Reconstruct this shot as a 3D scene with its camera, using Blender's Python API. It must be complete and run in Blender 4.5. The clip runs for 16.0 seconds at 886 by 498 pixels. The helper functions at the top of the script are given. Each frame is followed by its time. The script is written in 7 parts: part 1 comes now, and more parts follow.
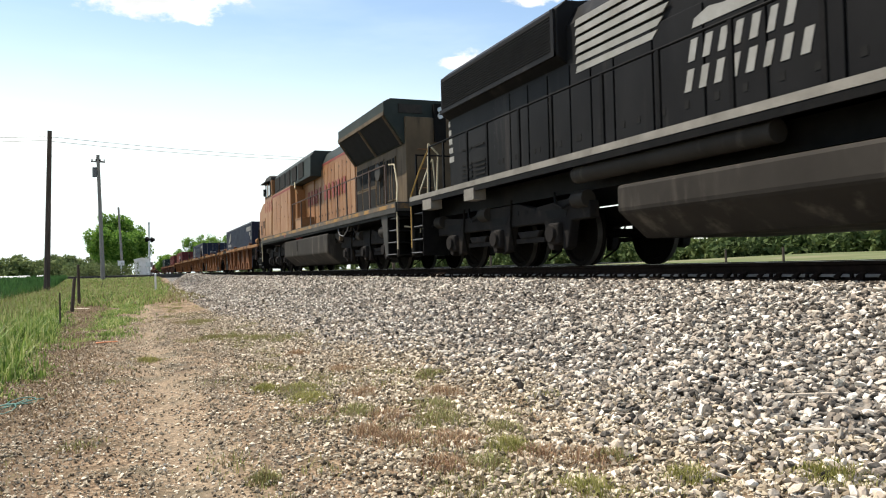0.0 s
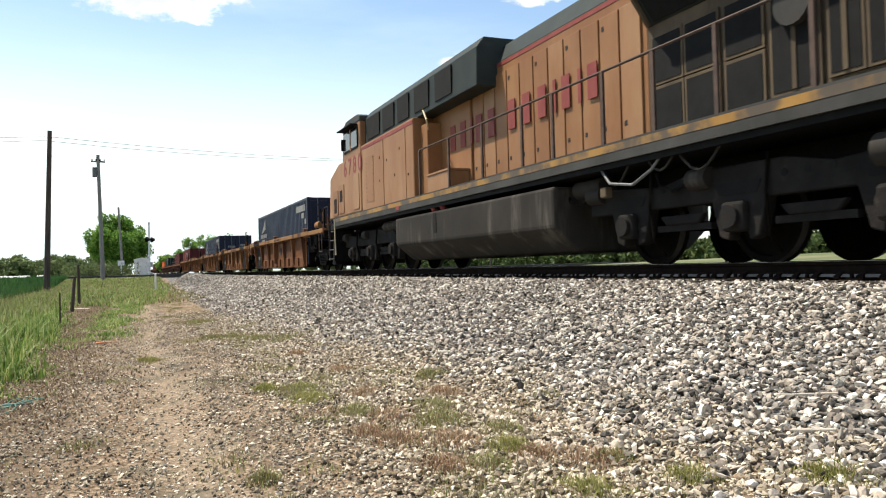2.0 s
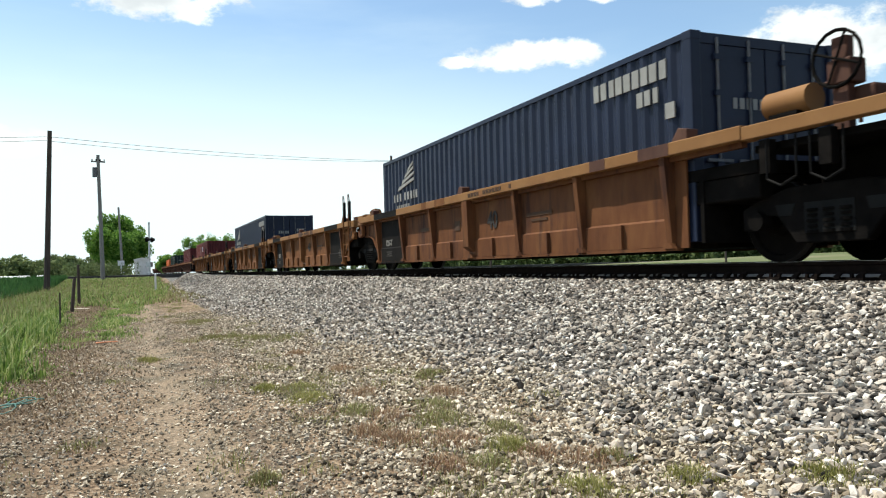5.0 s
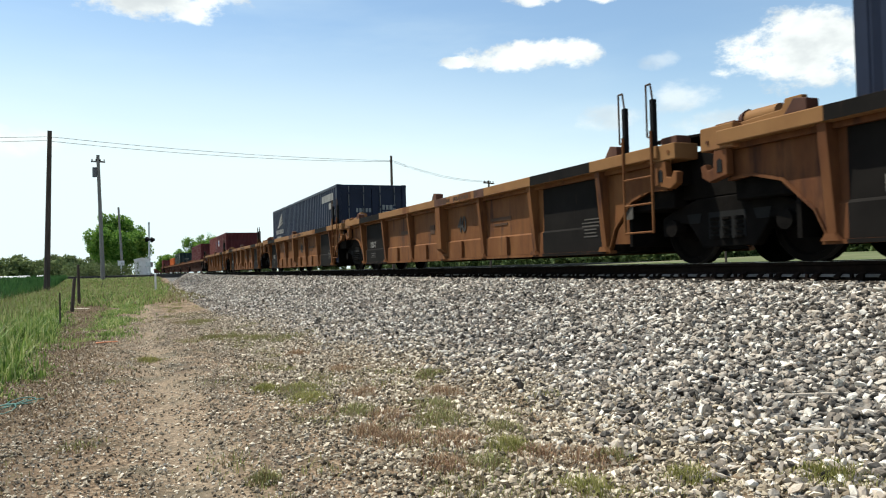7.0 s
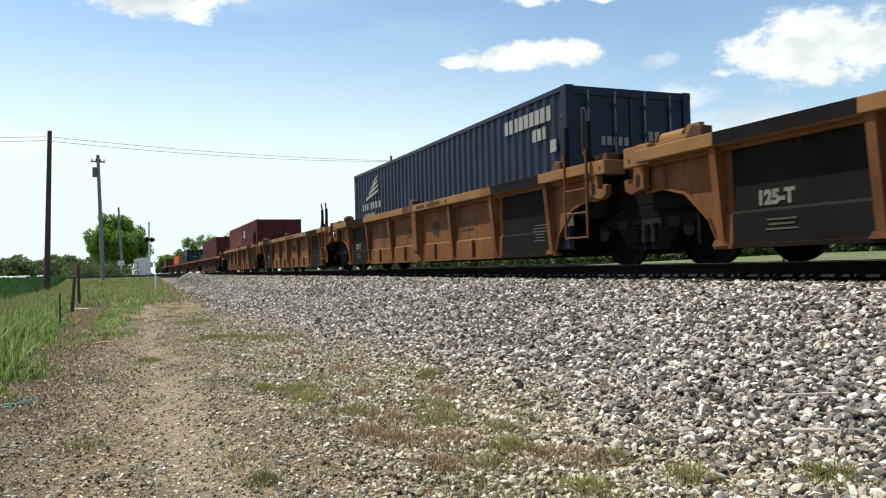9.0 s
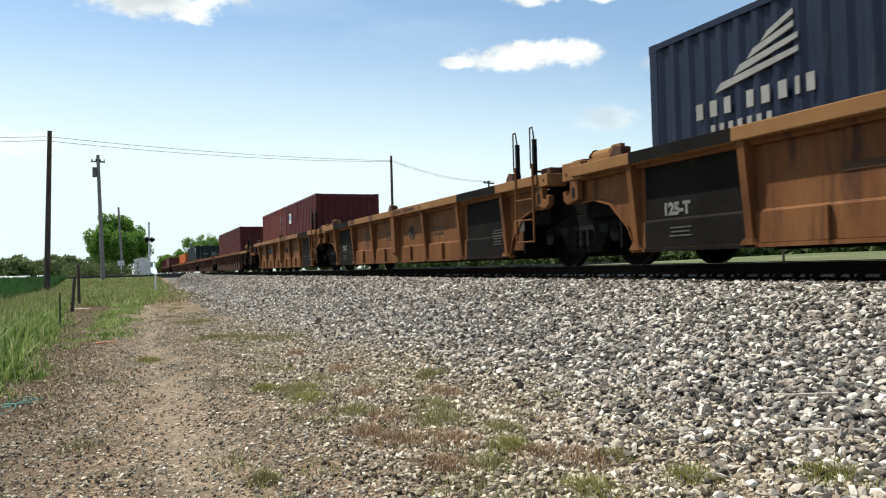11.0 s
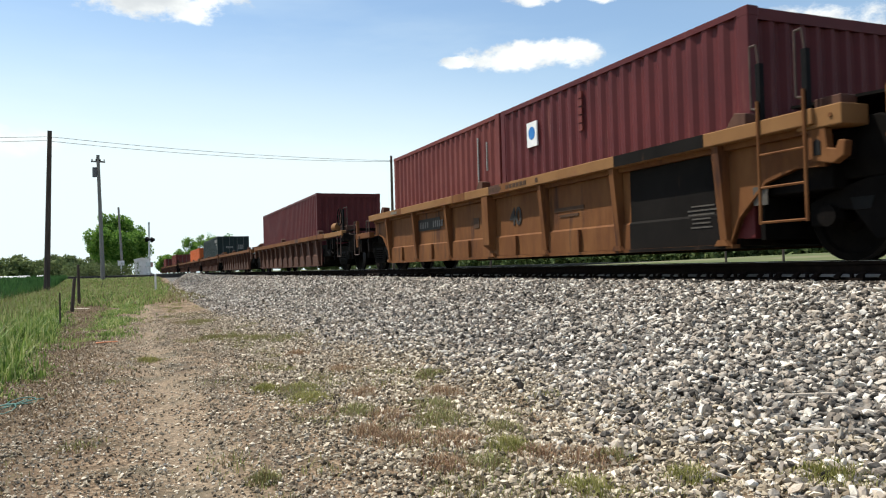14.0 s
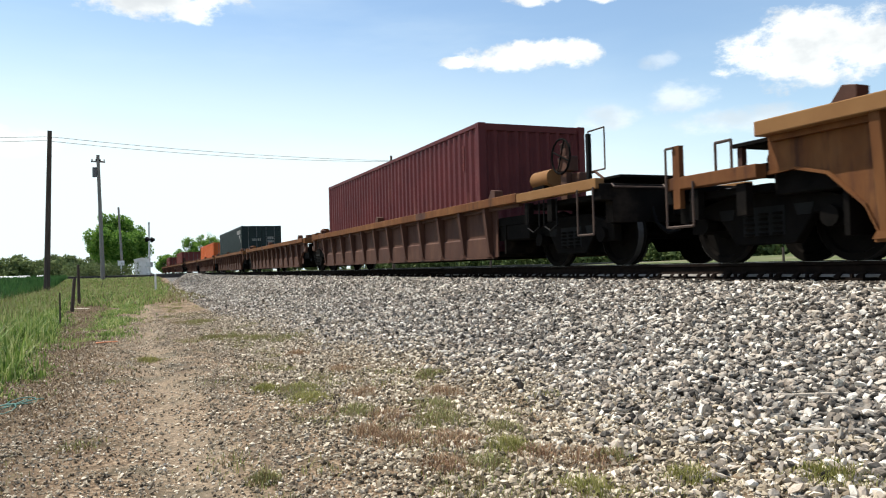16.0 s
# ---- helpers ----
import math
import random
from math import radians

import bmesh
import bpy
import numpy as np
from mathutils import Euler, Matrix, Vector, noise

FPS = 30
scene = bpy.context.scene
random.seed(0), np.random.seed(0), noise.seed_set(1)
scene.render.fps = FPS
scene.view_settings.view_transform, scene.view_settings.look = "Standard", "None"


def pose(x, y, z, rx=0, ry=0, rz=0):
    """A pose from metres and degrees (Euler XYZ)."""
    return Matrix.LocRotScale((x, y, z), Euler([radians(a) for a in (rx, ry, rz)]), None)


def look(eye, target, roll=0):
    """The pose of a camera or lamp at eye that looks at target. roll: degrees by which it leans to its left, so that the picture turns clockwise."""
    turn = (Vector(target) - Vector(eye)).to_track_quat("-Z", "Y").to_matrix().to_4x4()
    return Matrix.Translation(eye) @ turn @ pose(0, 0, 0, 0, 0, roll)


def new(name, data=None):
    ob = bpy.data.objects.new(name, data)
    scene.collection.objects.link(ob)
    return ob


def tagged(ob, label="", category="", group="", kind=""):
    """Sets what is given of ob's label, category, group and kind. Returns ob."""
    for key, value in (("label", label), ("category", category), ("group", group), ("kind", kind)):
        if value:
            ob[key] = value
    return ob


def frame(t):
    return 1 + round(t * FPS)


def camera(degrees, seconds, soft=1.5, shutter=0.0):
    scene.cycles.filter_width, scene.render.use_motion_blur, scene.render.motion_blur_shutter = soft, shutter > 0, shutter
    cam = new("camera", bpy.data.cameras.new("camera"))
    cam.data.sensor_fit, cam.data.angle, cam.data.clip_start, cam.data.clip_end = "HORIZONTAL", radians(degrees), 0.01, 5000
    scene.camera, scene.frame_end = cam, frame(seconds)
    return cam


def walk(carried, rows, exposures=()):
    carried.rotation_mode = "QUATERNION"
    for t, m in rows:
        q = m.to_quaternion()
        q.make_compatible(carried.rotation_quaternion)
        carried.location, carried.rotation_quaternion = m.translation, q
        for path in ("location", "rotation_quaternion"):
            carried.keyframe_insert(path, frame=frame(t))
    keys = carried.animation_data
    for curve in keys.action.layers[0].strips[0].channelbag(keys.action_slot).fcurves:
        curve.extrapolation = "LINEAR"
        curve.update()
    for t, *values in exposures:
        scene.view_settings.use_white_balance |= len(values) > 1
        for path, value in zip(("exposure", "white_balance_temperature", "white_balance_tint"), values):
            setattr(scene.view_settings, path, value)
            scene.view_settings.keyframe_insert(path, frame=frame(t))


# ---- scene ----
# World: the rails run along y, rail top is z = 0, the train comes towards -y.
# ---- camera ----
cam = camera(60.43, 16.0, soft=1.1, shutter=0.12)
HERE = Matrix.Translation((0, 0, 0.06)) @ look((0, 0, 0), (0.3798905, 0.92476481, 0.02220945), -1.525)
walk(cam, [(0.0, HERE), (16.0, HERE)],
     [(0.0, 0.74, 7000, 9), (3.0, 0.72, 6800, 6), (4.2, 0.64, 6650, 4), (6.3, 0.42, 6600, 4), (9.2, 0.4, 6600, 4), (12.5, 0.35, 6650, 6), (16.0, 0.5, 6650, 7)])

TRACK_X = 7.55          # centre line of the track


def travel(t):
    """Metres the train has come towards the camera at t seconds."""
    return 7.308 * t - 0.0074455 * t * t - 0.0000938 * t ** 3


# ---- world, sun, exposure ----
SUN = Vector((-0.34, 0.34, 0.87)).normalized()
world = bpy.data.worlds.new("world")
scene.world = world
world.use_nodes = True


def build_sky():
    nt = world.node_tree
    n, l = nt.nodes, nt.links
    n.clear()
    out = n.new("ShaderNodeOutputWorld")
    bg = n.new("ShaderNodeBackground")
    sky = n.new("ShaderNodeTexSky")
    sky.sky_type = 'NISHITA'
    sky.sun_disc = False
    sky.sun_elevation = math.asin(SUN.z)
    sky.sun_rotation = math.atan2(SUN.x, SUN.y)
    sky.altitude, sky.air_density, sky.dust_density, sky.ozone_density = 150, 1.1, 0.4, 1.2
    co = n.new("ShaderNodeTexCoord")

    def math_node(op, a, b=None, clamp=False):
        m = n.new("ShaderNodeMath")
        m.operation, m.use_clamp = op, clamp
        for i, v in enumerate((a, b)):
            if v is None:
                continue
            if isinstance(v, (int, float)):
                m.inputs[i].default_value = v
            else:
                l.new(v, m.inputs[i])
        return m.outputs[0]

    def noise_node(scale, detail, rough, stretch, offset=(0, 0, 0)):
        mp = n.new("ShaderNodeMapping")
        mp.inputs["Scale"].default_value = stretch
        mp.inputs["Location"].default_value = offset
        l.new(co.outputs["Generated"], mp.inputs["Vector"])
        t = n.new("ShaderNodeTexNoise")
        t.inputs["Scale"].default_value, t.inputs["Detail"].default_value, t.inputs["Roughness"].default_value = scale, detail, rough
        l.new(mp.outputs[0], t.inputs["Vector"])
        return t.outputs["Fac"]

    def ramp(v, lo, hi):
        r = n.new("ShaderNodeMapRange")
        r.interpolation_type = 'SMOOTHSTEP'
        r.inputs["From Min"].default_value, r.inputs["From Max"].default_value = lo, hi
        l.new(v, r.inputs["Value"])
        return r.outputs[0]

    sep = n.new("ShaderNodeSeparateXYZ")
    l.new(co.outputs["Generated"], sep.inputs[0])
    # thin high veil, denser towards the horizon; the haze is thickest low down and on the sun's side
    veil = noise_node(1.6, 6, 0.55, (1.0, 0.8, 4.5), (0.3, 0.1, 0.2))
    sunward = n.new("ShaderNodeVectorMath")
    sunward.operation = 'DOT_PRODUCT'
    l.new(co.outputs["Generated"], sunward.inputs[0])
    sunward.inputs[1].default_value = (-0.15, 0.99, 0.0)
    glow = ramp(sunward.outputs["Value"], 0.35, 1.0)
    height = math_node('ADD', sep.outputs["Z"], math_node('MULTIPLY', math_node('SUBTRACT', veil, 0.5), 0.34))
    low = ramp(math_node('SUBTRACT', height, math_node('MULTIPLY', glow, 0.09)), 0.2, 0.0)
    veil = math_node('ADD', math_node('MULTIPLY', low, VEIL_LOW), math_node('MULTIPLY', ramp(veil, 0.35, 0.75), 0.5))
    veil = math_node('MULTIPLY', veil, math_node('ADD', math_node('MULTIPLY', glow, 0.8), 0.2), True)
    # heaped clouds
    puff = noise_node(19.0, 10, 0.62, (1.0, 1.0, 1.7))
    body = noise_node(11.0, 5, 0.5, (1.0, 1.0, 1.6), (0.7, 0.2, 0.4))
    heaps = {}
    for az, el, wide, high, dense in CLOUDS:
        a, e = radians(az), radians(el)
        c = Vector((math.sin(a) * math.cos(e), math.cos(a) * math.cos(e), math.sin(e)))
        side = Vector((math.cos(a), -math.sin(a), 0))
        up = side.cross(c)
        dots = []
        for axis, size in ((side, wide), (up, high)):
            d = n.new("ShaderNodeVectorMath")
            d.operation = 'DOT_PRODUCT'
            l.new(co.outputs["Generated"], d.inputs[0])
            d.inputs[1].default_value = axis
            v = math_node('DIVIDE', math_node('SUBTRACT', d.outputs["Value"], axis.dot(c)), radians(size))
            dots.append(math_node('MULTIPLY', v, v))
        fwd = n.new("ShaderNodeVectorMath")
        fwd.operation = 'DOT_PRODUCT'
        l.new(co.outputs["Generated"], fwd.inputs[0])
        fwd.inputs[1].default_value = c
        g = math_node('SUBTRACT', 1.0, math_node('ADD', dots[0], dots[1]))
        g = math_node('MULTIPLY', math_node('MAXIMUM', g, -1.0), math_node('GREATER_THAN', fwd.outputs["Value"], 0.0))
        heaps[dense] = math_node('MAXIMUM', heaps[dense], g) if dense in heaps else g
    heap = None
    for dense, total in heaps.items():
        edge = math_node('ADD', math_node('MULTIPLY', total, 0.75), math_node('MULTIPLY', math_node('SUBTRACT', puff, 0.5), 2.5))
        edge = math_node('MULTIPLY', ramp(edge, 0.02, 0.55 if dense > 0.9 else 0.9), dense)
        heap = edge if heap is None else math_node('MAXIMUM', heap, edge)
    thin = n.new("ShaderNodeMix")
    thin.data_type = 'RGBA'
    l.new(veil, thin.inputs["Factor"])
    clear = n.new("ShaderNodeHueSaturation")
    clear.inputs["Saturation"].default_value, clear.inputs["Value"].default_value = 1.02, 1.35
    l.new(sky.outputs[0], clear.inputs["Color"])
    l.new(clear.outputs[0], thin.inputs["A"])
    thin.inputs["B"].default_value = VEIL_WHITE
    mix = n.new("ShaderNodeMix")
    mix.data_type = 'RGBA'
    l.new(math_node('MULTIPLY', heap, 0.97), mix.inputs["Factor"])
    l.new(thin.outputs["Result"], mix.inputs["A"])
    shaded = n.new("ShaderNodeMix")
    shaded.data_type = 'RGBA'
    l.new(ramp(body, 0.42, 0.66), shaded.inputs["Factor"])
    shaded.inputs["A"].default_value = CLOUD_WHITE
    shaded.inputs["B"].default_value = CLOUD_GREY
    l.new(shaded.outputs["Result"], mix.inputs["B"])
    l.new(mix.outputs["Result"], bg.inputs["Color"])
    bg.inputs["Strength"].default_value = SKY
    l.new(bg.outputs[0], out.inputs[0])


SKY = 0.09
VEIL_LOW = 1.0
CLOUD_WHITE = (9.4, 9.6, 9.7, 1)
CLOUD_GREY = (6.3, 6.6, 7.0, 1)
VEIL_WHITE = (7.7, 8.9, 9.5, 1)
# compass bearing from the track, height, half width, half height, in degrees, and how dense
CLOUDS = [(29.2, 15.3, 5.6, 1.2, 1.0), (32.5, 15.2, 2.4, 1.1, 1.0), (23.9, 15.0, 1.7, 0.5, 1.0), (49.6, 13.9, 7.0, 3.0, 1.0), (45.0, 9.6, 6.0, 1.1, 0.55), (39.8, 11.6, 3.2, 1.2, 0.6), (35.0, 10.6, 2.6, 1.1, 0.55),
          (38.6, 14.2, 1.6, 0.7, 0.4), (1.5, 18.9, 6.0, 1.6, 1.0), (29.5, 19.2, 2.4, 0.7, 1.0), (35.2, 19.2, 2.0, 0.8, 1.0), (-9.0, 9.0, 5.0, 1.2, 0.6), (75.0, 17.0, 8.0, 3.0, 1.0), (-40.0, 20.0, 9.0, 3.0, 1.0)]
build_sky()
sun = new("sun", bpy.data.lights.new("sun", 'SUN'))
sun.data.energy, sun.data.angle, sun.data.color = 5.0, radians(0.6), (1.0, 0.95, 0.87)
sun.matrix_world = look(SUN * 50, (0, 0, 0))


# ---- materials ----
def material(name, colours, scale=4.0, rough=0.7, metal=0.0, bump=0.0, bump_scale=40.0, stretch=(1, 1, 1), spread=(0.3, 0.7),
             dirt=None, dirt_scale=1.2, dirt_at=(0.5, 0.72), dirt_stretch=(1, 1, 1), island=0.0, per_object=0.0, space="Object", gloss=0.18, translucent=0.0):
    """Colours run along a fractal noise; dirt is a second colour in patches of its own; island and per_object vary the value."""
    m = bpy.data.materials.new(name)
    m.use_nodes = True
    nt = m.node_tree
    n, l = nt.nodes, nt.links
    n.clear()
    out = n.new("ShaderNodeOutputMaterial")
    sh = n.new("ShaderNodeBsdfPrincipled")
    l.new(sh.outputs[0], out.inputs[0])
    co = n.new("ShaderNodeTexCoord")
    geo = n.new("ShaderNodeNewGeometry")
    place = geo.outputs["Position"] if space == "World" else co.outputs["Object"]

    def tex(sc, st, detail=6):
        mp = n.new("ShaderNodeMapping")
        mp.inputs["Scale"].default_value = st
        l.new(place, mp.inputs["Vector"])
        t = n.new("ShaderNodeTexNoise")
        t.inputs["Scale"].default_value, t.inputs["Detail"].default_value, t.inputs["Roughness"].default_value = sc, detail, 0.62
        l.new(mp.outputs[0], t.inputs["Vector"])
        return t.outputs["Fac"]

    fac = tex(scale, stretch)
    for amount, source in ((island, geo.outputs["Random Per Island"]), (per_object, None)):
        if amount:
            if source is None:
                source = n.new("ShaderNodeObjectInfo").outputs["Random"]
            mr = n.new("ShaderNodeMath")
            mr.operation = 'MULTIPLY_ADD'
            l.new(source, mr.inputs[0])
            mr.inputs[1].default_value = amount
            sub = n.new("ShaderNodeMath")
            sub.operation = 'SUBTRACT'
            l.new(fac, sub.inputs[0])
            sub.inputs[1].default_value = amount / 2
            l.new(sub.outputs[0], mr.inputs[2])
            fac = mr.outputs[0]
    cr = n.new("ShaderNodeValToRGB")
    els = cr.color_ramp.elements
    while len(els) < len(colours):
        els.new(0.5)
    for i, c in enumerate(colours):
        els[i].position = spread[0] + (spread[1] - spread[0]) * (i / max(1, len(colours) - 1))
        els[i].color = (*c, 1)
    l.new(fac, cr.inputs[0])
    colour = cr.outputs[0]
    if dirt:
        mr = n.new("ShaderNodeMapRange")
        mr.interpolation_type = 'SMOOTHSTEP'
        mr.inputs["From Min"].default_value, mr.inputs["From Max"].default_value = dirt_at
        l.new(tex(dirt_scale, dirt_stretch, 8), mr.inputs["Value"])
        mx = n.new("ShaderNodeMix")
        mx.data_type = 'RGBA'
        l.new(mr.outputs[0], mx.inputs["Factor"])
        l.new(colour, mx.inputs["A"])
        mx.inputs["B"].default_value = (*dirt, 1)
        colour = mx.outputs["Result"]
    l.new(colour, sh.inputs["Base Color"])
    sh.inputs["Roughness"].default_value = rough
    sh.inputs["Metallic"].default_value = metal
    sh.inputs["Specular IOR Level"].default_value = gloss
    if translucent:
        tl = n.new("ShaderNodeBsdfTranslucent")
        l.new(colour, tl.inputs["Color"])
        ms = n.new("ShaderNodeMixShader")
        ms.inputs[0].default_value = translucent
        l.new(sh.outputs[0], ms.inputs[1])
        l.new(tl.outputs[0], ms.inputs[2])
        l.new(ms.outputs[0], out.inputs[0])
    if bump:
        b = n.new("ShaderNodeBump")
        b.inputs["Strength"].default_value = min(1.0, bump)
        b.inputs["Distance"].default_value = 0.02
        l.new(tex(bump_scale, (1, 1, 1)), b.inputs["Height"])
        l.new(b.outputs[0], sh.inputs["Normal"])
    return m


STREAK = (2.2, 2.2, 0.35)
M_STONE = material("ballast_stone", [(0.046, 0.041, 0.036), (0.112, 0.1, 0.087), (0.225, 0.186, 0.15), (0.25, 0.228, 0.2), (0.43, 0.355, 0.285), (0.5, 0.463, 0.405), (0.82, 0.755, 0.66)], 9, 0.9, bump=0.3, bump_scale=60,
                   spread=(0.03, 1.0), island=0.95, dirt=(0.15, 0.115, 0.09), dirt_scale=0.55, dirt_at=(0.5, 0.9), space="World")
M_BED = material("ballast_bed", [(0.035, 0.0336, 0.0315), (0.105, 0.098, 0.091), (0.28, 0.266, 0.245)], 16, 0.95, bump=1.0, bump_scale=18, space="World")
M_PEBBLE = material("path_pebble", [(0.084, 0.068, 0.049), (0.215, 0.172, 0.122), (0.345, 0.287, 0.21), (0.46, 0.39, 0.295), (0.76, 0.665, 0.53)], 9, 0.9, bump=0.3, spread=(0.1, 0.95), island=0.9, space="World")
M_GROUND = material("ground_soil", [(0.0648, 0.0432, 0.0276), (0.1555, 0.1056, 0.0662), (0.2592, 0.18, 0.1159), (0.4147, 0.318, 0.2208)], 26, 0.95, bump=0.8, bump_scale=70, spread=(0.36, 0.64),
                    dirt=(0.055, 0.046, 0.026), dirt_scale=1.6, dirt_at=(0.45, 0.72), space="World")


def wear_ground(m):
    """Pale sandy wheel track and darker humus towards the grass, along the path."""
    nt = m.node_tree
    n, l = nt.nodes, nt.links
    sh = next(k for k in n if k.type == 'BSDF_PRINCIPLED')
    base = sh.inputs["Base Color"].links[0].from_socket
    geo = n.new("ShaderNodeNewGeometry")
    sep = n.new("ShaderNodeSeparateXYZ")
    l.new(geo.outputs["Position"], sep.inputs[0])
    tx = n.new("ShaderNodeTexNoise")
    tx.inputs["Scale"].default_value, tx.inputs["Detail"].default_value = 1.1, 7
    l.new(geo.outputs["Position"], tx.inputs["Vector"])

    def arith(op, a, b):
        k = n.new("ShaderNodeMath")
        k.operation = op
        for i, v in enumerate((a, b)):
            if isinstance(v, (int, float)):
                k.inputs[i].default_value = v
            else:
                l.new(v, k.inputs[i])
        return k.outputs[0]

    def ramp(v, lo, hi):
        r = n.new("ShaderNodeMapRange")
        r.interpolation_type = 'SMOOTHSTEP'
        r.inputs["From Min"].default_value, r.inputs["From Max"].default_value = lo, hi
        l.new(v, r.inputs["Value"])
        return r.outputs[0]
    wob = arith('MULTIPLY', arith('SUBTRACT', tx.outputs["Fac"], 0.5), 1.7)
    x = arith('ADD', sep.outputs["X"], wob)
    for fac, colour in ((arith('MULTIPLY', ramp(x, 0.0, -0.9), 0.7), (0.11, 0.075, 0.048)),
                        (arith('MULTIPLY', ramp(arith('ABSOLUTE', arith('SUBTRACT', x, 0.3), 0.0), 0.36, 0.03), 0.34), (0.29, 0.235, 0.17)),
                        (arith('MULTIPLY', ramp(arith('ABSOLUTE', arith('SUBTRACT', x, 0.66), 0.0), 0.14, 0.03), 0.55), (0.085, 0.066, 0.05))):
        mx = n.new("ShaderNodeMix")
        mx.data_type = 'RGBA'
        l.new(fac, mx.inputs["Factor"])
        l.new(base, mx.inputs["A"])
        mx.inputs["B"].default_value = (*colour, 1)
        base = mx.outputs["Result"]
    l.new(base, sh.inputs["Base Color"])


wear_ground(M_GROUND)
M_FIELD = material("far_field", [(0.055, 0.085, 0.028), (0.1, 0.115, 0.045), (0.19, 0.165, 0.1)], 0.08, 0.95, stretch=(1, 1, 1), space="World")
M_ROAD = material("asphalt", [(0.04, 0.04, 0.04), (0.07, 0.07, 0.068)], 3, 0.9, bump=0.3, space="World")
M_GRASS = material("grass_blade", [(0.05, 0.1, 0.018), (0.17, 0.27, 0.055), (0.4, 0.42, 0.18)], 1.2, 0.6, translucent=0.35, island=0.7, spread=(0.15, 0.85), space="World")
M_TUFT = material("yellow_green_blade", [(0.16, 0.165, 0.045), (0.27, 0.265, 0.085), (0.38, 0.345, 0.15)], 1.2, 0.7, translucent=0.3, island=0.8, spread=(0.15, 0.85), space="World")
M_WEED = material("weed_blade", [(0.16, 0.12, 0.06), (0.24, 0.21, 0.1), (0.22, 0.26, 0.08), (0.34, 0.29, 0.17)], 1.2, 0.8, translucent=0.25, island=0.8, spread=(0.15, 0.85), space="World")
M_DRY = material("dry_blade", [(0.2, 0.115, 0.07), (0.34, 0.215, 0.135), (0.4, 0.32, 0.2)], 1.2, 0.8, translucent=0.2, island=0.8, spread=(0.15, 0.85), space="World")
M_LITTER = material("dead_litter_blade", [(0.12, 0.08, 0.05), (0.2, 0.145, 0.09), (0.28, 0.215, 0.14)], 1.2, 0.85, translucent=0.15, island=0.8, spread=(0.15, 0.85), space="World")
M_WHEAT = material("wheat_blade", [(0.035, 0.09, 0.025), (0.075, 0.165, 0.045)], 0.8, 0.6, translucent=0.3, island=0.6, spread=(0.2, 0.8), space="World")
M_LEAF = material("leaf", [(0.048, 0.12, 0.018), (0.12, 0.24, 0.036), (0.264, 0.408, 0.084)], 0.6, 0.6, translucent=0.4, island=0.8, spread=(0.1, 0.9), space="World")
# Duller, greyer leaf green: the haze of distance is mixed into the colour.
M_FAR_LEAF = material("hazy_far_leaf", [(0.075, 0.105, 0.045), (0.13, 0.17, 0.065), (0.2, 0.24, 0.1)], 0.06, 0.8, translucent=0.3, island=0.6, spread=(0.2, 0.8), space="World")
M_HEDGE = material("hedge_leaf", [(0.03, 0.052, 0.016), (0.06, 0.092, 0.03), (0.11, 0.14, 0.05)], 0.06, 0.8, translucent=0.25, island=0.6, spread=(0.2, 0.8), space="World")
M_BARK = material("bark", [(0.06, 0.045, 0.035), (0.14, 0.11, 0.085)], 6, 0.9, bump=0.6, stretch=(3, 3, 0.5))
M_POLE = material("pole_wood", [(0.045, 0.033, 0.028), (0.11, 0.085, 0.07)], 5, 0.9, bump=0.4, stretch=(4, 4, 0.25))
M_POLE_GREY = material("grey_pole_wood", [(0.16, 0.15, 0.14), (0.28, 0.27, 0.25)], 5, 0.9, bump=0.4, stretch=(4, 4, 0.25))
M_TIE = material("tie_wood", [(0.016, 0.013, 0.011), (0.045, 0.035, 0.028)], 6, 0.95, bump=0.6, stretch=(0.4, 3, 3), per_object=0.2, gloss=0.05)
# Rusty steel taken down to near-black; shade under the rail head is painted in.
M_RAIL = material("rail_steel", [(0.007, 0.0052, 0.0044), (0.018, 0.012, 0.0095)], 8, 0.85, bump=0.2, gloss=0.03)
M_RAIL_TOP = material("rail_head_steel", [(0.35, 0.34, 0.33), (0.5, 0.5, 0.5)], 6, 0.3, metal=0.9, stretch=(6, 0.4, 1))
# Dusty foot made pale: sunlight on the flange is put into its colour.
M_FOOT = material("sunlit_dusty_rail_foot", [(0.15, 0.135, 0.12), (0.24, 0.22, 0.2)], 8, 0.7)
M_WHITE = material("white_paint", [(0.62, 0.62, 0.6), (0.8, 0.8, 0.79)], 3, 0.5, dirt=(0.3, 0.28, 0.25), dirt_at=(0.6, 0.85))
M_SILVER = material("galvanised_steel", [(0.4, 0.41, 0.42), (0.6, 0.6, 0.6)], 6, 0.4, metal=0.7)
M_BLACK = material("black_steel", [(0.005, 0.005, 0.0054), (0.011, 0.0103, 0.01)], 4, 0.6, dirt=(0.018, 0.015, 0.013), dirt_at=(0.55, 0.8), bump=0.15, gloss=0.05)
# Near-black casting colour: the deep shade under the cars is put into it.
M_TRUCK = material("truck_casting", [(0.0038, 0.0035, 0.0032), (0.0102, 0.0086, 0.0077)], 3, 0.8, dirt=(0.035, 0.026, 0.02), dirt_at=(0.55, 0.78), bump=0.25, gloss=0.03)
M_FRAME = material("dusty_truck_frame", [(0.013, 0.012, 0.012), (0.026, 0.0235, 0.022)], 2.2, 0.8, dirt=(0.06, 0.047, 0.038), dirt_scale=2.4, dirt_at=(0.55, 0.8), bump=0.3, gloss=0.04)
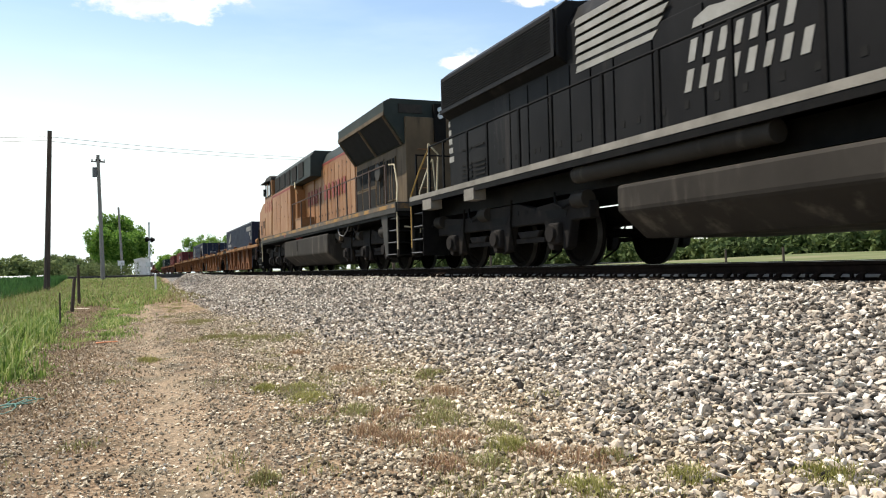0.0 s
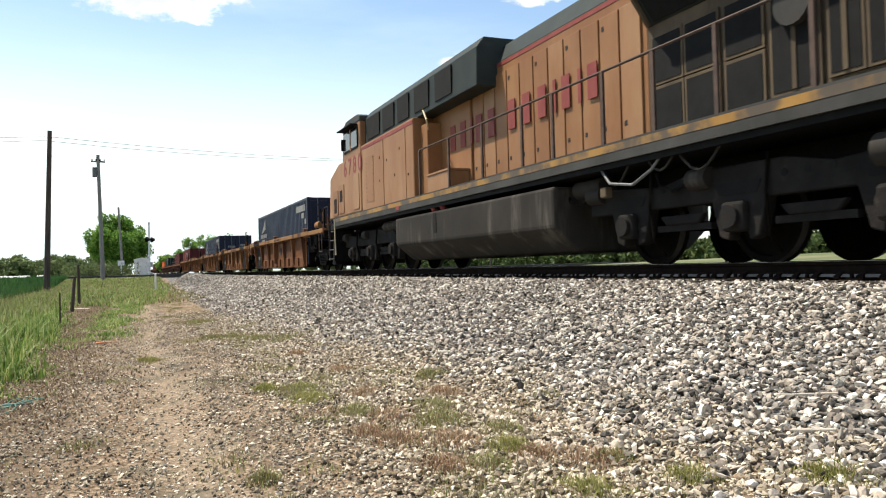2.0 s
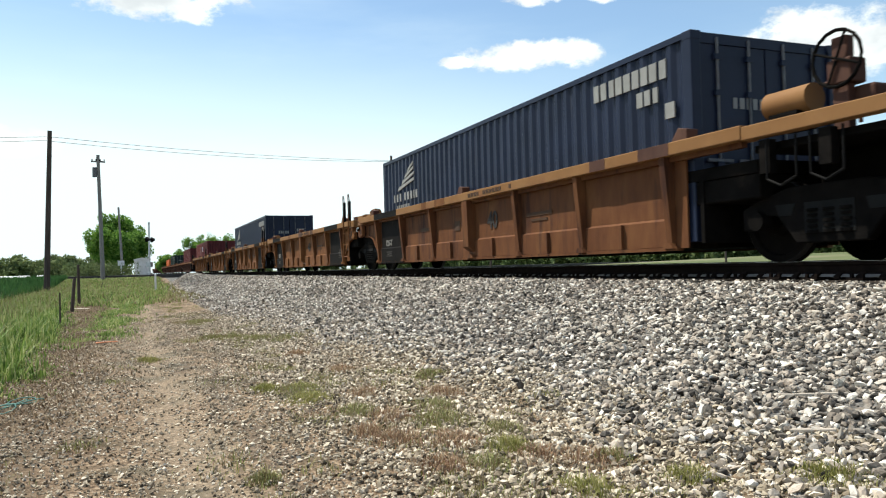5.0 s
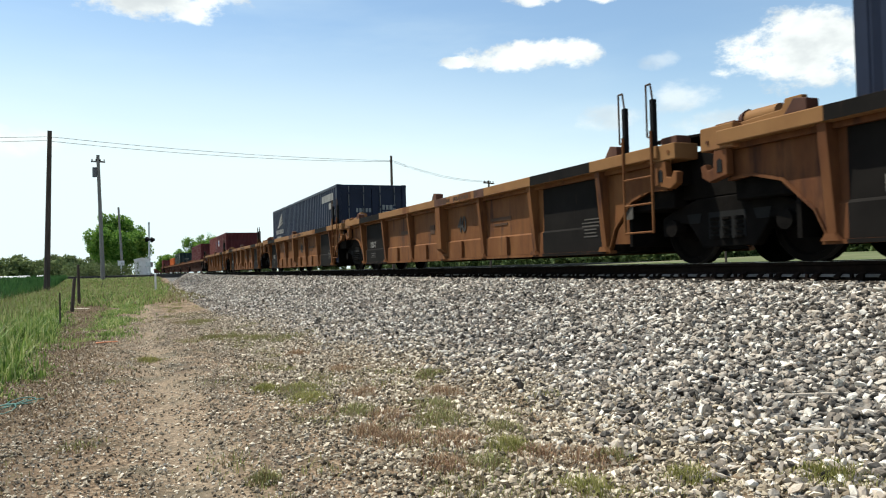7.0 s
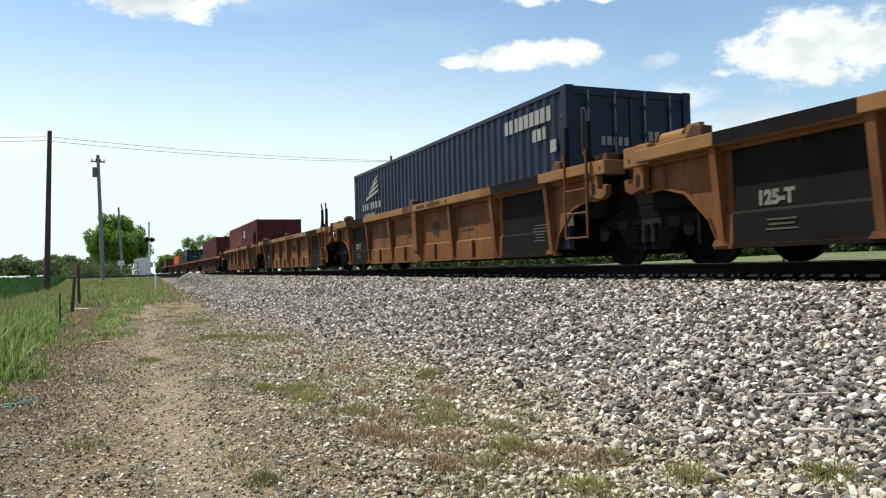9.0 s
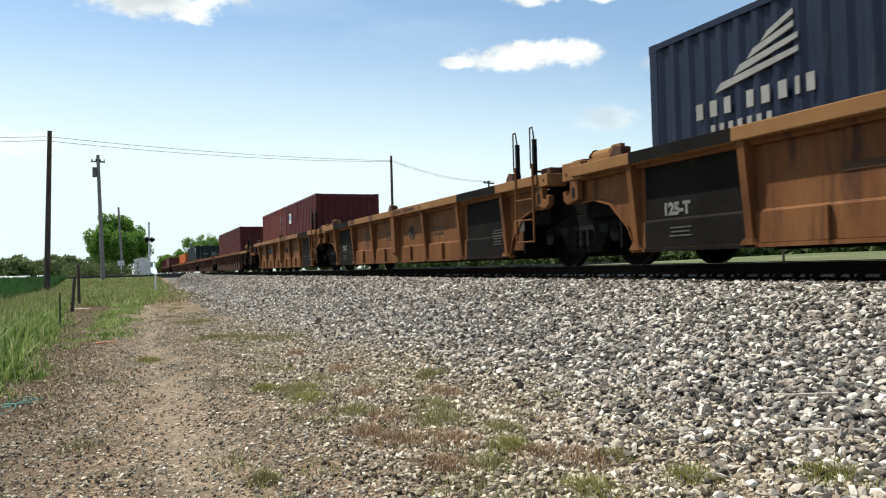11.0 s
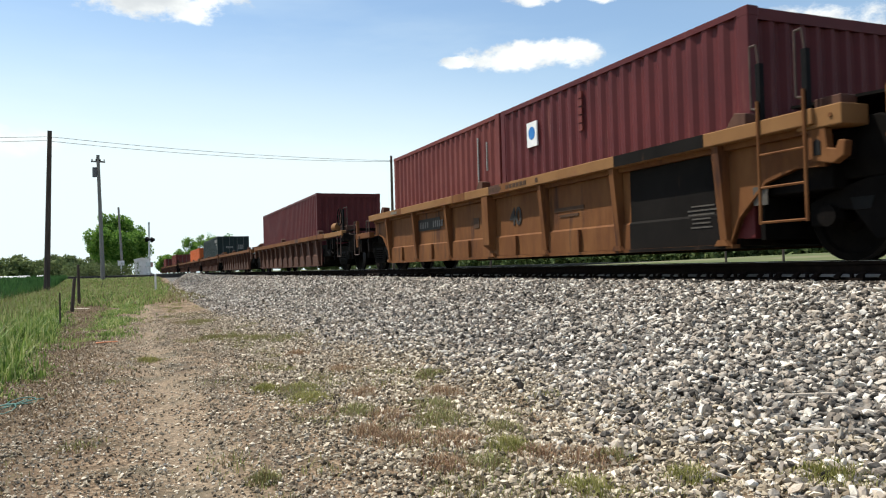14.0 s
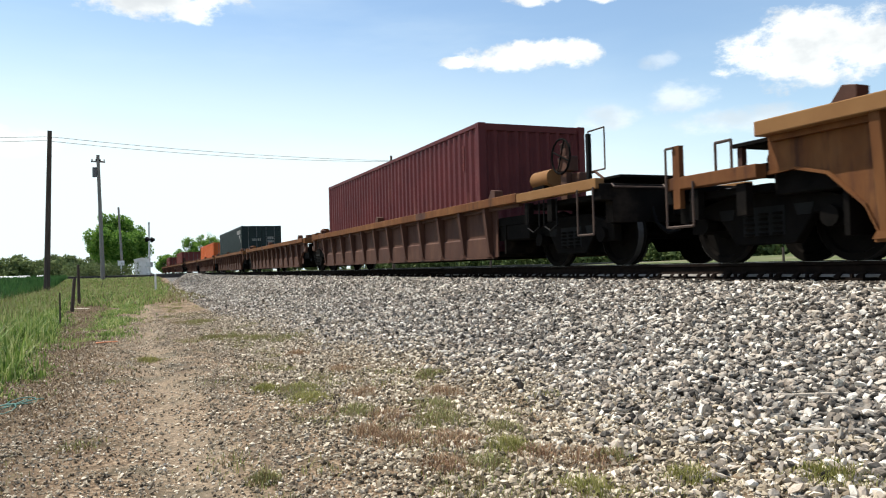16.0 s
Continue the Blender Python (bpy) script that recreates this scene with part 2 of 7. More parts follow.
# Wheel colour lowered to near-black, with the under-train shade painted in.
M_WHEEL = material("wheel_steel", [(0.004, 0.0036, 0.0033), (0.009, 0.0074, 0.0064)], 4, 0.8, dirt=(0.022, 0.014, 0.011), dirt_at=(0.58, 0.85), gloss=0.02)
M_TREAD = material("wheel_tread", [(0.06, 0.056, 0.052), (0.1, 0.095, 0.09)], 5, 0.6, metal=0.4)
# Rusty paint darkened more than the chord's; shade on the side walls is included.
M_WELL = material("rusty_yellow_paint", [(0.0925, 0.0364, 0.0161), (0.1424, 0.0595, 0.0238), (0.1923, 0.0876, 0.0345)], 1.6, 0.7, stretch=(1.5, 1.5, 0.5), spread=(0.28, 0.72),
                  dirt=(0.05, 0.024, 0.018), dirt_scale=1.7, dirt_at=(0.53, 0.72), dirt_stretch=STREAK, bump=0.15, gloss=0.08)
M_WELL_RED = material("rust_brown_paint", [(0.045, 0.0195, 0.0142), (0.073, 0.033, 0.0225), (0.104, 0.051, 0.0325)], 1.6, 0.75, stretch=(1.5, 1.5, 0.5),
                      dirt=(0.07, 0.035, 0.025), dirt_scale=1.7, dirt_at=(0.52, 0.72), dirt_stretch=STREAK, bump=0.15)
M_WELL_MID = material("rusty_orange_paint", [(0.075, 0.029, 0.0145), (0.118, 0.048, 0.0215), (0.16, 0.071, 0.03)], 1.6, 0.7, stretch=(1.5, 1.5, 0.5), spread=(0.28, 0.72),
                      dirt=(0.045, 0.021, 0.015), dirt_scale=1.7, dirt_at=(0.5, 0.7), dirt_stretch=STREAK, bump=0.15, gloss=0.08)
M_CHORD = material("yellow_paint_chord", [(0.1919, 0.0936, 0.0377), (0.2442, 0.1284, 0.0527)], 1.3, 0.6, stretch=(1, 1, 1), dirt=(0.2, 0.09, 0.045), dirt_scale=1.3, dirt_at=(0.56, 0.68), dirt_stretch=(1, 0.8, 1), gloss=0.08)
M_PATCH = material("dark_patch_paint", [(0.0076, 0.0067, 0.0061), (0.0143, 0.0122, 0.0109)], 1.6, 0.7, dirt=(0.16, 0.08, 0.05), dirt_scale=1.8, dirt_at=(0.6, 0.8), dirt_stretch=STREAK, gloss=0.04)
M_NAVY = material("navy_paint", [(0.0078, 0.012, 0.027), (0.0144, 0.021, 0.045)], 1.1, 0.45, dirt=(0.07, 0.07, 0.08), dirt_scale=1.6, dirt_at=(0.6, 0.85), dirt_stretch=STREAK)
M_TEAL_DARK = material("dark_teal_paint", [(0.011, 0.019, 0.019), (0.02, 0.032, 0.031)], 1.1, 0.5, dirt=(0.07, 0.07, 0.07), dirt_scale=1.6, dirt_at=(0.6, 0.85), dirt_stretch=STREAK)
M_MAROON = material("maroon_paint", [(0.068, 0.0115, 0.0134), (0.1054, 0.0192, 0.0198)], 1.1, 0.55, dirt=(0.2, 0.075, 0.06), dirt_scale=1.5, dirt_at=(0.56, 0.8), dirt_stretch=STREAK)
M_MAROON_OLD = material("faded_maroon_paint", [(0.1148, 0.0259, 0.0232), (0.164, 0.0446, 0.0375)], 1.1, 0.65, dirt=(0.12, 0.04, 0.035), dirt_scale=1.5, dirt_at=(0.56, 0.8), dirt_stretch=STREAK)
M_ORANGE = material("orange_paint", [(0.5, 0.1, 0.025), (0.62, 0.15, 0.04)], 1.1, 0.55, dirt=(0.25, 0.08, 0.04), dirt_at=(0.58, 0.8), dirt_stretch=STREAK)
M_UPY = material("faded_yellow_paint", [(0.205, 0.093, 0.04), (0.25, 0.124, 0.057), (0.29, 0.16, 0.082)], 0.9, 0.5, stretch=(1, 1, 0.5), spread=(0.3, 0.7),
                 dirt=(0.2, 0.085, 0.04), dirt_scale=1.3, dirt_at=(0.52, 0.8), dirt_stretch=STREAK, per_object=0.3)
M_UPTAN = material("grimy_tan_paint", [(0.062, 0.047, 0.034), (0.098, 0.073, 0.049), (0.135, 0.1, 0.065)], 1.1, 0.65, stretch=(1, 1, 0.5), dirt=(0.05, 0.036, 0.026), dirt_scale=1.6, dirt_at=(0.5, 0.75), dirt_stretch=STREAK, gloss=0.08)
M_ROOF = material("dark_green_grey_roof", [(0.02, 0.027, 0.025), (0.035, 0.042, 0.039)], 1.4, 0.6, dirt=(0.055, 0.05, 0.045), dirt_at=(0.58, 0.8), gloss=0.1)
M_UPY_STRIPE = material("bright_yellow_stripe", [(0.25, 0.13, 0.034), (0.32, 0.18, 0.052)], 1.5, 0.55, dirt=(0.085, 0.066, 0.05), dirt_scale=1.4, dirt_at=(0.4, 0.6))
M_UPG = material("weathered_grey_paint", [(0.0382, 0.0382, 0.0363), (0.0701, 0.0669, 0.0625)], 1.2, 0.6, dirt=(0.06, 0.05, 0.045), dirt_scale=1.5, dirt_at=(0.55, 0.75), dirt_stretch=STREAK, gloss=0.06)
M_RED = material("faded_red_paint", [(0.17, 0.034, 0.034), (0.24, 0.062, 0.05)], 3, 0.6)
M_NSB = material("dusty_black_paint", [(0.0085, 0.0082, 0.0086), (0.0165, 0.016, 0.0162)], 0.9, 0.5, stretch=(1, 1, 0.5),
                 dirt=(0.05, 0.044, 0.04), dirt_scale=1.2, dirt_at=(0.55, 0.82), dirt_stretch=STREAK, gloss=0.05)
M_NSW = material("dirty_white_lettering", [(0.2041, 0.1992, 0.1847), (0.2916, 0.2867, 0.2722)], 2.5, 0.6, dirt=(0.2, 0.18, 0.16), dirt_at=(0.58, 0.8))
M_TANK = material("dusty_tank_paint", [(0.0239, 0.0209, 0.0183), (0.0392, 0.0348, 0.0304)], 0.9, 0.65, dirt=(0.13, 0.112, 0.095), dirt_scale=1.2, dirt_at=(0.5, 0.8), dirt_stretch=STREAK, gloss=0.06)
# Near-black for flat sheets that paint the shade inside openings; also latches and louvres.
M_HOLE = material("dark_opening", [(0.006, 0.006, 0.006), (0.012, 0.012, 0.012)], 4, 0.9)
M_GLASS = material("cab_glass", [(0.01, 0.012, 0.014), (0.02, 0.022, 0.024)], 2, 0.08, gloss=0.8)
M_RAILING = material("handrail_paint", [(0.05, 0.035, 0.03), (0.1, 0.065, 0.05)], 5, 0.6)
M_YELLOW_RAIL = material("yellow_handrail_paint", [(0.34, 0.2, 0.06), (0.44, 0.29, 0.1)], 5, 0.5)
M_BRIGHT_RAIL = material("pale_handrail_paint", [(0.4, 0.34, 0.22), (0.52, 0.46, 0.33)], 5, 0.5)
M_FADED = material("faded_brown_stencil", [(0.045, 0.024, 0.014), (0.075, 0.038, 0.02)], 5, 0.7)
M_LETTER_BLACK = material("black_lettering", [(0.02, 0.018, 0.017), (0.04, 0.034, 0.03)], 6, 0.7)
M_STENCIL = material("faded_stencil", [(0.11, 0.1045, 0.0935), (0.187, 0.176, 0.1595)], 6, 0.7)
M_STENCIL_DIM = material("worn_pale_stencil", [(0.05, 0.045, 0.04), (0.1, 0.088, 0.075)], 14, 0.7)
M_ROD = material("dull_rod_metal", [(0.1, 0.1, 0.105), (0.18, 0.18, 0.18)], 6, 0.6, metal=0.3)
# Darker copy of the dirty white: shade is in the base colour, grime in patches.
M_SILL = material("shaded_grimy_sill_paint", [(0.13, 0.12, 0.105), (0.24, 0.225, 0.2)], 1.8, 0.7, dirt=(0.06, 0.05, 0.042), dirt_at=(0.55, 0.8))
M_WIRE = material("wire_sheath", [(0.03, 0.03, 0.03), (0.05, 0.05, 0.05)], 3, 0.6)
M_SCRAP = material("scrap_wood", [(0.4, 0.33, 0.26), (0.58, 0.5, 0.42)], 5, 0.9, stretch=(1, 6, 1))
M_STICK = material("weathered_stick", [(0.3, 0.26, 0.215), (0.46, 0.4, 0.34)], 5, 0.9, stretch=(1, 6, 1))
M_CORD = material("faded_teal_cord", [(0.08, 0.2, 0.17), (0.2, 0.33, 0.29)], 8, 0.7)
M_RUST_CHIP = material("orange_wood_scrap", [(0.42, 0.15, 0.07), (0.55, 0.24, 0.13)], 6, 0.9)
M_BLUE_MARK = material("blue_mark", [(0.02, 0.14, 0.4), (0.04, 0.2, 0.5)], 5, 0.6)


# ---- mesh tools ----
class Shape:
    """Collects vertices and faces of one mesh."""

    def __init__(self):
        self.v, self.f = [], []

    def add(self, vs, fs):
        k = len(self.v)
        self.v += [tuple(p) for p in vs]
        self.f += [tuple(i + k for i in f) for f in fs]
        return self

    def box(self, x0, x1, y0, y1, z0, z1):
        vs = [(x, y, z) for z in (z0, z1) for y in (y0, y1) for x in (x0, x1)]
        return self.add(vs, [(0, 2, 3, 1), (4, 5, 7, 6), (0, 1, 5, 4), (2, 6, 7, 3), (0, 4, 6, 2), (1, 3, 7, 5)])

    def prism(self, outline, axis, a, b):
        """Extrudes an outline of pairs along an axis ('x': pairs are y, z; 'y': x, z; 'z': x, y) from a to b."""
        put = {'x': lambda p, c: (c, p[0], p[1]), 'y': lambda p, c: (p[0], c, p[1]), 'z': lambda p, c: (p[0], p[1], c)}[axis]
        n = len(outline)
        vs = [put(p, a) for p in outline] + [put(p, b) for p in outline]
        fs = [tuple(range(n)), tuple(range(2 * n - 1, n - 1, -1))] + [(i + n, (i + 1) % n + n, (i + 1) % n, i) for i in range(n)]
        return self.add(vs, fs)

    def rod(self, p, q, r, sides=8, r2=None):
        p, q = Vector(p), Vector(q)
        d = (q - p).normalized()
        u = d.orthogonal().normalized()
        w = d.cross(u)
        r2 = r if r2 is None else r2
        ring = [(math.cos(2 * math.pi * i / sides), math.sin(2 * math.pi * i / sides)) for i in range(sides)]
        vs = [p + (u * c + w * s) * r for c, s in ring] + [q + (u * c + w * s) * r2 for c, s in ring]
        fs = [tuple(range(sides - 1, -1, -1)), tuple(range(sides, 2 * sides))] + [(i, (i + 1) % sides, (i + 1) % sides + sides, i + sides) for i in range(sides)]
        return self.add(vs, fs)

    def tube(self, pts, r, sides=6):
        for p, q in zip(pts, pts[1:]):
            self.rod(p, q, r, sides)
        return self

    def lathe(self, axis_point, profile, sides=24):
        """Turns a profile of (x along the axle, radius) about the x axis."""
        cx, cy, cz = axis_point
        n = len(profile)
        vs = []
        for i in range(sides):
            a = 2 * math.pi * i / sides
            vs += [(cx + x, cy + r * math.cos(a), cz + r * math.sin(a)) for x, r in profile]
        fs = [(i * n + j, i * n + j + 1, ((i + 1) % sides) * n + j + 1, ((i + 1) % sides) * n + j) for i in range(sides) for j in range(n - 1)]
        return self.add(vs, fs)

    def mesh(self, name, mat):
        me = bpy.data.meshes.new(name)
        me.from_pydata(self.v, [], self.f)
        me.materials.append(mat)
        me.shade_flat()
        bm = bmesh.new()
        bm.from_mesh(me)
        bmesh.ops.recalc_face_normals(bm, faces=bm.faces)
        bm.to_mesh(me)
        bm.free()
        return me


def part(name, shape, mat, parent=None, label="", bevel=0.0, at=None, smooth=False):
    """Links a shape as one mesh object under a thing or a part."""
    me = shape if isinstance(shape, bpy.types.Mesh) else shape.mesh(name, mat)
    ob = new(name, me)
    if parent is not None:
        ob.parent = parent
    if at is not None:
        ob.matrix_basis = at
    if bevel:
        b = ob.modifiers.new("bevel", 'BEVEL')
        b.width, b.segments, b.limit_method, b.angle_limit = bevel, 2, 'ANGLE', radians(40)
    if smooth:
        me.polygons.foreach_set("use_smooth", [True] * len(me.polygons))
        me.set_sharp_from_angle(angle=radians(35))
    if label:
        tagged(ob, label)
    return ob


def thing(name, label, category, group="", kind="", at=None):
    ob = new(name)
    ob.empty_display_size = 0.2
    if at is not None:
        ob.matrix_basis = at
    return tagged(ob, label, category, group, kind)


def bulk_mesh(name, verts, faces, mat):
    """A mesh from numpy arrays of triangles."""
    me = bpy.data.meshes.new(name)
    verts, faces = np.asarray(verts, dtype=np.float32), np.asarray(faces, dtype=np.int32)
    me.vertices.add(len(verts))
    me.vertices.foreach_set("co", verts.ravel())
    k = faces.shape[1]
    me.loops.add(faces.size)
    me.loops.foreach_set("vertex_index", faces.ravel())
    me.polygons.add(len(faces))
    me.polygons.foreach_set("loop_start", np.arange(0, faces.size, k, dtype=np.int32))
    me.update(calc_edges=True)
    me.shade_flat()
    me.materials.append(mat)
    return me


def lettering(words, height, mat, parent, m, name="lettering", shear=0.0, label=""):
    cu = bpy.data.curves.new("words", 'FONT')
    cu.body, cu.size, cu.align_x, cu.align_y, cu.extrude, cu.shear = words, height * 1.37, 'CENTER', 'CENTER', 0.002, shear
    cu.offset = 0.012
    ob = new("words", cu)
    bpy.context.view_layer.update()
    me = bpy.data.meshes.new_from_object(ob)
    bpy.data.objects.remove(ob)
    me.materials.clear()
    me.materials.append(mat)
    return part(name, me, mat, parent, label, at=m)


MOVERS = []       # (thing, place along the track when the clip starts)
AXLES = []        # (wheelset, y in its car, z of the axle)


def side_sign(y, z, x):
    """A pose on the side of a car that faces -x: reads from +y to -y."""
    return Matrix(((0, 0, -1, x), (-1, 0, 0, y), (0, 1, 0, z), (0, 0, 0, 1)))


# ---- large structure ----
def smooth_step(a, b, v):
    t = np.clip((v - a) / (b - a), 0, 1)
    return t * t * (3 - 2 * t)


def lumps(x, y, size, seed):
    """Cheap smooth unevenness, about -1 to 1."""
    r = np.random.RandomState(seed)
    out = np.zeros_like(x, dtype=float)
    for i in range(5):
        a, ph = r.uniform(0, math.tau), r.uniform(0, math.tau)
        k = (1.0 + 0.6 * i) / size
        out += np.sin((x * math.cos(a) + y * math.sin(a)) * k * math.tau + ph)
    return out / 3.0


def ground_height(x, y):
    x, y = np.asarray(x, dtype=float), np.asarray(y, dtype=float)
    toe = 2.25 + 0.25 * np.sin(y * 0.35) - 0.01 * np.clip(y, 0, 40)
    near = -1.0 + 0.008 * lumps(x, y, 3.0, 3)
    near += 0.1 * smooth_step(-1.0, -3.5, x)                       # grassy bank
    near += 0.03 * smooth_step(1.2, 2.2, x)
    near -= 0.045 * np.exp(-((x - 0.25) / 0.22) ** 2) + 0.03 * np.exp(-((x + 0.9) / 0.25) ** 2)   # wheel ruts
    bank = np.clip((x - toe) / (5.9 - toe), 0, 1)
    slope = near + (-0.215 - near) * (0.85 * bank + 0.15 * smooth_step(0, 1, bank))
    z = np.where(x < toe, near, slope)
    z = np.where(x > 5.9, -0.215, z)
    far = -0.215 - 0.25 * smooth_step(9.3, 11.6, x) + 0.95 * smooth_step(14, 75, x) - 0.5 * smooth_step(200, 600, x)
    z = np.where(x > 9.2, far, z)
    # the ground climbs to the road that crosses the rails
    up = smooth_step(52, 74, y) * (1 - smooth_step(5.6, 6.0, x) * (1 - smooth_step(9.2, 9.6, x)))
    z = z + (-0.36 - z) * up
    z = z + 0.62 * np.exp(-(((x - 3.6) / 1.25) ** 2 + ((y - 53.5) / 3.2) ** 2))     # heap of spare ballast
    return z


def build_ground():
    def steps(edges):
        out = [np.linspace(a, b, n, endpoint=False) for a, b, n in edges]
        return np.concatenate(out + [[edges[-1][1]]])
    xs = steps([(-1500, -200, 8), (-200, -20, 12), (-20, -4, 16), (-4, 9, 90), (9, 14, 10), (14, 60, 12), (60, 300, 8), (300, 2500, 8)])
    ys = steps([(-300, -20, 6), (-20, 0, 10), (0, 30, 110), (30, 90, 90), (90, 200, 14), (200, 3000, 12)])
    gx, gy = np.meshgrid(xs, ys)
    z = ground_height(gx, gy)
    n, m = len(xs), len(ys)
    i = (np.arange(m - 1)[:, None] * n + np.arange(n - 1)[None, :]).ravel()
    faces = np.stack([i, i + 1, i + n + 1, i + n], 1)
    me = bulk_mesh("ground", np.stack([gx.ravel(), gy.ravel(), z.ravel()], 1), faces, M_GROUND)
    me.materials.append(M_BED)
    me.materials.append(M_FIELD)
    cx = gx.ravel()[i] + 0.05
    cy = gy.ravel()[i]
    idx = np.zeros(len(i), dtype=np.int32)
    idx[(cx > 2.7) & (cx < 11.5) & (cy < 800)] = 1
    idx[(cx > 11.5) | (cx < -20) | (cy > 90) & (cx < 2.7)] = 2
    me.polygons.foreach_set("material_index", idx)
    me.polygons.foreach_set("use_smooth", [True] * len(me.polygons))
    tagged(new("ground", me), "uneven gravel path beside a railway embankment with fields beyond", "ground", kind="structure")


def scatter_stones(name, x, y, size, sink, mat, label, seed, flat=0.7, coarse=False):
    """Angular stones, each a rough twelve-cornered lump, at the given places."""
    r = np.random.RandomState(seed)
    g = (1 + 5 ** 0.5) / 2
    base = np.array([(-1, g, 0), (1, g, 0), (-1, -g, 0), (1, -g, 0), (0, -1, g), (0, 1, g), (0, -1, -g), (0, 1, -g), (g, 0, -1), (g, 0, 1), (-g, 0, -1), (-g, 0, 1)]) / 1.9
    tris = np.array([(0, 11, 5), (0, 5, 1), (0, 1, 7), (0, 7, 10), (0, 10, 11), (1, 5, 9), (5, 11, 4), (11, 10, 2), (10, 7, 6), (7, 1, 8),
                     (3, 9, 4), (3, 4, 2), (3, 2, 6), (3, 6, 8), (3, 8, 9), (4, 9, 5), (2, 4, 11), (6, 2, 10), (8, 6, 7), (9, 8, 1)])
    if coarse:
        base = np.array([(1, 0, 0), (-1, 0, 0), (0, 1, 0), (0, -1, 0), (0, 0, 1), (0, 0, -1)], dtype=float)
        tris = np.array([(0, 2, 4), (2, 1, 4), (1, 3, 4), (3, 0, 4), (2, 0, 5), (1, 2, 5), (3, 1, 5), (0, 3, 5)])
    n, c = len(x), len(base)
    v = base[None] * r.uniform(0.6, 1.2, (n, c, 1))
    v = v * np.stack([r.uniform(0.75, 1.35, n), r.uniform(0.6, 1.0, n), r.uniform(0.45, 0.9, n) * flat / 0.7], 1)[:, None]
    q = r.normal(size=(n, 4)) * np.array([1, 0.35, 0.35, 1])
    q /= np.linalg.norm(q, axis=1)[:, None]
    w, a, b, d = q.T
    rot = np.stack([1 - 2 * (b * b + d * d), 2 * (a * b - d * w), 2 * (a * d + b * w), 2 * (a * b + d * w), 1 - 2 * (a * a + d * d), 2 * (b * d - a * w),
                    2 * (a * d - b * w), 2 * (b * d + a * w), 1 - 2 * (a * a + b * b)], 1).reshape(n, 3, 3)
    v = np.einsum('nij,nkj->nki', rot, v) * (size / 2)[:, None, None]
    z = ground_height(x, y) + (sink + r.uniform(-0.18, 0.26, n)) * size
    v += np.stack([x, y, z], 1)[:, None]
    faces = (tris[None] + (np.arange(n) * len(base))[:, None, None]).reshape(-1, 3)
    return tagged(new(name, bulk_mesh(name, v.reshape(-1, 3), faces, mat)), label, "gravel", kind="stuff")


def ballast_toe(x, y):
    """Where the clean stones begin; the toe swings away from the path a few metres ahead."""
    return 2.5 + 0.42 * np.exp(-((y - 6.2) / 2.4) ** 2) - 0.028 * np.clip(y - 8, 0, 16) + 0.14 * lumps(x, y, 2.4, 8)


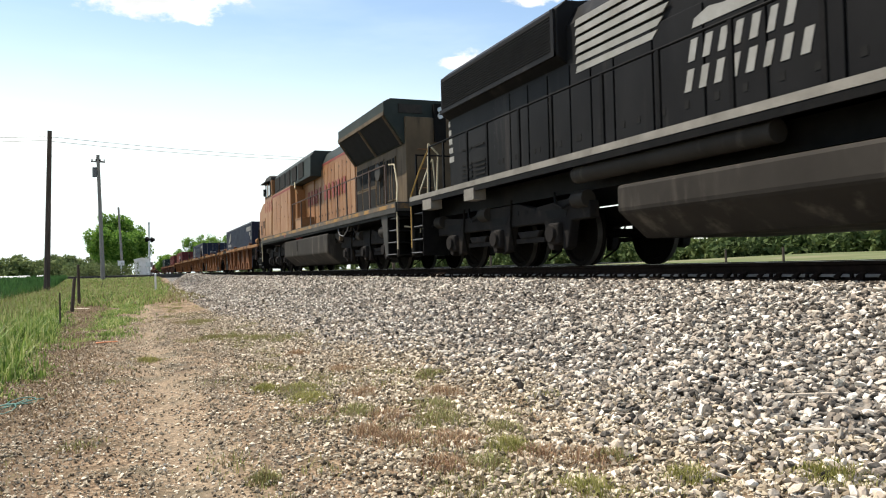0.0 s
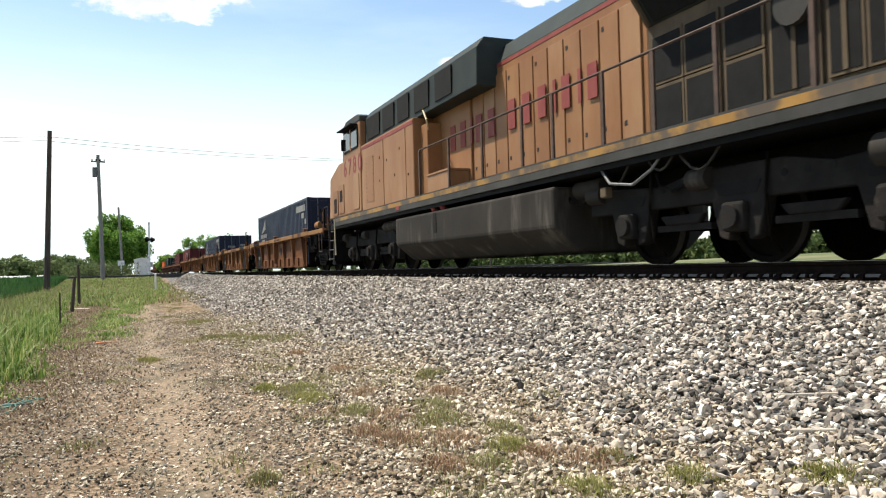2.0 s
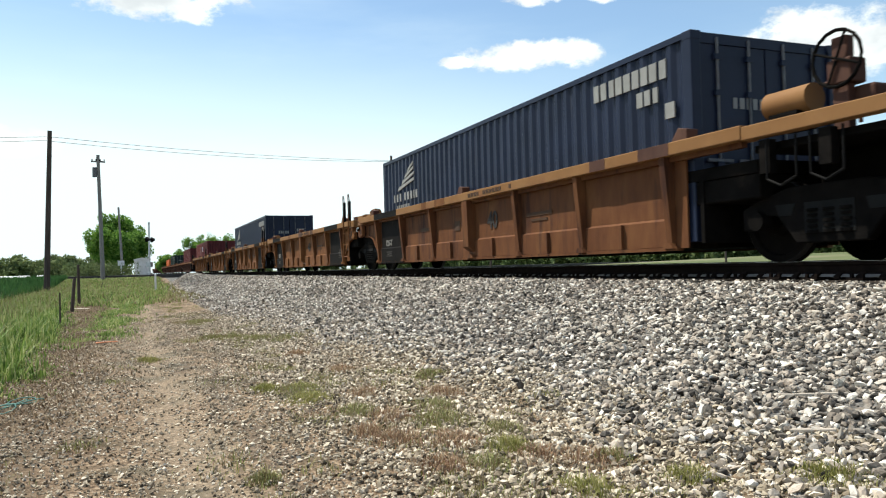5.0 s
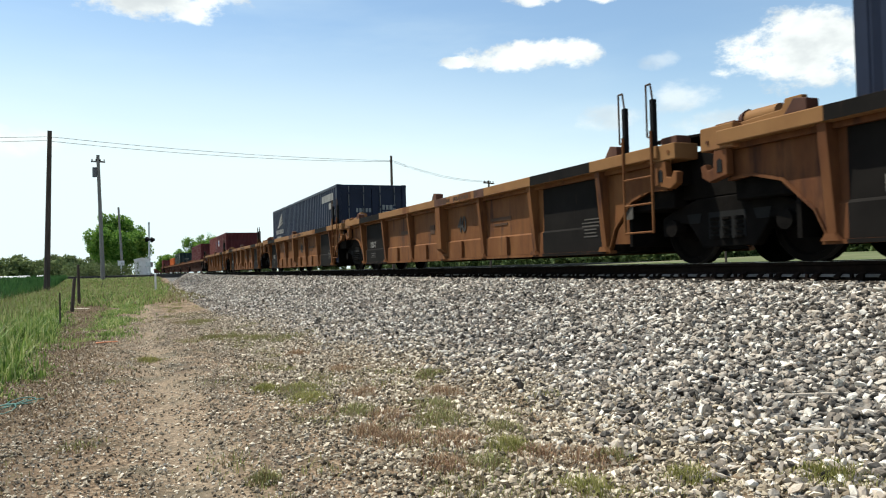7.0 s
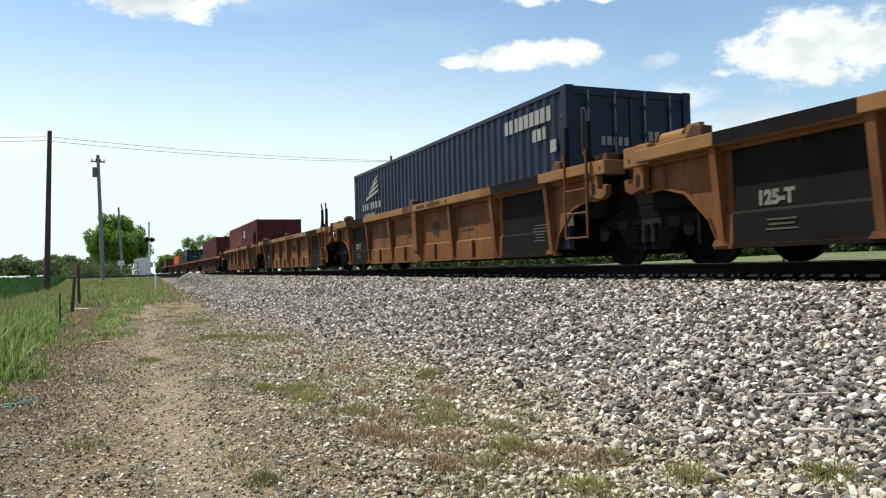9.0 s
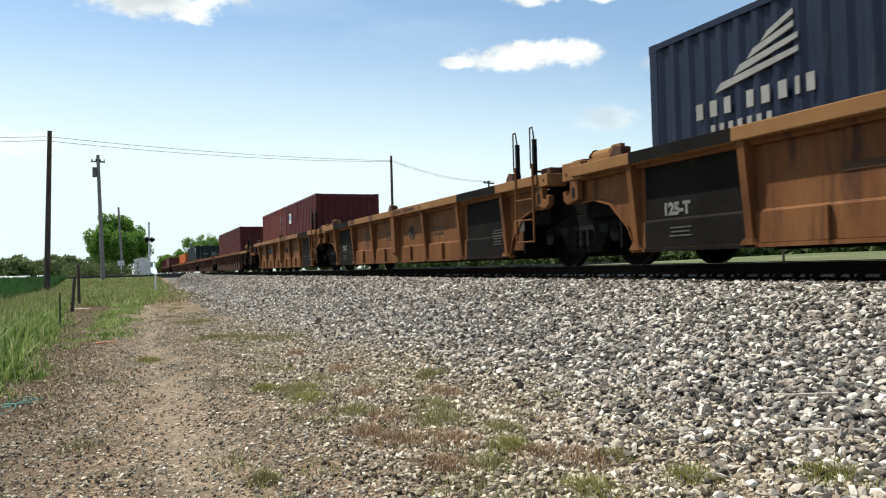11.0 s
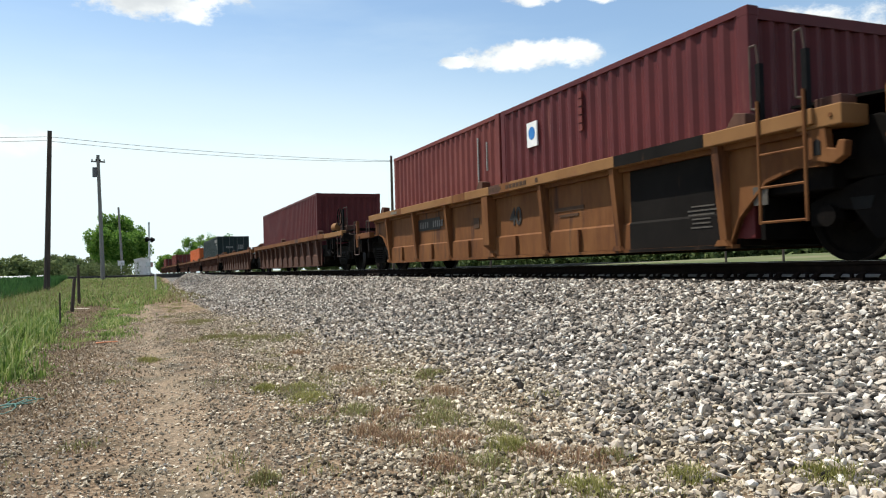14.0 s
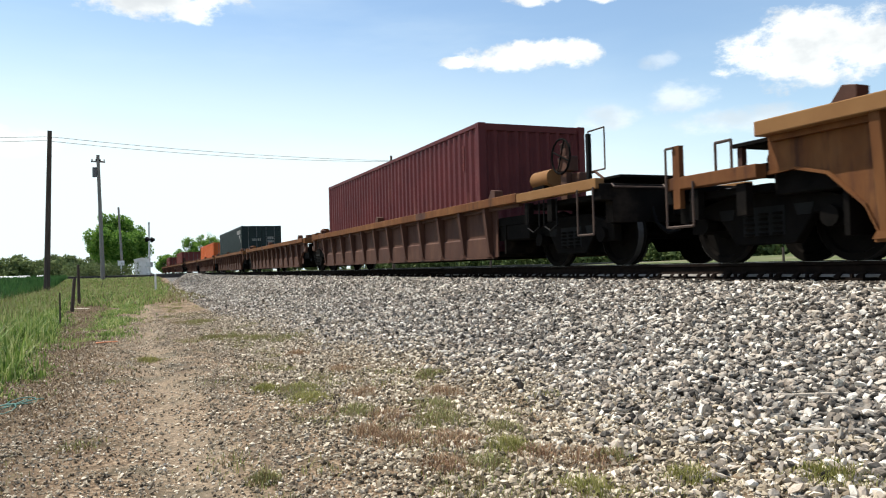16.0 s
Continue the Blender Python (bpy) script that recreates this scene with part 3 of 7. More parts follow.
def build_ballast():
    r = np.random.RandomState(5)
    xs, ys, ss = [], [], []
    for y0, y1, density, size in ((1.2, 8.0, 1000, 0.046), (8.0, 18, 720, 0.053), (18, 46, 340, 0.072)):
        n = int((y1 - y0) * 4.1 * density)
        x, y = r.uniform(1.9, 6.0, n), r.uniform(y0, y1, n)
        edge = ballast_toe(x, y)
        keep = x > edge + r.normal(0, 0.2, n)
        xs.append(x[keep]), ys.append(y[keep]), ss.append(np.clip(r.lognormal(math.log(size), 0.32, n), 0.018, 1.6 * size)[keep])
    scatter_stones("ballast", xs[0], ys[0], ss[0], 0.16, M_STONE, "loose angular grey crushed-stone ballast sloping up to the rails", 6, flat=0.52)
    xs, ys, ss = xs[1:], ys[1:], ss[1:]
    n = 14000
    x, y = r.uniform(2.0, 6.0, n), r.uniform(-7, 1.2, n)
    keep = x > 2.5 + r.normal(0, 0.3, n)
    xs.append(x[keep]), ys.append(y[keep]), ss.append(np.clip(r.lognormal(math.log(0.05), 0.3, n), 0.02, 0.08)[keep])
    n = 7000
    x, y = r.normal(3.6, 1.3, n), r.normal(53.5, 3.4, n)
    xs.append(x), ys.append(y), ss.append(r.uniform(0.06, 0.11, n))
    scatter_stones("ballast", np.concatenate(xs), np.concatenate(ys), np.concatenate(ss), 0.14, M_STONE, "grey crushed-stone ballast running along the rails", 10, flat=0.6, coarse=True)
    n = 9000
    x, y = r.uniform(5.9, 9.3, n), r.uniform(3, 26, n)
    scatter_stones("crib_ballast", x, y, r.uniform(0.05, 0.09, n), -0.1, M_STONE, "grey ballast stones packed between the ties", 7, coarse=True)
    n = 125000
    y = 1.6 + 19 * r.uniform(0, 1, n) ** 1.9 + r.normal(0, 0.8, n)
    x = r.uniform(-1.6, 3.2, n)
    y[:14000] = r.uniform(-7, 1.7, 14000)
    rut = np.exp(-((x - 0.2 - 0.01 * y) / 0.3) ** 2)
    keep = (r.uniform(0, 1, n) > 0.3 * rut) & (lumps(x, y, 1.7, 4) + 0.9 * smooth_step(0.2, 2.2, x) + r.normal(0, 0.5, n) > -0.85)
    x, y = x[keep], y[keep]
    scatter_stones("path_gravel", x, y, np.clip(r.lognormal(math.log(0.0195), 0.45, len(x)), 0.007, 0.036) * (1 + 0.55 * smooth_step(0.6, 1.9, x)), 0.08, M_PEBBLE, "tan and grey gravel strewn over a dirt path", 9, coarse=True)
    n = 30000
    y = 2.0 + 14 * r.uniform(0, 1, n) ** 1.4 + r.normal(0, 0.6, n)
    x = r.uniform(0.9, 3.1, n)
    keep = (x < ballast_toe(x, y) + 0.15) & (x > 1.25 + r.normal(0, 0.3, n)) & (lumps(x, y, 0.9, 27) + r.normal(0, 0.5, n) > -0.55)
    x, y = x[keep], y[keep]
    scatter_stones("path_gravel", x, y, np.clip(r.lognormal(math.log(0.03), 0.35, len(x)), 0.014, 0.055), 0.1, M_PEBBLE, "pale coarse gravel spilled at the foot of the ballast", 29, flat=0.5)


def scatter_blades(name, x, y, height, mat, label, seed, width=0.012, lean=0.35, base=0.0, spread_dir=None):
    """Grass: each blade two tapering triangles, bent over."""
    r = np.random.RandomState(seed)
    n = len(x)
    a = r.uniform(0, math.tau, n)
    h = height * r.uniform(0.6, 1.25, n)
    w = width * r.uniform(0.6, 1.4, n)
    bend = h * r.normal(0, lean, n)
    bx, by = np.cos(a), np.sin(a)
    z = ground_height(x, y) + base
    p = np.stack([x, y, z], 1)
    side = np.stack([-by, bx, np.zeros(n)], 1) * w[:, None]
    tip = np.stack([bx * bend, by * bend, h * 0.96], 1)
    mid = np.stack([bx * bend * 0.35, by * bend * 0.35, h * 0.55], 1)
    v = np.stack([p - side, p + side, p + mid + side * 0.75, p + mid - side * 0.75, p + tip], 1).reshape(-1, 3)
    k = (np.arange(n) * 5)[:, None]
    faces = np.concatenate([k + np.array([[0, 1, 2]]), k + np.array([[0, 2, 3]]), k + np.array([[3, 2, 4]])])
    return tagged(new(name, bulk_mesh(name, v, faces, mat)), label, "grass", kind="stuff")


def build_grass():
    r = np.random.RandomState(11)
    # the bank beside the path: lush and low near by, thinner and paler further on
    n = 120000
    y = 4 + 46 * r.uniform(0, 1, n) ** 1.4
    y[:9000] = r.uniform(-7, 4.5, 9000)
    off = 8 * r.uniform(0, 1, n) ** 1.9
    edge = -0.86 - 0.012 * y - 0.5 * smooth_step(14, 24, y) - 0.7 * smooth_step(7.6, 6.2, y) + 0.28 * lumps(y * 0.2, y, 3.4, 2)
    x = edge - off + r.normal(0, 0.16, n)
    inside = smooth_step(0.15, -0.75, x - edge + 0.2 * lumps(x, y, 1.1, 44))
    h = 0.25 + 0.1 * lumps(x, y, 2.1, 5) + 0.07 * lumps(x, y, 0.7, 47) + 0.06 * r.normal(size=n)
    h = np.clip(h * inside * (1.15 - 0.45 * smooth_step(11, 22, y)), 0.03, 0.46)
    keep = r.uniform(0, 1, n) < (0.2 + 0.8 * inside) * (1 - 0.45 * smooth_step(0.1, 1.0, lumps(x, y, 1.9, 49)))
    scatter_blades("verge_grass", x[keep], y[keep], h[keep], M_GRASS, "lush green meadow grass along the path", 12, width=0.008, lean=0.55)
    n = 26000
    y = 7 + 46 * r.uniform(0, 1, n) ** 1.2
    x = -1.35 - 0.03 * y - 7 * r.uniform(0, 1, n)
    scatter_blades("verge_straw", x, y, np.clip(0.3 + 0.08 * r.normal(size=n), 0.1, 0.5), M_WEED, "pale dry seed stalks standing among the meadow grass", 13, width=0.005, lean=0.5)
    n = 10000
    y = 6 + 24 * r.uniform(0, 1, n)
    x = -0.72 - 0.014 * y + r.normal(0, 0.3, n)
    scatter_blades("dead_litter", x, y, np.full(n, 0.04), M_LITTER, "flattened brown dead grass along the verge", 19, width=0.006, lean=2.2)
    # low tufts on the path and at the foot of the stones
    tx, ty = [], []
    for i in range(150):
        cy = 1.9 + 26 * r.uniform() ** 1.6
        cx = r.normal(1.75, 0.4) - 0.02 * cy if r.uniform() < 0.7 else r.uniform(-1.3, 1.2)
        k = int(r.uniform(40, 160) if cy < 12 else r.uniform(40, 120))
        s = r.uniform(0.05, 0.15)
        tx.append(r.normal(cx, s, k)), ty.append(r.normal(cy, s * 1.5, k))
    x, y = np.concatenate(tx), np.concatenate(ty)
    tone = lumps(x, y, 2.2, 21) + 0.3 * r.normal(size=len(x))
    kinds = {"green": (tone > 0.62), "red": (tone < -0.75)}
    kinds["olive"] = ~(kinds["green"] | kinds["red"])
    clumps = {"green": [(1.09, 6.9, 0.11), (1.33, 6.2, 0.16), (1.95, 3.85, 0.12), (1.93, 2.98, 0.12), (2.42, 2.9, 0.1), (2.78, 2.42, 0.13), (0.2, 10.3, 0.12), (1.4, 6.75, 0.12)],
              "olive": [(1.75, 11.9, 0.3), (2.1, 11.3, 0.22), (1.5, 12.6, 0.22), (1.35, 6.7, 0.2), (2.1, 4.25, 0.12), (1.9, 4.75, 0.2), (2.05, 5.2, 0.16), (2.3, 3.35, 0.09), (1.3, 17.0, 0.3), (1.2, 12.7, 0.2), (2.5, 6.5, 0.14), (1.7, 3.6, 0.12), (0.6, 3.9, 0.07), (1.5, 5.4, 0.14)],
              "red": [(1.95, 7.55, 0.14), (1.87, 9.4, 0.12), (1.38, 4.72, 0.13), (1.5, 4.45, 0.17), (2.2, 3.4, 0.16), (1.5, 3.7, 0.14), (2.3, 5.7, 0.16), (1.65, 5.1, 0.16), (1.75, 4.2, 0.16), (2.0, 3.6, 0.12), (1.75, 6.1, 0.14)]}
    look_of = {"green": ("path_tufts", M_TUFT, 0.06, 0.7, "low green weeds growing through the gravel"), "red": ("dead_tufts", M_DRY, 0.06, 0.8, "low reddish-brown dead weeds in the gravel"),
               "olive": ("olive_tufts", M_WEED, 0.06, 0.8, "low olive and straw-coloured weeds in the gravel")}
    for seed, (kind, mask) in enumerate(kinds.items()):
        px, py, ph = [x[mask]], [y[mask]], [np.full(mask.sum(), 0.042)]
        name, mat, tall, lean, words = look_of[kind]
        for cx, cy, s in clumps[kind]:
            k = int((4200 if kind == "red" else 5200) * s * (1.0 + 1.2 * s))
            a = r.normal(size=(k, 2)) * s * r.uniform(0.6, 0.85)
            px.append(cx + a[:, 0]), py.append(cy + a[:, 1] * 1.5)
            ph.append(tall * np.exp(-(a ** 2).sum(1) / (s * s)) * r.uniform(0.6, 1.3, k) + 0.012)
        scatter_blades(name, np.concatenate(px), np.concatenate(py), np.concatenate(ph), mat, words, 14 + seed, width=0.0026, lean=lean)
    # green strip running along the path further off
    n = 16000
    y = r.uniform(12.5, 56, n)
    x = -0.92 + 0.027 * y + r.normal(0, 0.2, n) * (1 + 0.02 * y)
    keep = lumps(x, y, 4.0, 33) + 0.03 * (y - 20) > -0.35
    scatter_blades("path_grass", x[keep], y[keep], np.full(keep.sum(), 0.075), M_GRASS, "short grass strip along the edge of the path", 16, width=0.008, lean=0.9)
    n = 14000
    y = 74 - 46 * r.uniform(0, 1, n) ** 1.4
    x = r.uniform(-6, 2.4, n)
    scatter_blades("road_bank_grass", x, y, np.full(n, 0.16), M_WEED, "short dry grass on the bank below the road", 18, width=0.02, lean=0.8)
    n = 15000
    y = 74 - 46 * r.uniform(0, 1, n) ** 1.5
    x = r.uniform(-6, 2.2, n) - 0.06 * np.clip(50 - y, 0, 22)
    scatter_blades("road_bank_green", x, y, np.full(n, 0.18), M_GRASS, "short green grass on the bank below the road", 22, width=0.02, lean=0.6)
    n = 42000
    y = r.uniform(26, 75, n)
    x = -3.7 - 0.02 * y - 26 * r.uniform(0, 1, n) ** 1.5
    scatter_blades("wheat_crop", x, y, np.full(n, 0.5), M_WHEAT, "dense dark green young wheat crop", 17, width=0.03, lean=0.12)


def build_track():
    for k, x in enumerate((-0.76, 0.76)):
        prof = [(-0.07, -0.17), (0.07, -0.17), (0.07, -0.158), (0.012, -0.115), (0.01, -0.045), (0.036, -0.035), (0.036, -0.004), (0.025, 0.0), (-0.025, 0.0), (-0.036, -0.004), (-0.036, -0.035), (-0.01, -0.045), (-0.012, -0.115), (-0.07, -0.158)]
        rail = thing("rail", "rusty brown steel rail with a polished running surface", "rail", "rails of the track", at=pose(TRACK_X + x, 0, 0))
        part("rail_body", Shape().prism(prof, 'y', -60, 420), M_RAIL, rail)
        # Thin pale strip paints the sunlit top of the foot.
        part("rail_foot", Shape().prism([(-0.073, -0.162), (-0.073, -0.156), (-0.04, -0.132), (-0.038, -0.137)], 'y', -60, 420), M_FOOT, rail, "dusty rail foot painted pale as if sunlit")
        part("running_surface", Shape().box(-0.024, 0.024, -60, 420, 0.0, 0.002), M_RAIL_TOP, rail, "polished steel running surface")
    tie_mesh = Shape().prism([(-1.3, -0.36), (1.3, -0.36), (1.3, -0.2), (1.285, -0.185), (-1.285, -0.185), (-1.3, -0.2)], 'y', -0.11, 0.11).mesh("railway_tie", M_TIE)
    plate = Shape().box(-0.17, 0.17, -0.1, 0.1, -0.185, -0.168)
    for dx, dy in ((-0.12, -0.06), (-0.12, 0.06), (0.12, -0.06), (0.12, 0.06)):
        plate.box(dx - 0.015, dx + 0.015, dy - 0.015, dy + 0.015, -0.168, -0.125)
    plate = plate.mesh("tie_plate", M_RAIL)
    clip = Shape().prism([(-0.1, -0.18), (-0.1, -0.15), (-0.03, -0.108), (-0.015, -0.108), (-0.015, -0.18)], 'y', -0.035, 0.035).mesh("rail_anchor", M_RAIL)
    for i in range(130):
        y = -6 + i * 0.52
        tie = new("railway_tie", tie_mesh)
        tagged(tie, "dark creosoted wooden railway tie bedded in ballast", "railway tie", "ties of the track")
        tie.matrix_basis = pose(TRACK_X + random.uniform(-0.03, 0.03), y, random.uniform(-0.006, 0.004), 0, 0, random.uniform(-0.6, 0.6))
        for x in (-0.76, 0.76):
            part("tie_plate", plate, M_RAIL, tie, at=pose(x, 0, 0))
            for dy in (0.0, 0.26):
                part("rail_anchor", clip, M_RAIL, tie, at=pose(x, dy, 0))


# ---- the train ----
def wheelset(parent, y, radius=0.46, name="wheelset"):
    """Axle with two flanged wheels, turning about its own middle."""
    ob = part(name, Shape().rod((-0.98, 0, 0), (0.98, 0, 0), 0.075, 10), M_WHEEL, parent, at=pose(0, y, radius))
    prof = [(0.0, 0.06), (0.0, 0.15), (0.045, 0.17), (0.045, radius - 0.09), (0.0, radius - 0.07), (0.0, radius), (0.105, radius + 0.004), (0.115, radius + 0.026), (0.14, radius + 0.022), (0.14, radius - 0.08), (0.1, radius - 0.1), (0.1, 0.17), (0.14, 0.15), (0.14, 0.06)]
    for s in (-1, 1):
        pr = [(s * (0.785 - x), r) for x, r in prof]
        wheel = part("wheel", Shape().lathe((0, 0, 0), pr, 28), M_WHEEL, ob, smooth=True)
        tread = Shape().lathe((0, 0, 0), [(s * 0.79, radius + 0.001), (s * 0.70, radius + 0.005)], 28)
        part("tread", tread, M_TREAD, wheel, "polished steel tread")
    AXLES.append((ob, y, radius))
    return ob


def freight_truck(parent, y, name="truck"):
    """Three-piece two-axle truck: cast side frames, bolster, springs."""
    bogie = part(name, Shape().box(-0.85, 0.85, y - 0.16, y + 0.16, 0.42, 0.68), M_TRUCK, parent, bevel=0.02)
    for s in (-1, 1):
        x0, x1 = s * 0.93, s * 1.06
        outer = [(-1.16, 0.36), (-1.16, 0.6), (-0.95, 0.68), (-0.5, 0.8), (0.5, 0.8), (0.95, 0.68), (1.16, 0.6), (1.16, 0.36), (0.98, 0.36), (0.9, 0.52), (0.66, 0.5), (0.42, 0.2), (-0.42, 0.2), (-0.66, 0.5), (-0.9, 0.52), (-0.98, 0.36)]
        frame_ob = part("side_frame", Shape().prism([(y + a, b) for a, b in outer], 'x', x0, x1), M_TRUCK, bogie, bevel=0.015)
        # Dark sheets on the solid frame paint the shade of its windows.
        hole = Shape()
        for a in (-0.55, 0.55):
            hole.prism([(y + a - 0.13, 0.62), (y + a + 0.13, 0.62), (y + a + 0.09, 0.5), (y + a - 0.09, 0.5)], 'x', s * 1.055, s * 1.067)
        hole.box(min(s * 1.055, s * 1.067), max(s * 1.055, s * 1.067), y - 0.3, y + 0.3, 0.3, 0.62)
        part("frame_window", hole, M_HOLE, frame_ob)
        for a in (-0.2, 0.0, 0.2):
            spring = Shape()
            for i in range(5):
                spring.rod((s * 1.03, y + a, 0.3 + i * 0.055), (s * 1.03, y + a, 0.33 + i * 0.055), 0.075 if i % 2 else 0.085, 10)
            part("spring", spring, M_TRUCK, frame_ob)
        for a in (-0.91, 0.91):
            part("bearing_cap", Shape().rod((s * 0.98, y + a, 0.46), (s * 1.13, y + a, 0.46), 0.11, 12), M_TRUCK, frame_ob)
    for a in (-0.91, 0.91):
        wheelset(parent, y + a)
    return bogie


def grab_iron(parent, pts, mat=None, name="grab_iron", r=0.014):
    return part(name, Shape().tube(pts, r, 6), mat or M_RAILING, parent)


def end_platform(car, y0, b, paint, top, gear=True):
    """Open platform over the last truck: deck, side sills, brake gear, rails, coupler. b: +1 or -1, the way it points."""
    def span(a, c):
        return sorted((y0 + b * a, y0 + b * c))
    end = 2.4 if gear else 1.45
    lo, hi = span(0.0, end)
    deck = part("end_platform", Shape().box(-1.25, 1.25, lo, hi, top - 0.3, top - 0.22), M_TRUCK, car)
    for s in (-1, 1):
        part("platform_sill", Shape().box(min(s * 1.45, s * 1.3), max(s * 1.45, s * 1.3), lo, hi, top - 0.17, top - 0.02), M_CHORD if gear else M_WELL, car, "scuffed platform sill", bevel=0.01)
        for a in (0.2, 0.95):
            part("sill_bracket", Shape().box(min(s * 1.4, s * 1.3), max(s * 1.4, s * 1.3), *span(a, a + 0.14), top - 0.55, top - 0.2), M_TRUCK, car)
    lo, hi = span(end - 0.13, end + 0.05)
    # End sill takes the near-black colour to paint in the platform's deep shade.
    part("end_sill", Shape().box(-1.4, 1.4, lo, hi, top - 0.34, top - 0.1), M_TRUCK, car, "end sill painted dark for shade", bevel=0.015)
    part("draft_plate", Shape().box(-1.2, 1.2, lo, hi, 0.62 if gear else 0.5, top - 0.3), M_TRUCK, car)
    lo, hi = span(0.05, 0.62)
    if not gear:
        part("hand_brake_beam", Shape().box(-1.0, 0.9, lo + 0.1, hi + 0.3, top - 0.05, top + 0.04), M_TRUCK, car)
        part("crossover_plate", Shape().box(-1.1, 1.0, lo + 0.05, hi + 0.1, top + 0.26, top + 0.3), M_TRUCK, car)
        for x, a in ((-1.05, 0.1), (-1.05, 0.6), (0.9, 0.1), (0.9, 0.6)):
            part("plate_leg", Shape().box(x, x + 0.07, *span(a, a + 0.07), top - 0.05, top + 0.28), M_WELL_RED, car)
        part("brake_reservoir", Shape().rod((-0.55, lo, top + 0.12), (-0.55, hi, top + 0.12), 0.11, 14), M_WELL_RED, car, smooth=True)
        grab_iron(car, [(-1.3, y0 + b * 0.5, top), (-1.3, y0 + b * 0.5, top + 0.32), (-1.3, y0 + b * 0.75, top + 0.32), (-1.3, y0 + b * 0.75, top)], M_RAILING, "hoop_rail", 0.018)
        part("rail_post", Shape().box(-1.45, -1.38, *span(1.2, 1.32), top - 0.4, top + 0.36), paint, car)
        grab_iron(car, [(-1.47, y0 + b * 1.28, top + 0.34), (-1.47, y0 + b * 1.42, top + 0.34), (-1.47, y0 + b * 1.42, top - 0.62), (-1.47, y0 + b * 0.95, top - 0.62), (-1.47, y0 + b * 0.95, top - 0.1)], M_RAILING, "sill_step", 0.016)
        lo, hi = span(1.4, 2.0)
        part("coupler", Shape().box(-0.16, 0.16, lo, hi, 0.72, 1.0), M_TRUCK, car, bevel=0.03)
        lo, hi = span(0.1, 1.35)
        part("draft_sill", Shape().box(-0.4, 0.4, lo, hi, 0.66, top - 0.3), M_TRUCK, car)
        return
    part("brake_cylinder", Shape().rod((-1.05, lo, top + 0.2), (-1.05, hi, top + 0.2), 0.15, 16), M_CHORD, car, "yellow brake cylinder", smooth=True)
    part("cylinder_stand", Shape().box(-1.2, -0.9, lo + 0.1, hi - 0.1, top - 0.1, top + 0.08), M_TRUCK, car)
    w0 = y0 + b * 0.95
    for x, y, z, ln in ((-0.95, 0.5, 0.3, 0.4), (-0.75, 0.9, 0.18, 0.6)):
        part("brake_pipe", Shape().tube([(x, y0 + b * y, top - 0.1), (x, y0 + b * y, top + z), (x + 0.1, y0 + b * (y + ln * 0.5), top + z + 0.06), (x + 0.1, y0 + b * (y + ln), top + z - 0.12)], 0.022), M_WELL_RED, car)
    part("brake_valve", Shape().box(-0.98, -0.74, min(w0, w0 + b * 0.3), max(w0, w0 + b * 0.3), top - 0.02, top + 0.22), M_WELL_RED, car, bevel=0.03)
    lo2, hi2 = span(1.3, 2.3)
    part("crossover_plate", Shape().box(-0.95, 1.1, lo2, hi2, top + 0.02, top + 0.055), M_TRUCK, car)
    for a in (0.3, 0.85):
        part("safety_hanger", Shape().tube([(-1.4, y0 + b * a, top - 0.2), (-1.4, y0 + b * a, top - 0.62), (-1.38, y0 + b * (a + 0.16), top - 0.7), (-1.38, y0 + b * (a + 0.36), top - 0.62), (-1.38, y0 + b * (a + 0.36), top - 0.2)], 0.014), M_BLACK, car)
    wheel = Shape()
    n = 16
    for k in range(n):
        a0, a1 = math.tau * k / n, math.tau * (k + 1) / n
        wheel.rod((-1.12, w0 + 0.28 * math.cos(a0), top + 0.5 + 0.28 * math.sin(a0)), (-1.12, w0 + 0.28 * math.cos(a1), top + 0.5 + 0.28 * math.sin(a1)), 0.018, 6)
    for k in range(4):
        a0 = math.tau * k / 4 + 0.4
        wheel.rod((-1.12, w0, top + 0.5), (-1.12, w0 + 0.27 * math.cos(a0), top + 0.5 + 0.27 * math.sin(a0)), 0.014, 5)
    part("brake_wheel", wheel, M_TRUCK, car, "rusty spoked brake wheel")
    part("brake_stand", Shape().box(-1.08, -0.98, w0 - 0.09, w0 + 0.09, top - 0.2, top + 0.72), M_WELL_RED, car, bevel=0.01)
    part("brake_gear_case", Shape().box(-1.1, -0.88, w0 - 0.14, w0 + 0.14, top + 0.25, top + 0.5), M_WELL_RED, car, bevel=0.02)
    h0, h1 = y0 + b * 1.95, y0 + b * 2.36
    grab_iron(car, [(-1.25, h0, top), (-1.25, h0, top + 0.72), (-1.25, h1, top + 0.72), (-1.25, h1, top + 0.12), (-1.25, h0, top + 0.12)], M_RAILING, "hoop_rail", 0.012)
    part("rail_post", Shape().box(-1.3, -1.24, min(h0, h0 + b * 0.06), max(h0, h0 + b * 0.06), top - 0.1, top + 0.68), M_BLACK, car)
    grab_iron(car, [(-1.47, h0, top - 0.15), (-1.47, h0, top - 0.82), (-1.47, h1, top - 0.82), (-1.47, h1, top - 0.15)], M_RAILING, "sill_step", 0.016)
    grab_iron(car, [(-1.2, y0 + b * 2.43, top - 0.1), (-1.2, y0 + b * 2.5, top - 0.15), (-0.3, y0 + b * 2.5, top - 0.15), (-0.3, y0 + b * 2.43, top - 0.1)], M_RAILING, "uncoupling_lever", 0.014)
    lo, hi = span(2.3, 2.9)
    part("coupler", Shape().box(-0.16, 0.16, lo, hi, 0.72, 1.0), M_TRUCK, car, bevel=0.03)
    lo, hi = span(0.1, 2.3)
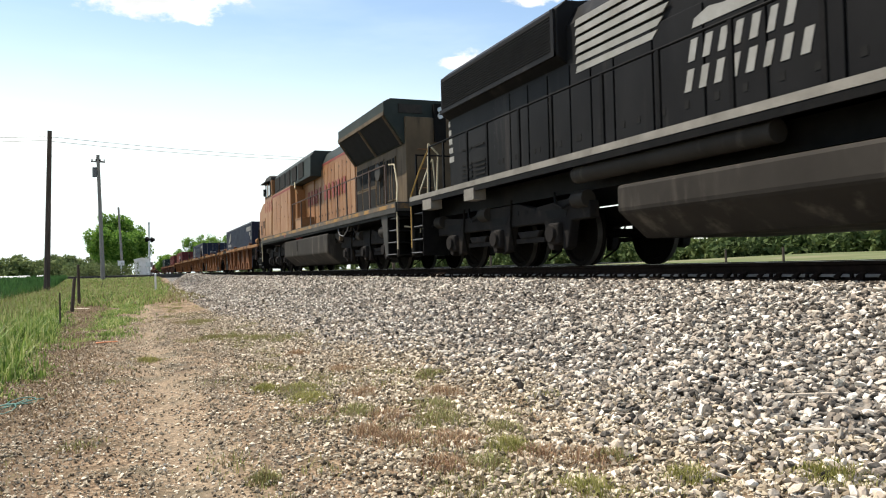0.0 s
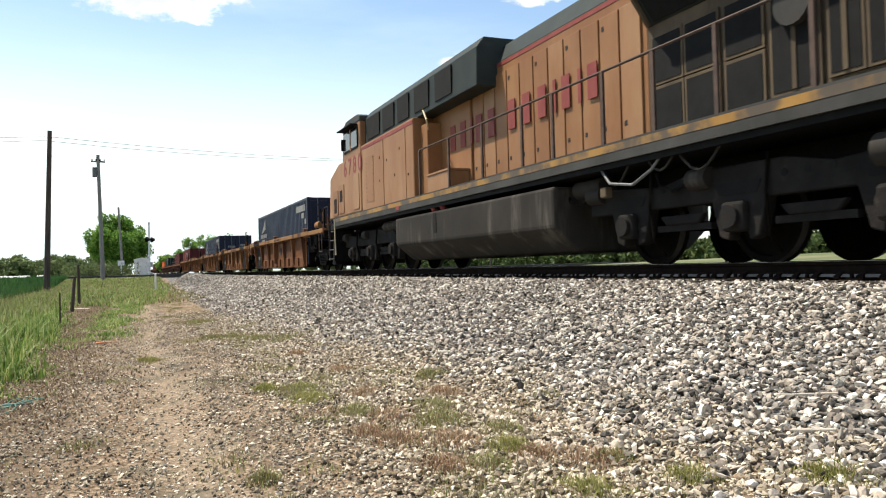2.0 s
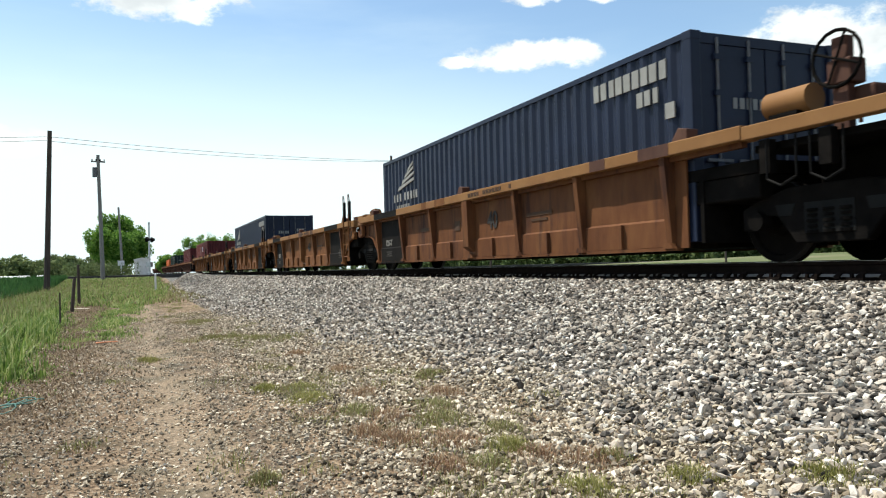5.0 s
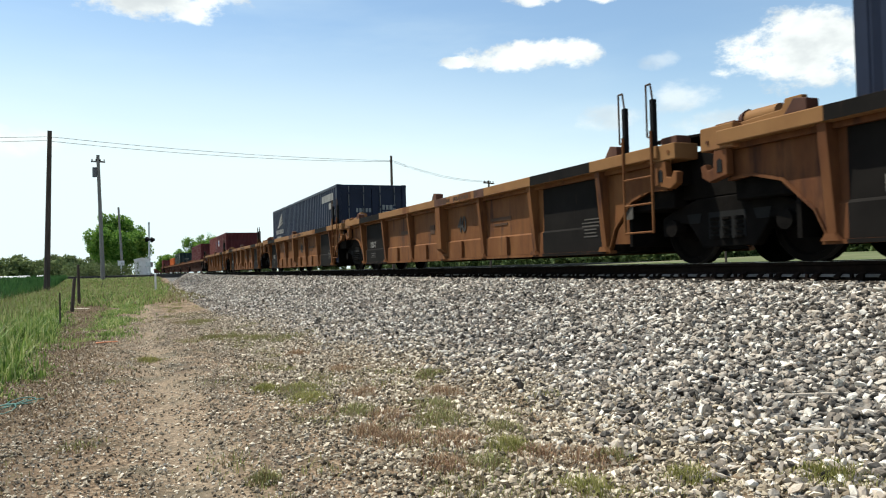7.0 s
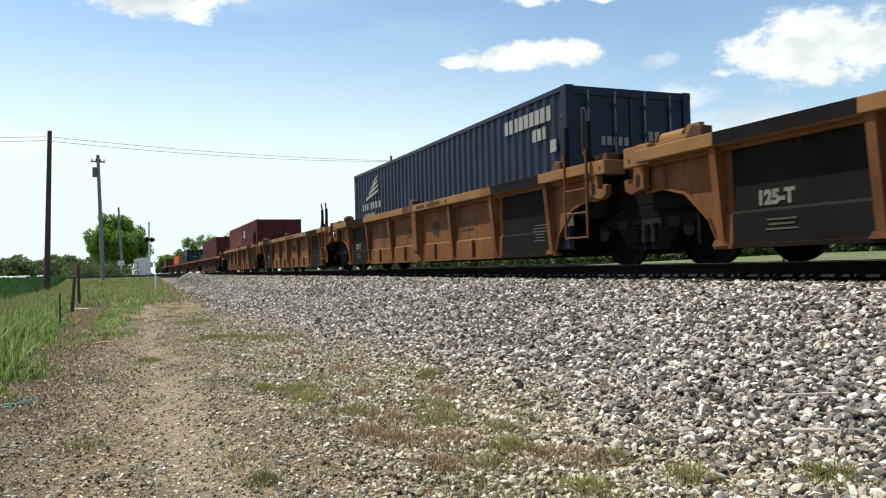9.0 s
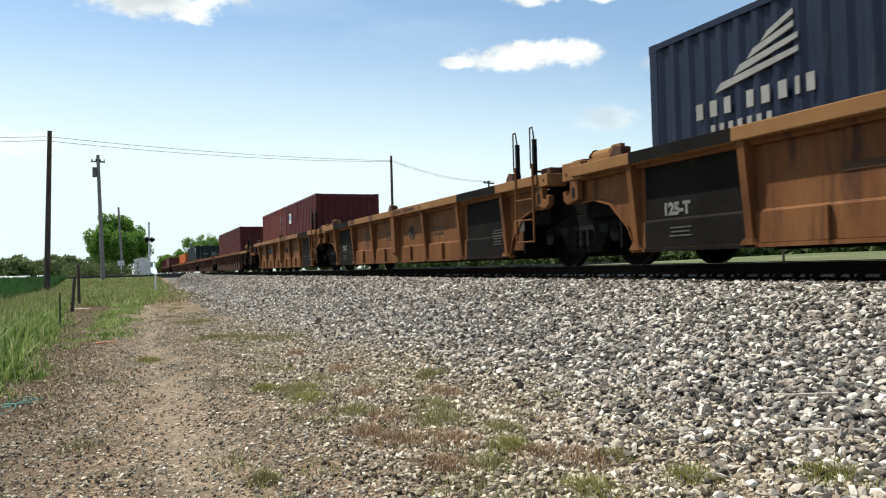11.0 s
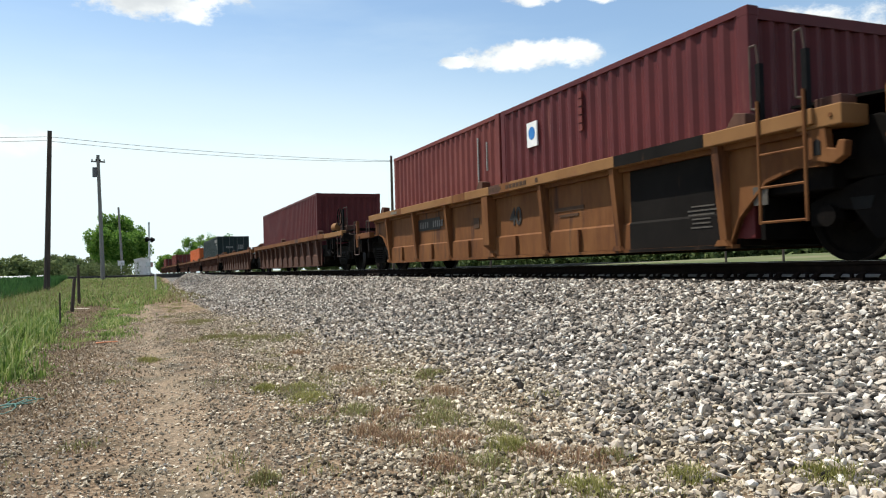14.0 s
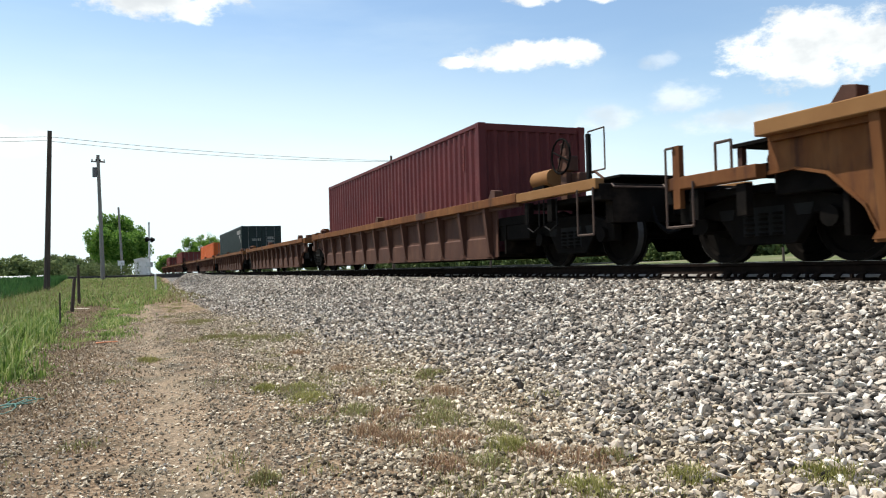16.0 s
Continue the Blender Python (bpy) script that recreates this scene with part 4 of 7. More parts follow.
    part("draft_sill", Shape().box(-0.4, 0.4, lo, hi, 0.66, top - 0.3), M_TRUCK, car)
    for x in (-0.5, 0.45):
        part("air_hose", Shape().tube([(x, y0 + b * 2.42, 0.85), (x, y0 + b * 2.52, 0.6), (x * 0.8, y0 + b * 2.66, 0.45), (x * 0.6, y0 + b * 2.78, 0.5)], 0.028), M_BLACK, car)


def well_unit(start, length, sill0, sill1, paint, chord, truck_at=(), ladder=True, patches=(), signs=(), ribs=7, label="", top=1.49, platforms=(), wide_rib=True):
    """One well of an articulated container car. start: place of its front pivot; sill0, sill1: the side sills' ends behind it."""
    car = thing("well_car_unit", label, "railway wagon", "wells of the container train")
    MOVERS.append((car, start))
    arch0, arch1 = sill0 + 1.25, sill1 - 1.25
    w, under = 1.43, top - 0.16
    low = 0.93 * top / 1.49
    for s in (-1, 1):
        out = [(sill0, under + 0.01), (sill0, low), (sill0 + 0.35, low + 0.02), (sill0 + 0.75, low - 0.08), (arch0 - 0.1, 0.5), (arch0 + 0.05, 0.2), (arch1 - 0.05, 0.2), (arch1 + 0.1, 0.5), (sill1 - 0.75, low - 0.08), (sill1 - 0.35, low + 0.02), (sill1, low), (sill1, under + 0.01)]
        if -1 in platforms:
            out = [(arch0 - 0.15, under + 0.01), (arch0 - 0.15, 0.2)] + out[6:]
        web = part("side_wall", Shape().prism(out, 'x', s * (w - 0.165), s * (w - 0.19)), paint, car)
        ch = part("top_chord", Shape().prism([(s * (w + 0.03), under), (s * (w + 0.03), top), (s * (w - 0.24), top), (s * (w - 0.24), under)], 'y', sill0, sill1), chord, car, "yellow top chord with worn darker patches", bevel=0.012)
        part("chord_flange", Shape().prism([(s * (w - 0.09), under - 0.06), (s * (w - 0.09), under), (s * (w - 0.165), under), (s * (w - 0.165), under - 0.06)], 'y', sill0 + 0.1, sill1 - 0.1), paint, car)
        if s < 0:
            for a, b in patches:
                part("repaint_patch", Shape().box(-w + 0.157, -w + 0.164, a, b, 0.2, under - 0.06), M_PATCH, web, "dark repainted patch with pale stencilling")
                part("repaint_patch", Shape().prism([(-w + 0.129, 0.218), (-w + 0.129, 0.552), (-w + 0.16, 0.586), (-w + 0.17, 0.586), (-w + 0.14, 0.55), (-w + 0.14, 0.218)], 'y', a, b), M_PATCH, web)
                part("repaint_patch", Shape().box(-w + 0.104, -w + 0.109, a, b, 0.172, 0.213), M_PATCH, web)
                part("chord_patch", Shape().box(-w - 0.034, -w - 0.029, a + 0.15, b + 0.1, under + 0.006, top - 0.004), M_PATCH, ch, "dark repainted length of chord")
            rnd = random.Random(int(start * 10))
            for k in range(5):
                a = rnd.uniform(sill0 + 1, sill1 - 2)
                part("worn_patch", Shape().box(-w - 0.033, -w - 0.029, a, a + rnd.uniform(0.25, 0.7), under + 0.006, top - 0.004), M_WELL_RED if k % 2 else M_WELL, ch, "rust-brown touch-up on the chord")
        part("bottom_sill", Shape().prism([(s * (w - 0.11), 0.17), (s * (w - 0.11), 0.215), (s * (w - 0.22), 0.215), (s * (w - 0.22), 0.17)], 'y', arch0, arch1), paint, car)
        part("lower_rail", Shape().prism([(s * (w - 0.164), 0.58), (s * (w - 0.135), 0.55), (s * (w - 0.135), 0.22), (s * (w - 0.164), 0.22)], 'y', arch0 + 0.1, arch1 - 0.1), paint, car)
        for i in range(ribs):
            y = arch0 + 0.12 + (arch1 - arch0 - 0.24) * i / (ribs - 1)
            big = wide_rib and i == ribs // 2
            h = 0.13 if big else 0.055
            if big:
                rib = Shape().prism([(s * (w + 0.02), under), (s * (w - 0.0), 0.42), (s * (w - 0.165), 0.3), (s * (w - 0.165), under)], 'y', y - h, y + h)
            else:
                rib = Shape().prism([(s * (w + 0.0), under), (s * (w - 0.1), 0.22), (s * (w - 0.165), 0.22), (s * (w - 0.165), under)], 'y', y - h, y + h)
            part("side_rib", rib, paint, car, bevel=0.006)
            part("rib_foot", Shape().prism([(y - h - 0.05, 0.2), (y + h + 0.05, 0.2), (y + h, 0.27), (y - h, 0.27)], 'x', s * (w - 0.06), s * (w - 0.134)), paint, car)
            ym = y + (arch1 - arch0 - 0.24) / (ribs - 1) / 2
            if i < ribs - 1 and wide_rib and not any(a < ym < b for a, b in patches):
                part("lower_stiffener", Shape().box(min(s * (w - 0.08), s * (w - 0.135)), max(s * (w - 0.08), s * (w - 0.135)), ym - 0.02, ym + 0.02, 0.22, 0.55), paint, car)
        for a, b in ((sill0, 1), (sill1, -1)):
            if b == 1 and -1 in platforms:
                continue
            pts = [(a, low), (a + b * 0.35, low + 0.02), (a + b * 0.75, low - 0.08), (a + b * 1.15, 0.5), (a + b * 1.3, 0.2)]
            fl = Shape()
            for p, q in zip(pts, pts[1:]):
                fl.prism([(p[0], p[1]), (q[0], q[1]), (q[0], q[1] + 0.035), (p[0], p[1] + 0.035)], 'x', s * (w - 0.125), s * (w - 0.2))
            part("wheel_arch_flange", fl, paint, car)
        for a in (arch0 - 0.2, (sill0 + sill1) / 2 + 0.3, arch1 + 0.2):
            part("container_guide", Shape().prism([(a - 0.14, top), (a - 0.14, top + 0.13), (a + 0.02, top + 0.16), (a + 0.16, top)], 'x', s * (w - 0.03), s * (w - 0.2)), M_WELL_RED, car, bevel=0.01)
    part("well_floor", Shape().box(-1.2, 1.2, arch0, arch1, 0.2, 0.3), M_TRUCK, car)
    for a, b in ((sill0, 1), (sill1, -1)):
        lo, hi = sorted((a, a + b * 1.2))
        # Deck, bolster and bulkhead in near-black paint the shaded void behind the arch.
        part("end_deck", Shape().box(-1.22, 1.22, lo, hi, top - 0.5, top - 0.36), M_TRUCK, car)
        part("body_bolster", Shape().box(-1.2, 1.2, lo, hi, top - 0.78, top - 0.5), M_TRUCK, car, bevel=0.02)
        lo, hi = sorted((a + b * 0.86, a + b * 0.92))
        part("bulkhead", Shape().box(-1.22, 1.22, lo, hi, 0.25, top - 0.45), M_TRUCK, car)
        if (a == sill0 and -1 in platforms) or (a == sill1 and 1 in platforms):
            end_platform(car, a, -b, paint, top if b > 0 else top - 0.42, b > 0)
            continue
        lo, hi = sorted((a - b * 0.16, a + b * 0.12))
        # A tan beam in shade: the dark is put into its colour.
        part("end_beam", Shape().box(-1.2, 1.2, lo, hi, top - 0.5, top - 0.22), M_TRUCK, car, "end beam painted dark for shade", bevel=0.015)
        lo, hi = sorted((a - b * 0.3, a + b * 0.22))
        for x0 in (-1.42, 1.06):
            blk = part("corner_block", Shape().box(x0, x0 + 0.36, lo, hi, top - 0.2, top + (0.0 if b > 0 else 0.07)), chord, car, bevel=0.012)
            part("corner_cap", Shape().box(x0 + 0.12, x0 + 0.34, lo + 0.1, hi - 0.12, top - 0.02, top + 0.11), M_WELL_RED if b > 0 else paint, blk, bevel=0.01)
            for dy in (0.12, 0.4):
                part("bolt_head", Shape().rod((x0 - 0.012, lo + dy, top - 0.1), (x0 + 0.002, lo + dy, top - 0.1), 0.022, 8), paint, blk)
        if b > 0:
            part("articulation_housing", Shape().prism([(a - 0.95, 0.8), (a + 0.25, 0.8), (a + 0.25, top - 0.1), (a - 0.4, top - 0.1), (a - 0.95, top - 0.3)], 'x', -1.05, 1.05), M_TRUCK, car, bevel=0.02)
            part("crossover_plate", Shape().prism([(lo - 0.55, top + 0.05), (hi + 0.35, top + 0.12), (hi + 0.35, top + 0.15), (lo - 0.55, top + 0.08)], 'x', -1.1, 1.1), M_TRUCK, car, "dark grimy crossover plate")
        lo, hi = sorted((a - b * 0.8, a + b * 0.2))
        part("pivot_arm", Shape().box(-0.42, 0.42, lo, hi, 0.72, 1.0), M_TRUCK, car, bevel=0.03)
        lo, hi = sorted((a + b * 0.2, a + b * 0.95))
        if b < 0:
            part("brake_cylinder", Shape().rod((-1.05, lo + 0.4, top + 0.13), (-1.05, hi + 0.1, top + 0.13), 0.1, 18), chord, car, "yellow brake cylinder", smooth=True)
            part("cylinder_head", Shape().rod((-1.05, hi + 0.1, top + 0.13), (-1.05, hi + 0.19, top + 0.13), 0.12, 18, 0.09), M_WELL_RED, car, smooth=True)
            part("cylinder_guard", Shape().prism([(lo - 0.1, top), (lo - 0.1, top + 0.2), (lo + 0.12, top + 0.2), (lo + 0.16, top + 0.1), (hi, top + 0.07), (hi, top)], 'x', -1.3, -1.22), chord, car, bevel=0.01)
            part("tray", Shape().box(-1.3, -0.7, lo - 0.3, hi, top - 0.04, top + 0.04), paint, car, bevel=0.01)
        part("walkway", Shape().box(-0.2, 1.2, lo, hi, top + 0.02, top + 0.06), M_TRUCK, car)
        lo, hi = sorted((a - b * 0.55, a + b * 0.1))
        part("walkway", Shape().box(-0.9, 1.2, lo, hi, top + 0.1, top + 0.14), M_TRUCK, car)
        lo = a - b * 0.16
        hook = [(lo + b * 0.26, top - 0.2), (lo + b * 0.26, top - 0.5), (lo - b * 0.02, top - 0.56), (lo - b * 0.14, top - 0.5), (lo - b * 0.16, top - 0.36), (lo - b * 0.09, top - 0.34), (lo - b * 0.05, top - 0.42), (lo + b * 0.04, top - 0.4), (lo + b * 0.06, top - 0.2)]
        lug = part("lifting_lug", Shape().prism(hook, 'x', -1.41, -1.31), paint, car, "worn hooked lifting lug", bevel=0.012)
        # No real hole: a dark sheet on the lug paints its shade.
        part("lug_hole", Shape().prism([(lo + b * 0.11, top - 0.46), (lo + b * 0.11, top - 0.33), (lo + b * 0.15, top - 0.3), (lo + b * 0.19, top - 0.33), (lo + b * 0.19, top - 0.46)], 'x', -1.416, -1.405), M_HOLE, lug)
    if ladder:
        ya, yb = 0.83, 1.42
        for y in (ya, yb):
            grab_iron(car, [(-1.47, y, 0.4), (-1.47, y, top + 0.2)], paint, "ladder_post", 0.02)
            part("signal_post", Shape().box(-1.45, -1.39, y - 0.03, y + 0.03, top, top + 0.6), M_BLACK, car)
            grab_iron(car, [(-1.42, y + 0.03, top + 0.12), (-1.44, y + 0.11, top + 0.14), (-1.44, y + 0.11, top + 0.8), (-1.44, y + 0.02, top + 0.8), (-1.42, y + 0.0, top + 0.55)], M_RAILING, "hoop_handle", 0.013)
        for z in (0.42, 0.78, 1.12):
            grab_iron(car, [(-1.47, ya, z), (-1.47, yb, z)], paint, "ladder_rung", 0.014)
        part("data_plate", Shape().box(-1.285, -1.27, 1.5, 1.7, 0.62, 0.82), M_STENCIL_DIM, car)
    for y in truck_at:
        freight_truck(car, y)
    for kind, words, y, z, h in signs:
        if kind == "words":
            lettering(words, h, M_LETTER_BLACK if not words.startswith("1") else M_STENCIL, car, side_sign(y, z, -w + 0.153), "stencil")
        else:
            rnd = random.Random(int(y * 100))
            for k in range(words):
                wd = rnd.uniform(0.3, 0.55)
                zz = z - k * h * 1.7
                part("stencil_bar", Shape().box(-w + (0.151 if zz > 0.58 else 0.122), -w + (0.155 if zz > 0.58 else 0.127), y - wd / 2, y + wd / 2, zz, zz + h * 0.6), M_STENCIL_DIM, car)
    if 1 in platforms:
        part("chord_label", Shape().box(-w - 0.036, -w - 0.028, sill1 - 2.4, sill1 - 1.95, under + 0.05, under + 0.11), M_STENCIL, car, "small pale label plate")
    return car


def corrugated(length, low, high, depth=0.036, pitch=0.278):
    """Outline of a pressed side wall: pairs of (along, out)."""
    n = max(2, round(length / pitch))
    p = length / n
    pts = [(0.0, 0.0)]
    for i in range(n):
        a = i * p
        pts += [(a + p * 0.13, 0.0), (a + p * 0.38, -depth), (a + p * 0.62, -depth), (a + p * 0.87, 0.0)]
    pts.append((length, 0.0))
    return pts


def freight_container(start, length, height, paint, label, floor=0.32, doors=True, marks=(), name="shipping_container"):
    """A steel box container; y = 0 is its front end, towards the camera."""
    box = thing(name, label, "shipping container", "containers on the train")
    MOVERS.append((box, start))
    w, z0, z1 = 1.219, floor, floor + height
    for s in (-1, 1):
        pts = corrugated(length - 0.3, z0, z1)
        sh = Shape()
        lo, hi = z0 + 0.14, z1 - 0.08
        vs = [(s * (w - 0.012 + d), 0.15 + a, z) for z in (lo, hi) for a, d in pts]
        n = len(pts)
        vs2 = [(s * (w - 0.06), 0.15 + a, z) for z in (lo, hi) for a in (0.0, length - 0.3)]
        sh.add(vs, [(i, i + 1, i + 1 + n, i + n) for i in range(n - 1)])
        sh.add(vs2, [(0, 1, 3, 2)])
        part("side_panel", sh, paint, box)
        part("top_rail", Shape().box(min(s * w, s * (w - 0.06)), max(s * w, s * (w - 0.06)), 0.1, length - 0.1, z1 - 0.085, z1 - 0.01), paint, box)
        part("bottom_rail", Shape().box(min(s * w, s * (w - 0.08)), max(s * w, s * (w - 0.08)), 0.1, length - 0.1, z0 + 0.01, z0 + 0.15), paint, box)
        for y in (0.0, length - 0.16):
            part("corner_post", Shape().box(min(s * w, s * (w - 0.15)), max(s * w, s * (w - 0.15)), y, y + 0.16, z0 + 0.1, z1 - 0.1), paint, box, bevel=0.015)
            for z in (z0, z1 - 0.118):
                part("corner_casting", Shape().box(min(s * (w + 0.002), s * (w - 0.162)), max(s * (w + 0.002), s * (w - 0.162)), y - 0.003, y + 0.165, z, z + 0.118), paint, box, bevel=0.012)
    part("roof", Shape().box(-w + 0.05, w - 0.05, 0.05, length - 0.05, z1 - 0.06, z1 - 0.02), paint, box)
    part("container_floor", Shape().box(-w + 0.08, w - 0.08, 0.08, length - 0.08, z0 + 0.05, z0 + 0.16), M_TRUCK, box)
    pts = corrugated(2 * w - 0.3, z0, z1, 0.045, 0.24)
    for y, b in ((0.03, 1), (length - 0.03, -1)):
        part("end_header", Shape().box(-w + 0.1, w - 0.1, min(y, y + b * 0.1), max(y, y + b * 0.1), z1 - 0.14, z1 - 0.01), paint, box)
        part("end_sill", Shape().box(-w + 0.1, w - 0.1, min(y, y + b * 0.1), max(y, y + b * 0.1), z0 + 0.01, z0 + 0.15), paint, box)
        if doors and b == 1:
            for x0, x1 in ((-w + 0.14, -0.01), (0.01, w - 0.14)):
                door = part("door", Shape().box(x0, x1, 0.045, 0.09, z0 + 0.14, z1 - 0.14), paint, box, bevel=0.01)
                for x in (x0 + 0.28, x1 - 0.28):
                    part("lock_rod", Shape().rod((x, 0.02, z0 + 0.06), (x, 0.02, z1 - 0.06), 0.019, 8), M_ROD, door, "dull metal lock rod")
                    keep = Shape()
                    for z in (z0 + 0.3, z0 + 0.95, z1 - 0.75, z1 - 0.3):
                        keep.box(x - 0.05, x + 0.05, 0.0, 0.046, z - 0.035, z + 0.035)
                    part("rod_bracket", keep, paint, door)
                    part("door_handle", Shape().box(x - 0.2, x + 0.2, 0.005, 0.025, z0 + 0.98, z0 + 1.02), M_ROD, door)
        else:
            sh = Shape()
            n = len(pts)
            for back in (0, 1):
                sh.add([(-w + 0.15 + a, y + b * (0.012 - d * (1 - back) + 0.05 * back), z) for z in (z0 + 0.13, z1 - 0.12) for a, d in pts], [(i, i + 1, i + 1 + n, i + n) for i in range(n - 1)])
            part("end_panel", sh, paint, box)
    for kind, face, y, z, wd, h, mat in marks:
        sh = Shape()
        rnd = random.Random(int(abs(y) * 1000 + z * 77))
        if kind == "row":          # a row of letter-sized blocks
            step = h * 0.78
            k = int(wd / step)
            cells = [(i * step - wd / 2, i * step - wd / 2 + step * rnd.uniform(0.6, 0.85)) for i in range(k)]
        elif kind == "column":
            step = wd * 1.25
            k = int(h / step)
            cells = [(-wd / 2, wd / 2)] * k
        else:
            cells = [(-wd / 2, wd / 2)]
        for i, (a, b) in enumerate(cells):
            za, zb = (z - h / 2, z + h / 2) if kind != "column" else (z + h / 2 - i * step - wd * 1.0, z + h / 2 - i * step)
            if face == "side":
                sh.box(-w - 0.004, -w + 0.02, y + a, y + b, za, zb)
            else:
                sh.box(y + a, y + b, -0.003 if not doors else 0.036, 0.042, za, zb)
        part("marking", sh, mat, box)
    return box


def loco_truck(parent, axles, low=0.5, name="truck", cap=M_TRUCK, front=1):
    """Three-axle locomotive truck: side frames with pedestals, springs, brake gear."""
    a0, a1 = axles[0], axles[-1]
    mid = (a0 + a1) / 2
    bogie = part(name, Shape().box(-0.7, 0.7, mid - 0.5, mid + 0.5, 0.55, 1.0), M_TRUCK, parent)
    for s in (-1, 1):
        x0, x1 = s * 1.03, s * 1.2
        out = [(a0 - 0.95, 0.72), (a0 - 0.95, 0.98), (a0 - 0.5, 1.08)]
        out += [(mid - 1.3, 1.0), (mid - 0.7, 1.12), (mid + 0.7, 1.12), (mid + 1.3, 1.0), (a1 + 0.5, 1.08), (a1 + 0.95, 0.98), (a1 + 0.95, 0.72)]
        back = []
        for a in reversed(axles):
            back += [(a + 0.42, 0.72), (a + 0.3, 0.3), (a + 0.16, 0.26), (a + 0.13, 0.36), (a - 0.13, 0.36), (a - 0.16, 0.26), (a - 0.3, 0.3), (a - 0.42, 0.72)]
        frame_ob = part("side_frame", Shape().prism(out + back, 'x', x0, x1), M_FRAME, bogie, bevel=0.02)
        for a in axles:
            part("journal_box", Shape().box(min(s * 1.18, s * 1.3), max(s * 1.18, s * 1.3), a - 0.17, a + 0.17, 0.36, 0.7), M_FRAME, frame_ob, bevel=0.04)
            part("bearing_cap", Shape().rod((s * 1.28, a, 0.53), (s * 1.36, a, 0.53), 0.13, 14), M_FRAME, frame_ob, smooth=True)
            # Dark sheet on the solid frame, painted as a shaded window.
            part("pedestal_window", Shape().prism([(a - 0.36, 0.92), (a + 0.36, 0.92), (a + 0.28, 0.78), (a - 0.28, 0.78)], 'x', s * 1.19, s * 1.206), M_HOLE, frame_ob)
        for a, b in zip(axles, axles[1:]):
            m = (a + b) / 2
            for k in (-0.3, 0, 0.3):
                # Dark disc painting the shade of a hole.
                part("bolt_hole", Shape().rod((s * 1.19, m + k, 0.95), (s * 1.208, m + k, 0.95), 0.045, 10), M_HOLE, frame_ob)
            part("spring_plank", Shape().prism([(m - 0.42, 0.62), (m + 0.42, 0.62), (m + 0.3, 0.5), (m - 0.3, 0.5)], 'x', s * 1.08, s * 1.17), M_FRAME, frame_ob, bevel=0.02)
            part("sand_pipe", Shape().tube([(s * 1.22, m + 0.5, 1.2), (s * 1.24, m + 0.52, 0.75), (s * 1.1, m + 0.62, 0.3), (s * 0.85, m + 0.7, 0.12)], 0.02), M_TRUCK, frame_ob)
            part("brake_rigging", Shape().box(min(s * 1.05, s * 1.14), max(s * 1.05, s * 1.14), m - 0.5, m + 0.5, 0.42, 0.5), M_FRAME, frame_ob)
        for a in (a0 - 0.75, mid + 0.55, a1 + 0.75):
            part("brake_cylinder", Shape().rod((s * 1.2, a - 0.17, 1.02), (s * 1.2, a + 0.17, 1.02), 0.13, 14), M_TANK, frame_ob, smooth=True)
            part("air_hose", Shape().tube([(s * 1.2, a + 0.17, 1.02), (s * 1.3, a + 0.4, 0.92), (s * 1.25, a + 0.7, 1.0), (s * 1.15, a + 0.9, 1.2)], 0.022), M_BLACK, frame_ob)
    for a in axles:
        wheelset(parent, a, 0.53)
    return bogie


def side_posts(parent, ys, x, z0, z1, mat, rail=True, r=0.02):
    for y in ys:
        part("railing_post", Shape().box(x - 0.018, x + 0.018, y - 0.03, y + 0.03, z0, z1), mat, parent)
    if rail:
        part("hand_rail", Shape().rod((x, min(ys), z1), (x, max(ys), z1), r, 8), mat, parent)


def end_steps(parent, y, s, b, mat):
    """Corner stair of four treads beside the coupler; b: +1 or -1, the way in from the end."""
    well = part("step_well", Shape().box(min(s * 0.85, s * 0.9), max(s * 0.85, s * 0.9), min(y, y + b * 0.75), max(y, y + b * 0.75), 0.3, 1.5), M_BLACK, parent)
    for k in range(4):
        z = 0.36 + k * 0.3
        part("step", Shape().box(min(s * 0.88, s * (1.5 - 0.03 * k)), max(s * 0.88, s * (1.5 - 0.03 * k)), min(y + b * 0.05, y + b * 0.7), max(y + b * 0.05, y + b * 0.7), z, z + 0.035), M_BLACK, well)
        part("step_nosing", Shape().box(min(s * (1.5 - 0.03 * k), s * (1.53 - 0.03 * k)), max(s * (1.5 - 0.03 * k), s * (1.53 - 0.03 * k)), min(y + b * 0.05, y + b * 0.7), max(y + b * 0.05, y + b * 0.7), z + 0.012, z + 0.034), M_ROD, well, "worn bare-metal step edge")
    part("step_side", Shape().box(min(s * 0.9, s * 1.5), max(s * 0.9, s * 1.5), y + b * 0.72 - 0.015, y + b * 0.72 + 0.015, 0.3, 1.5), M_BLACK, well)
    part("stringer", Shape().box(min(s * 1.44, s * 1.5), max(s * 1.44, s * 1.5), min(y, y + b * 0.05), max(y, y + b * 0.05), 0.32, 1.5), M_TANK, well)


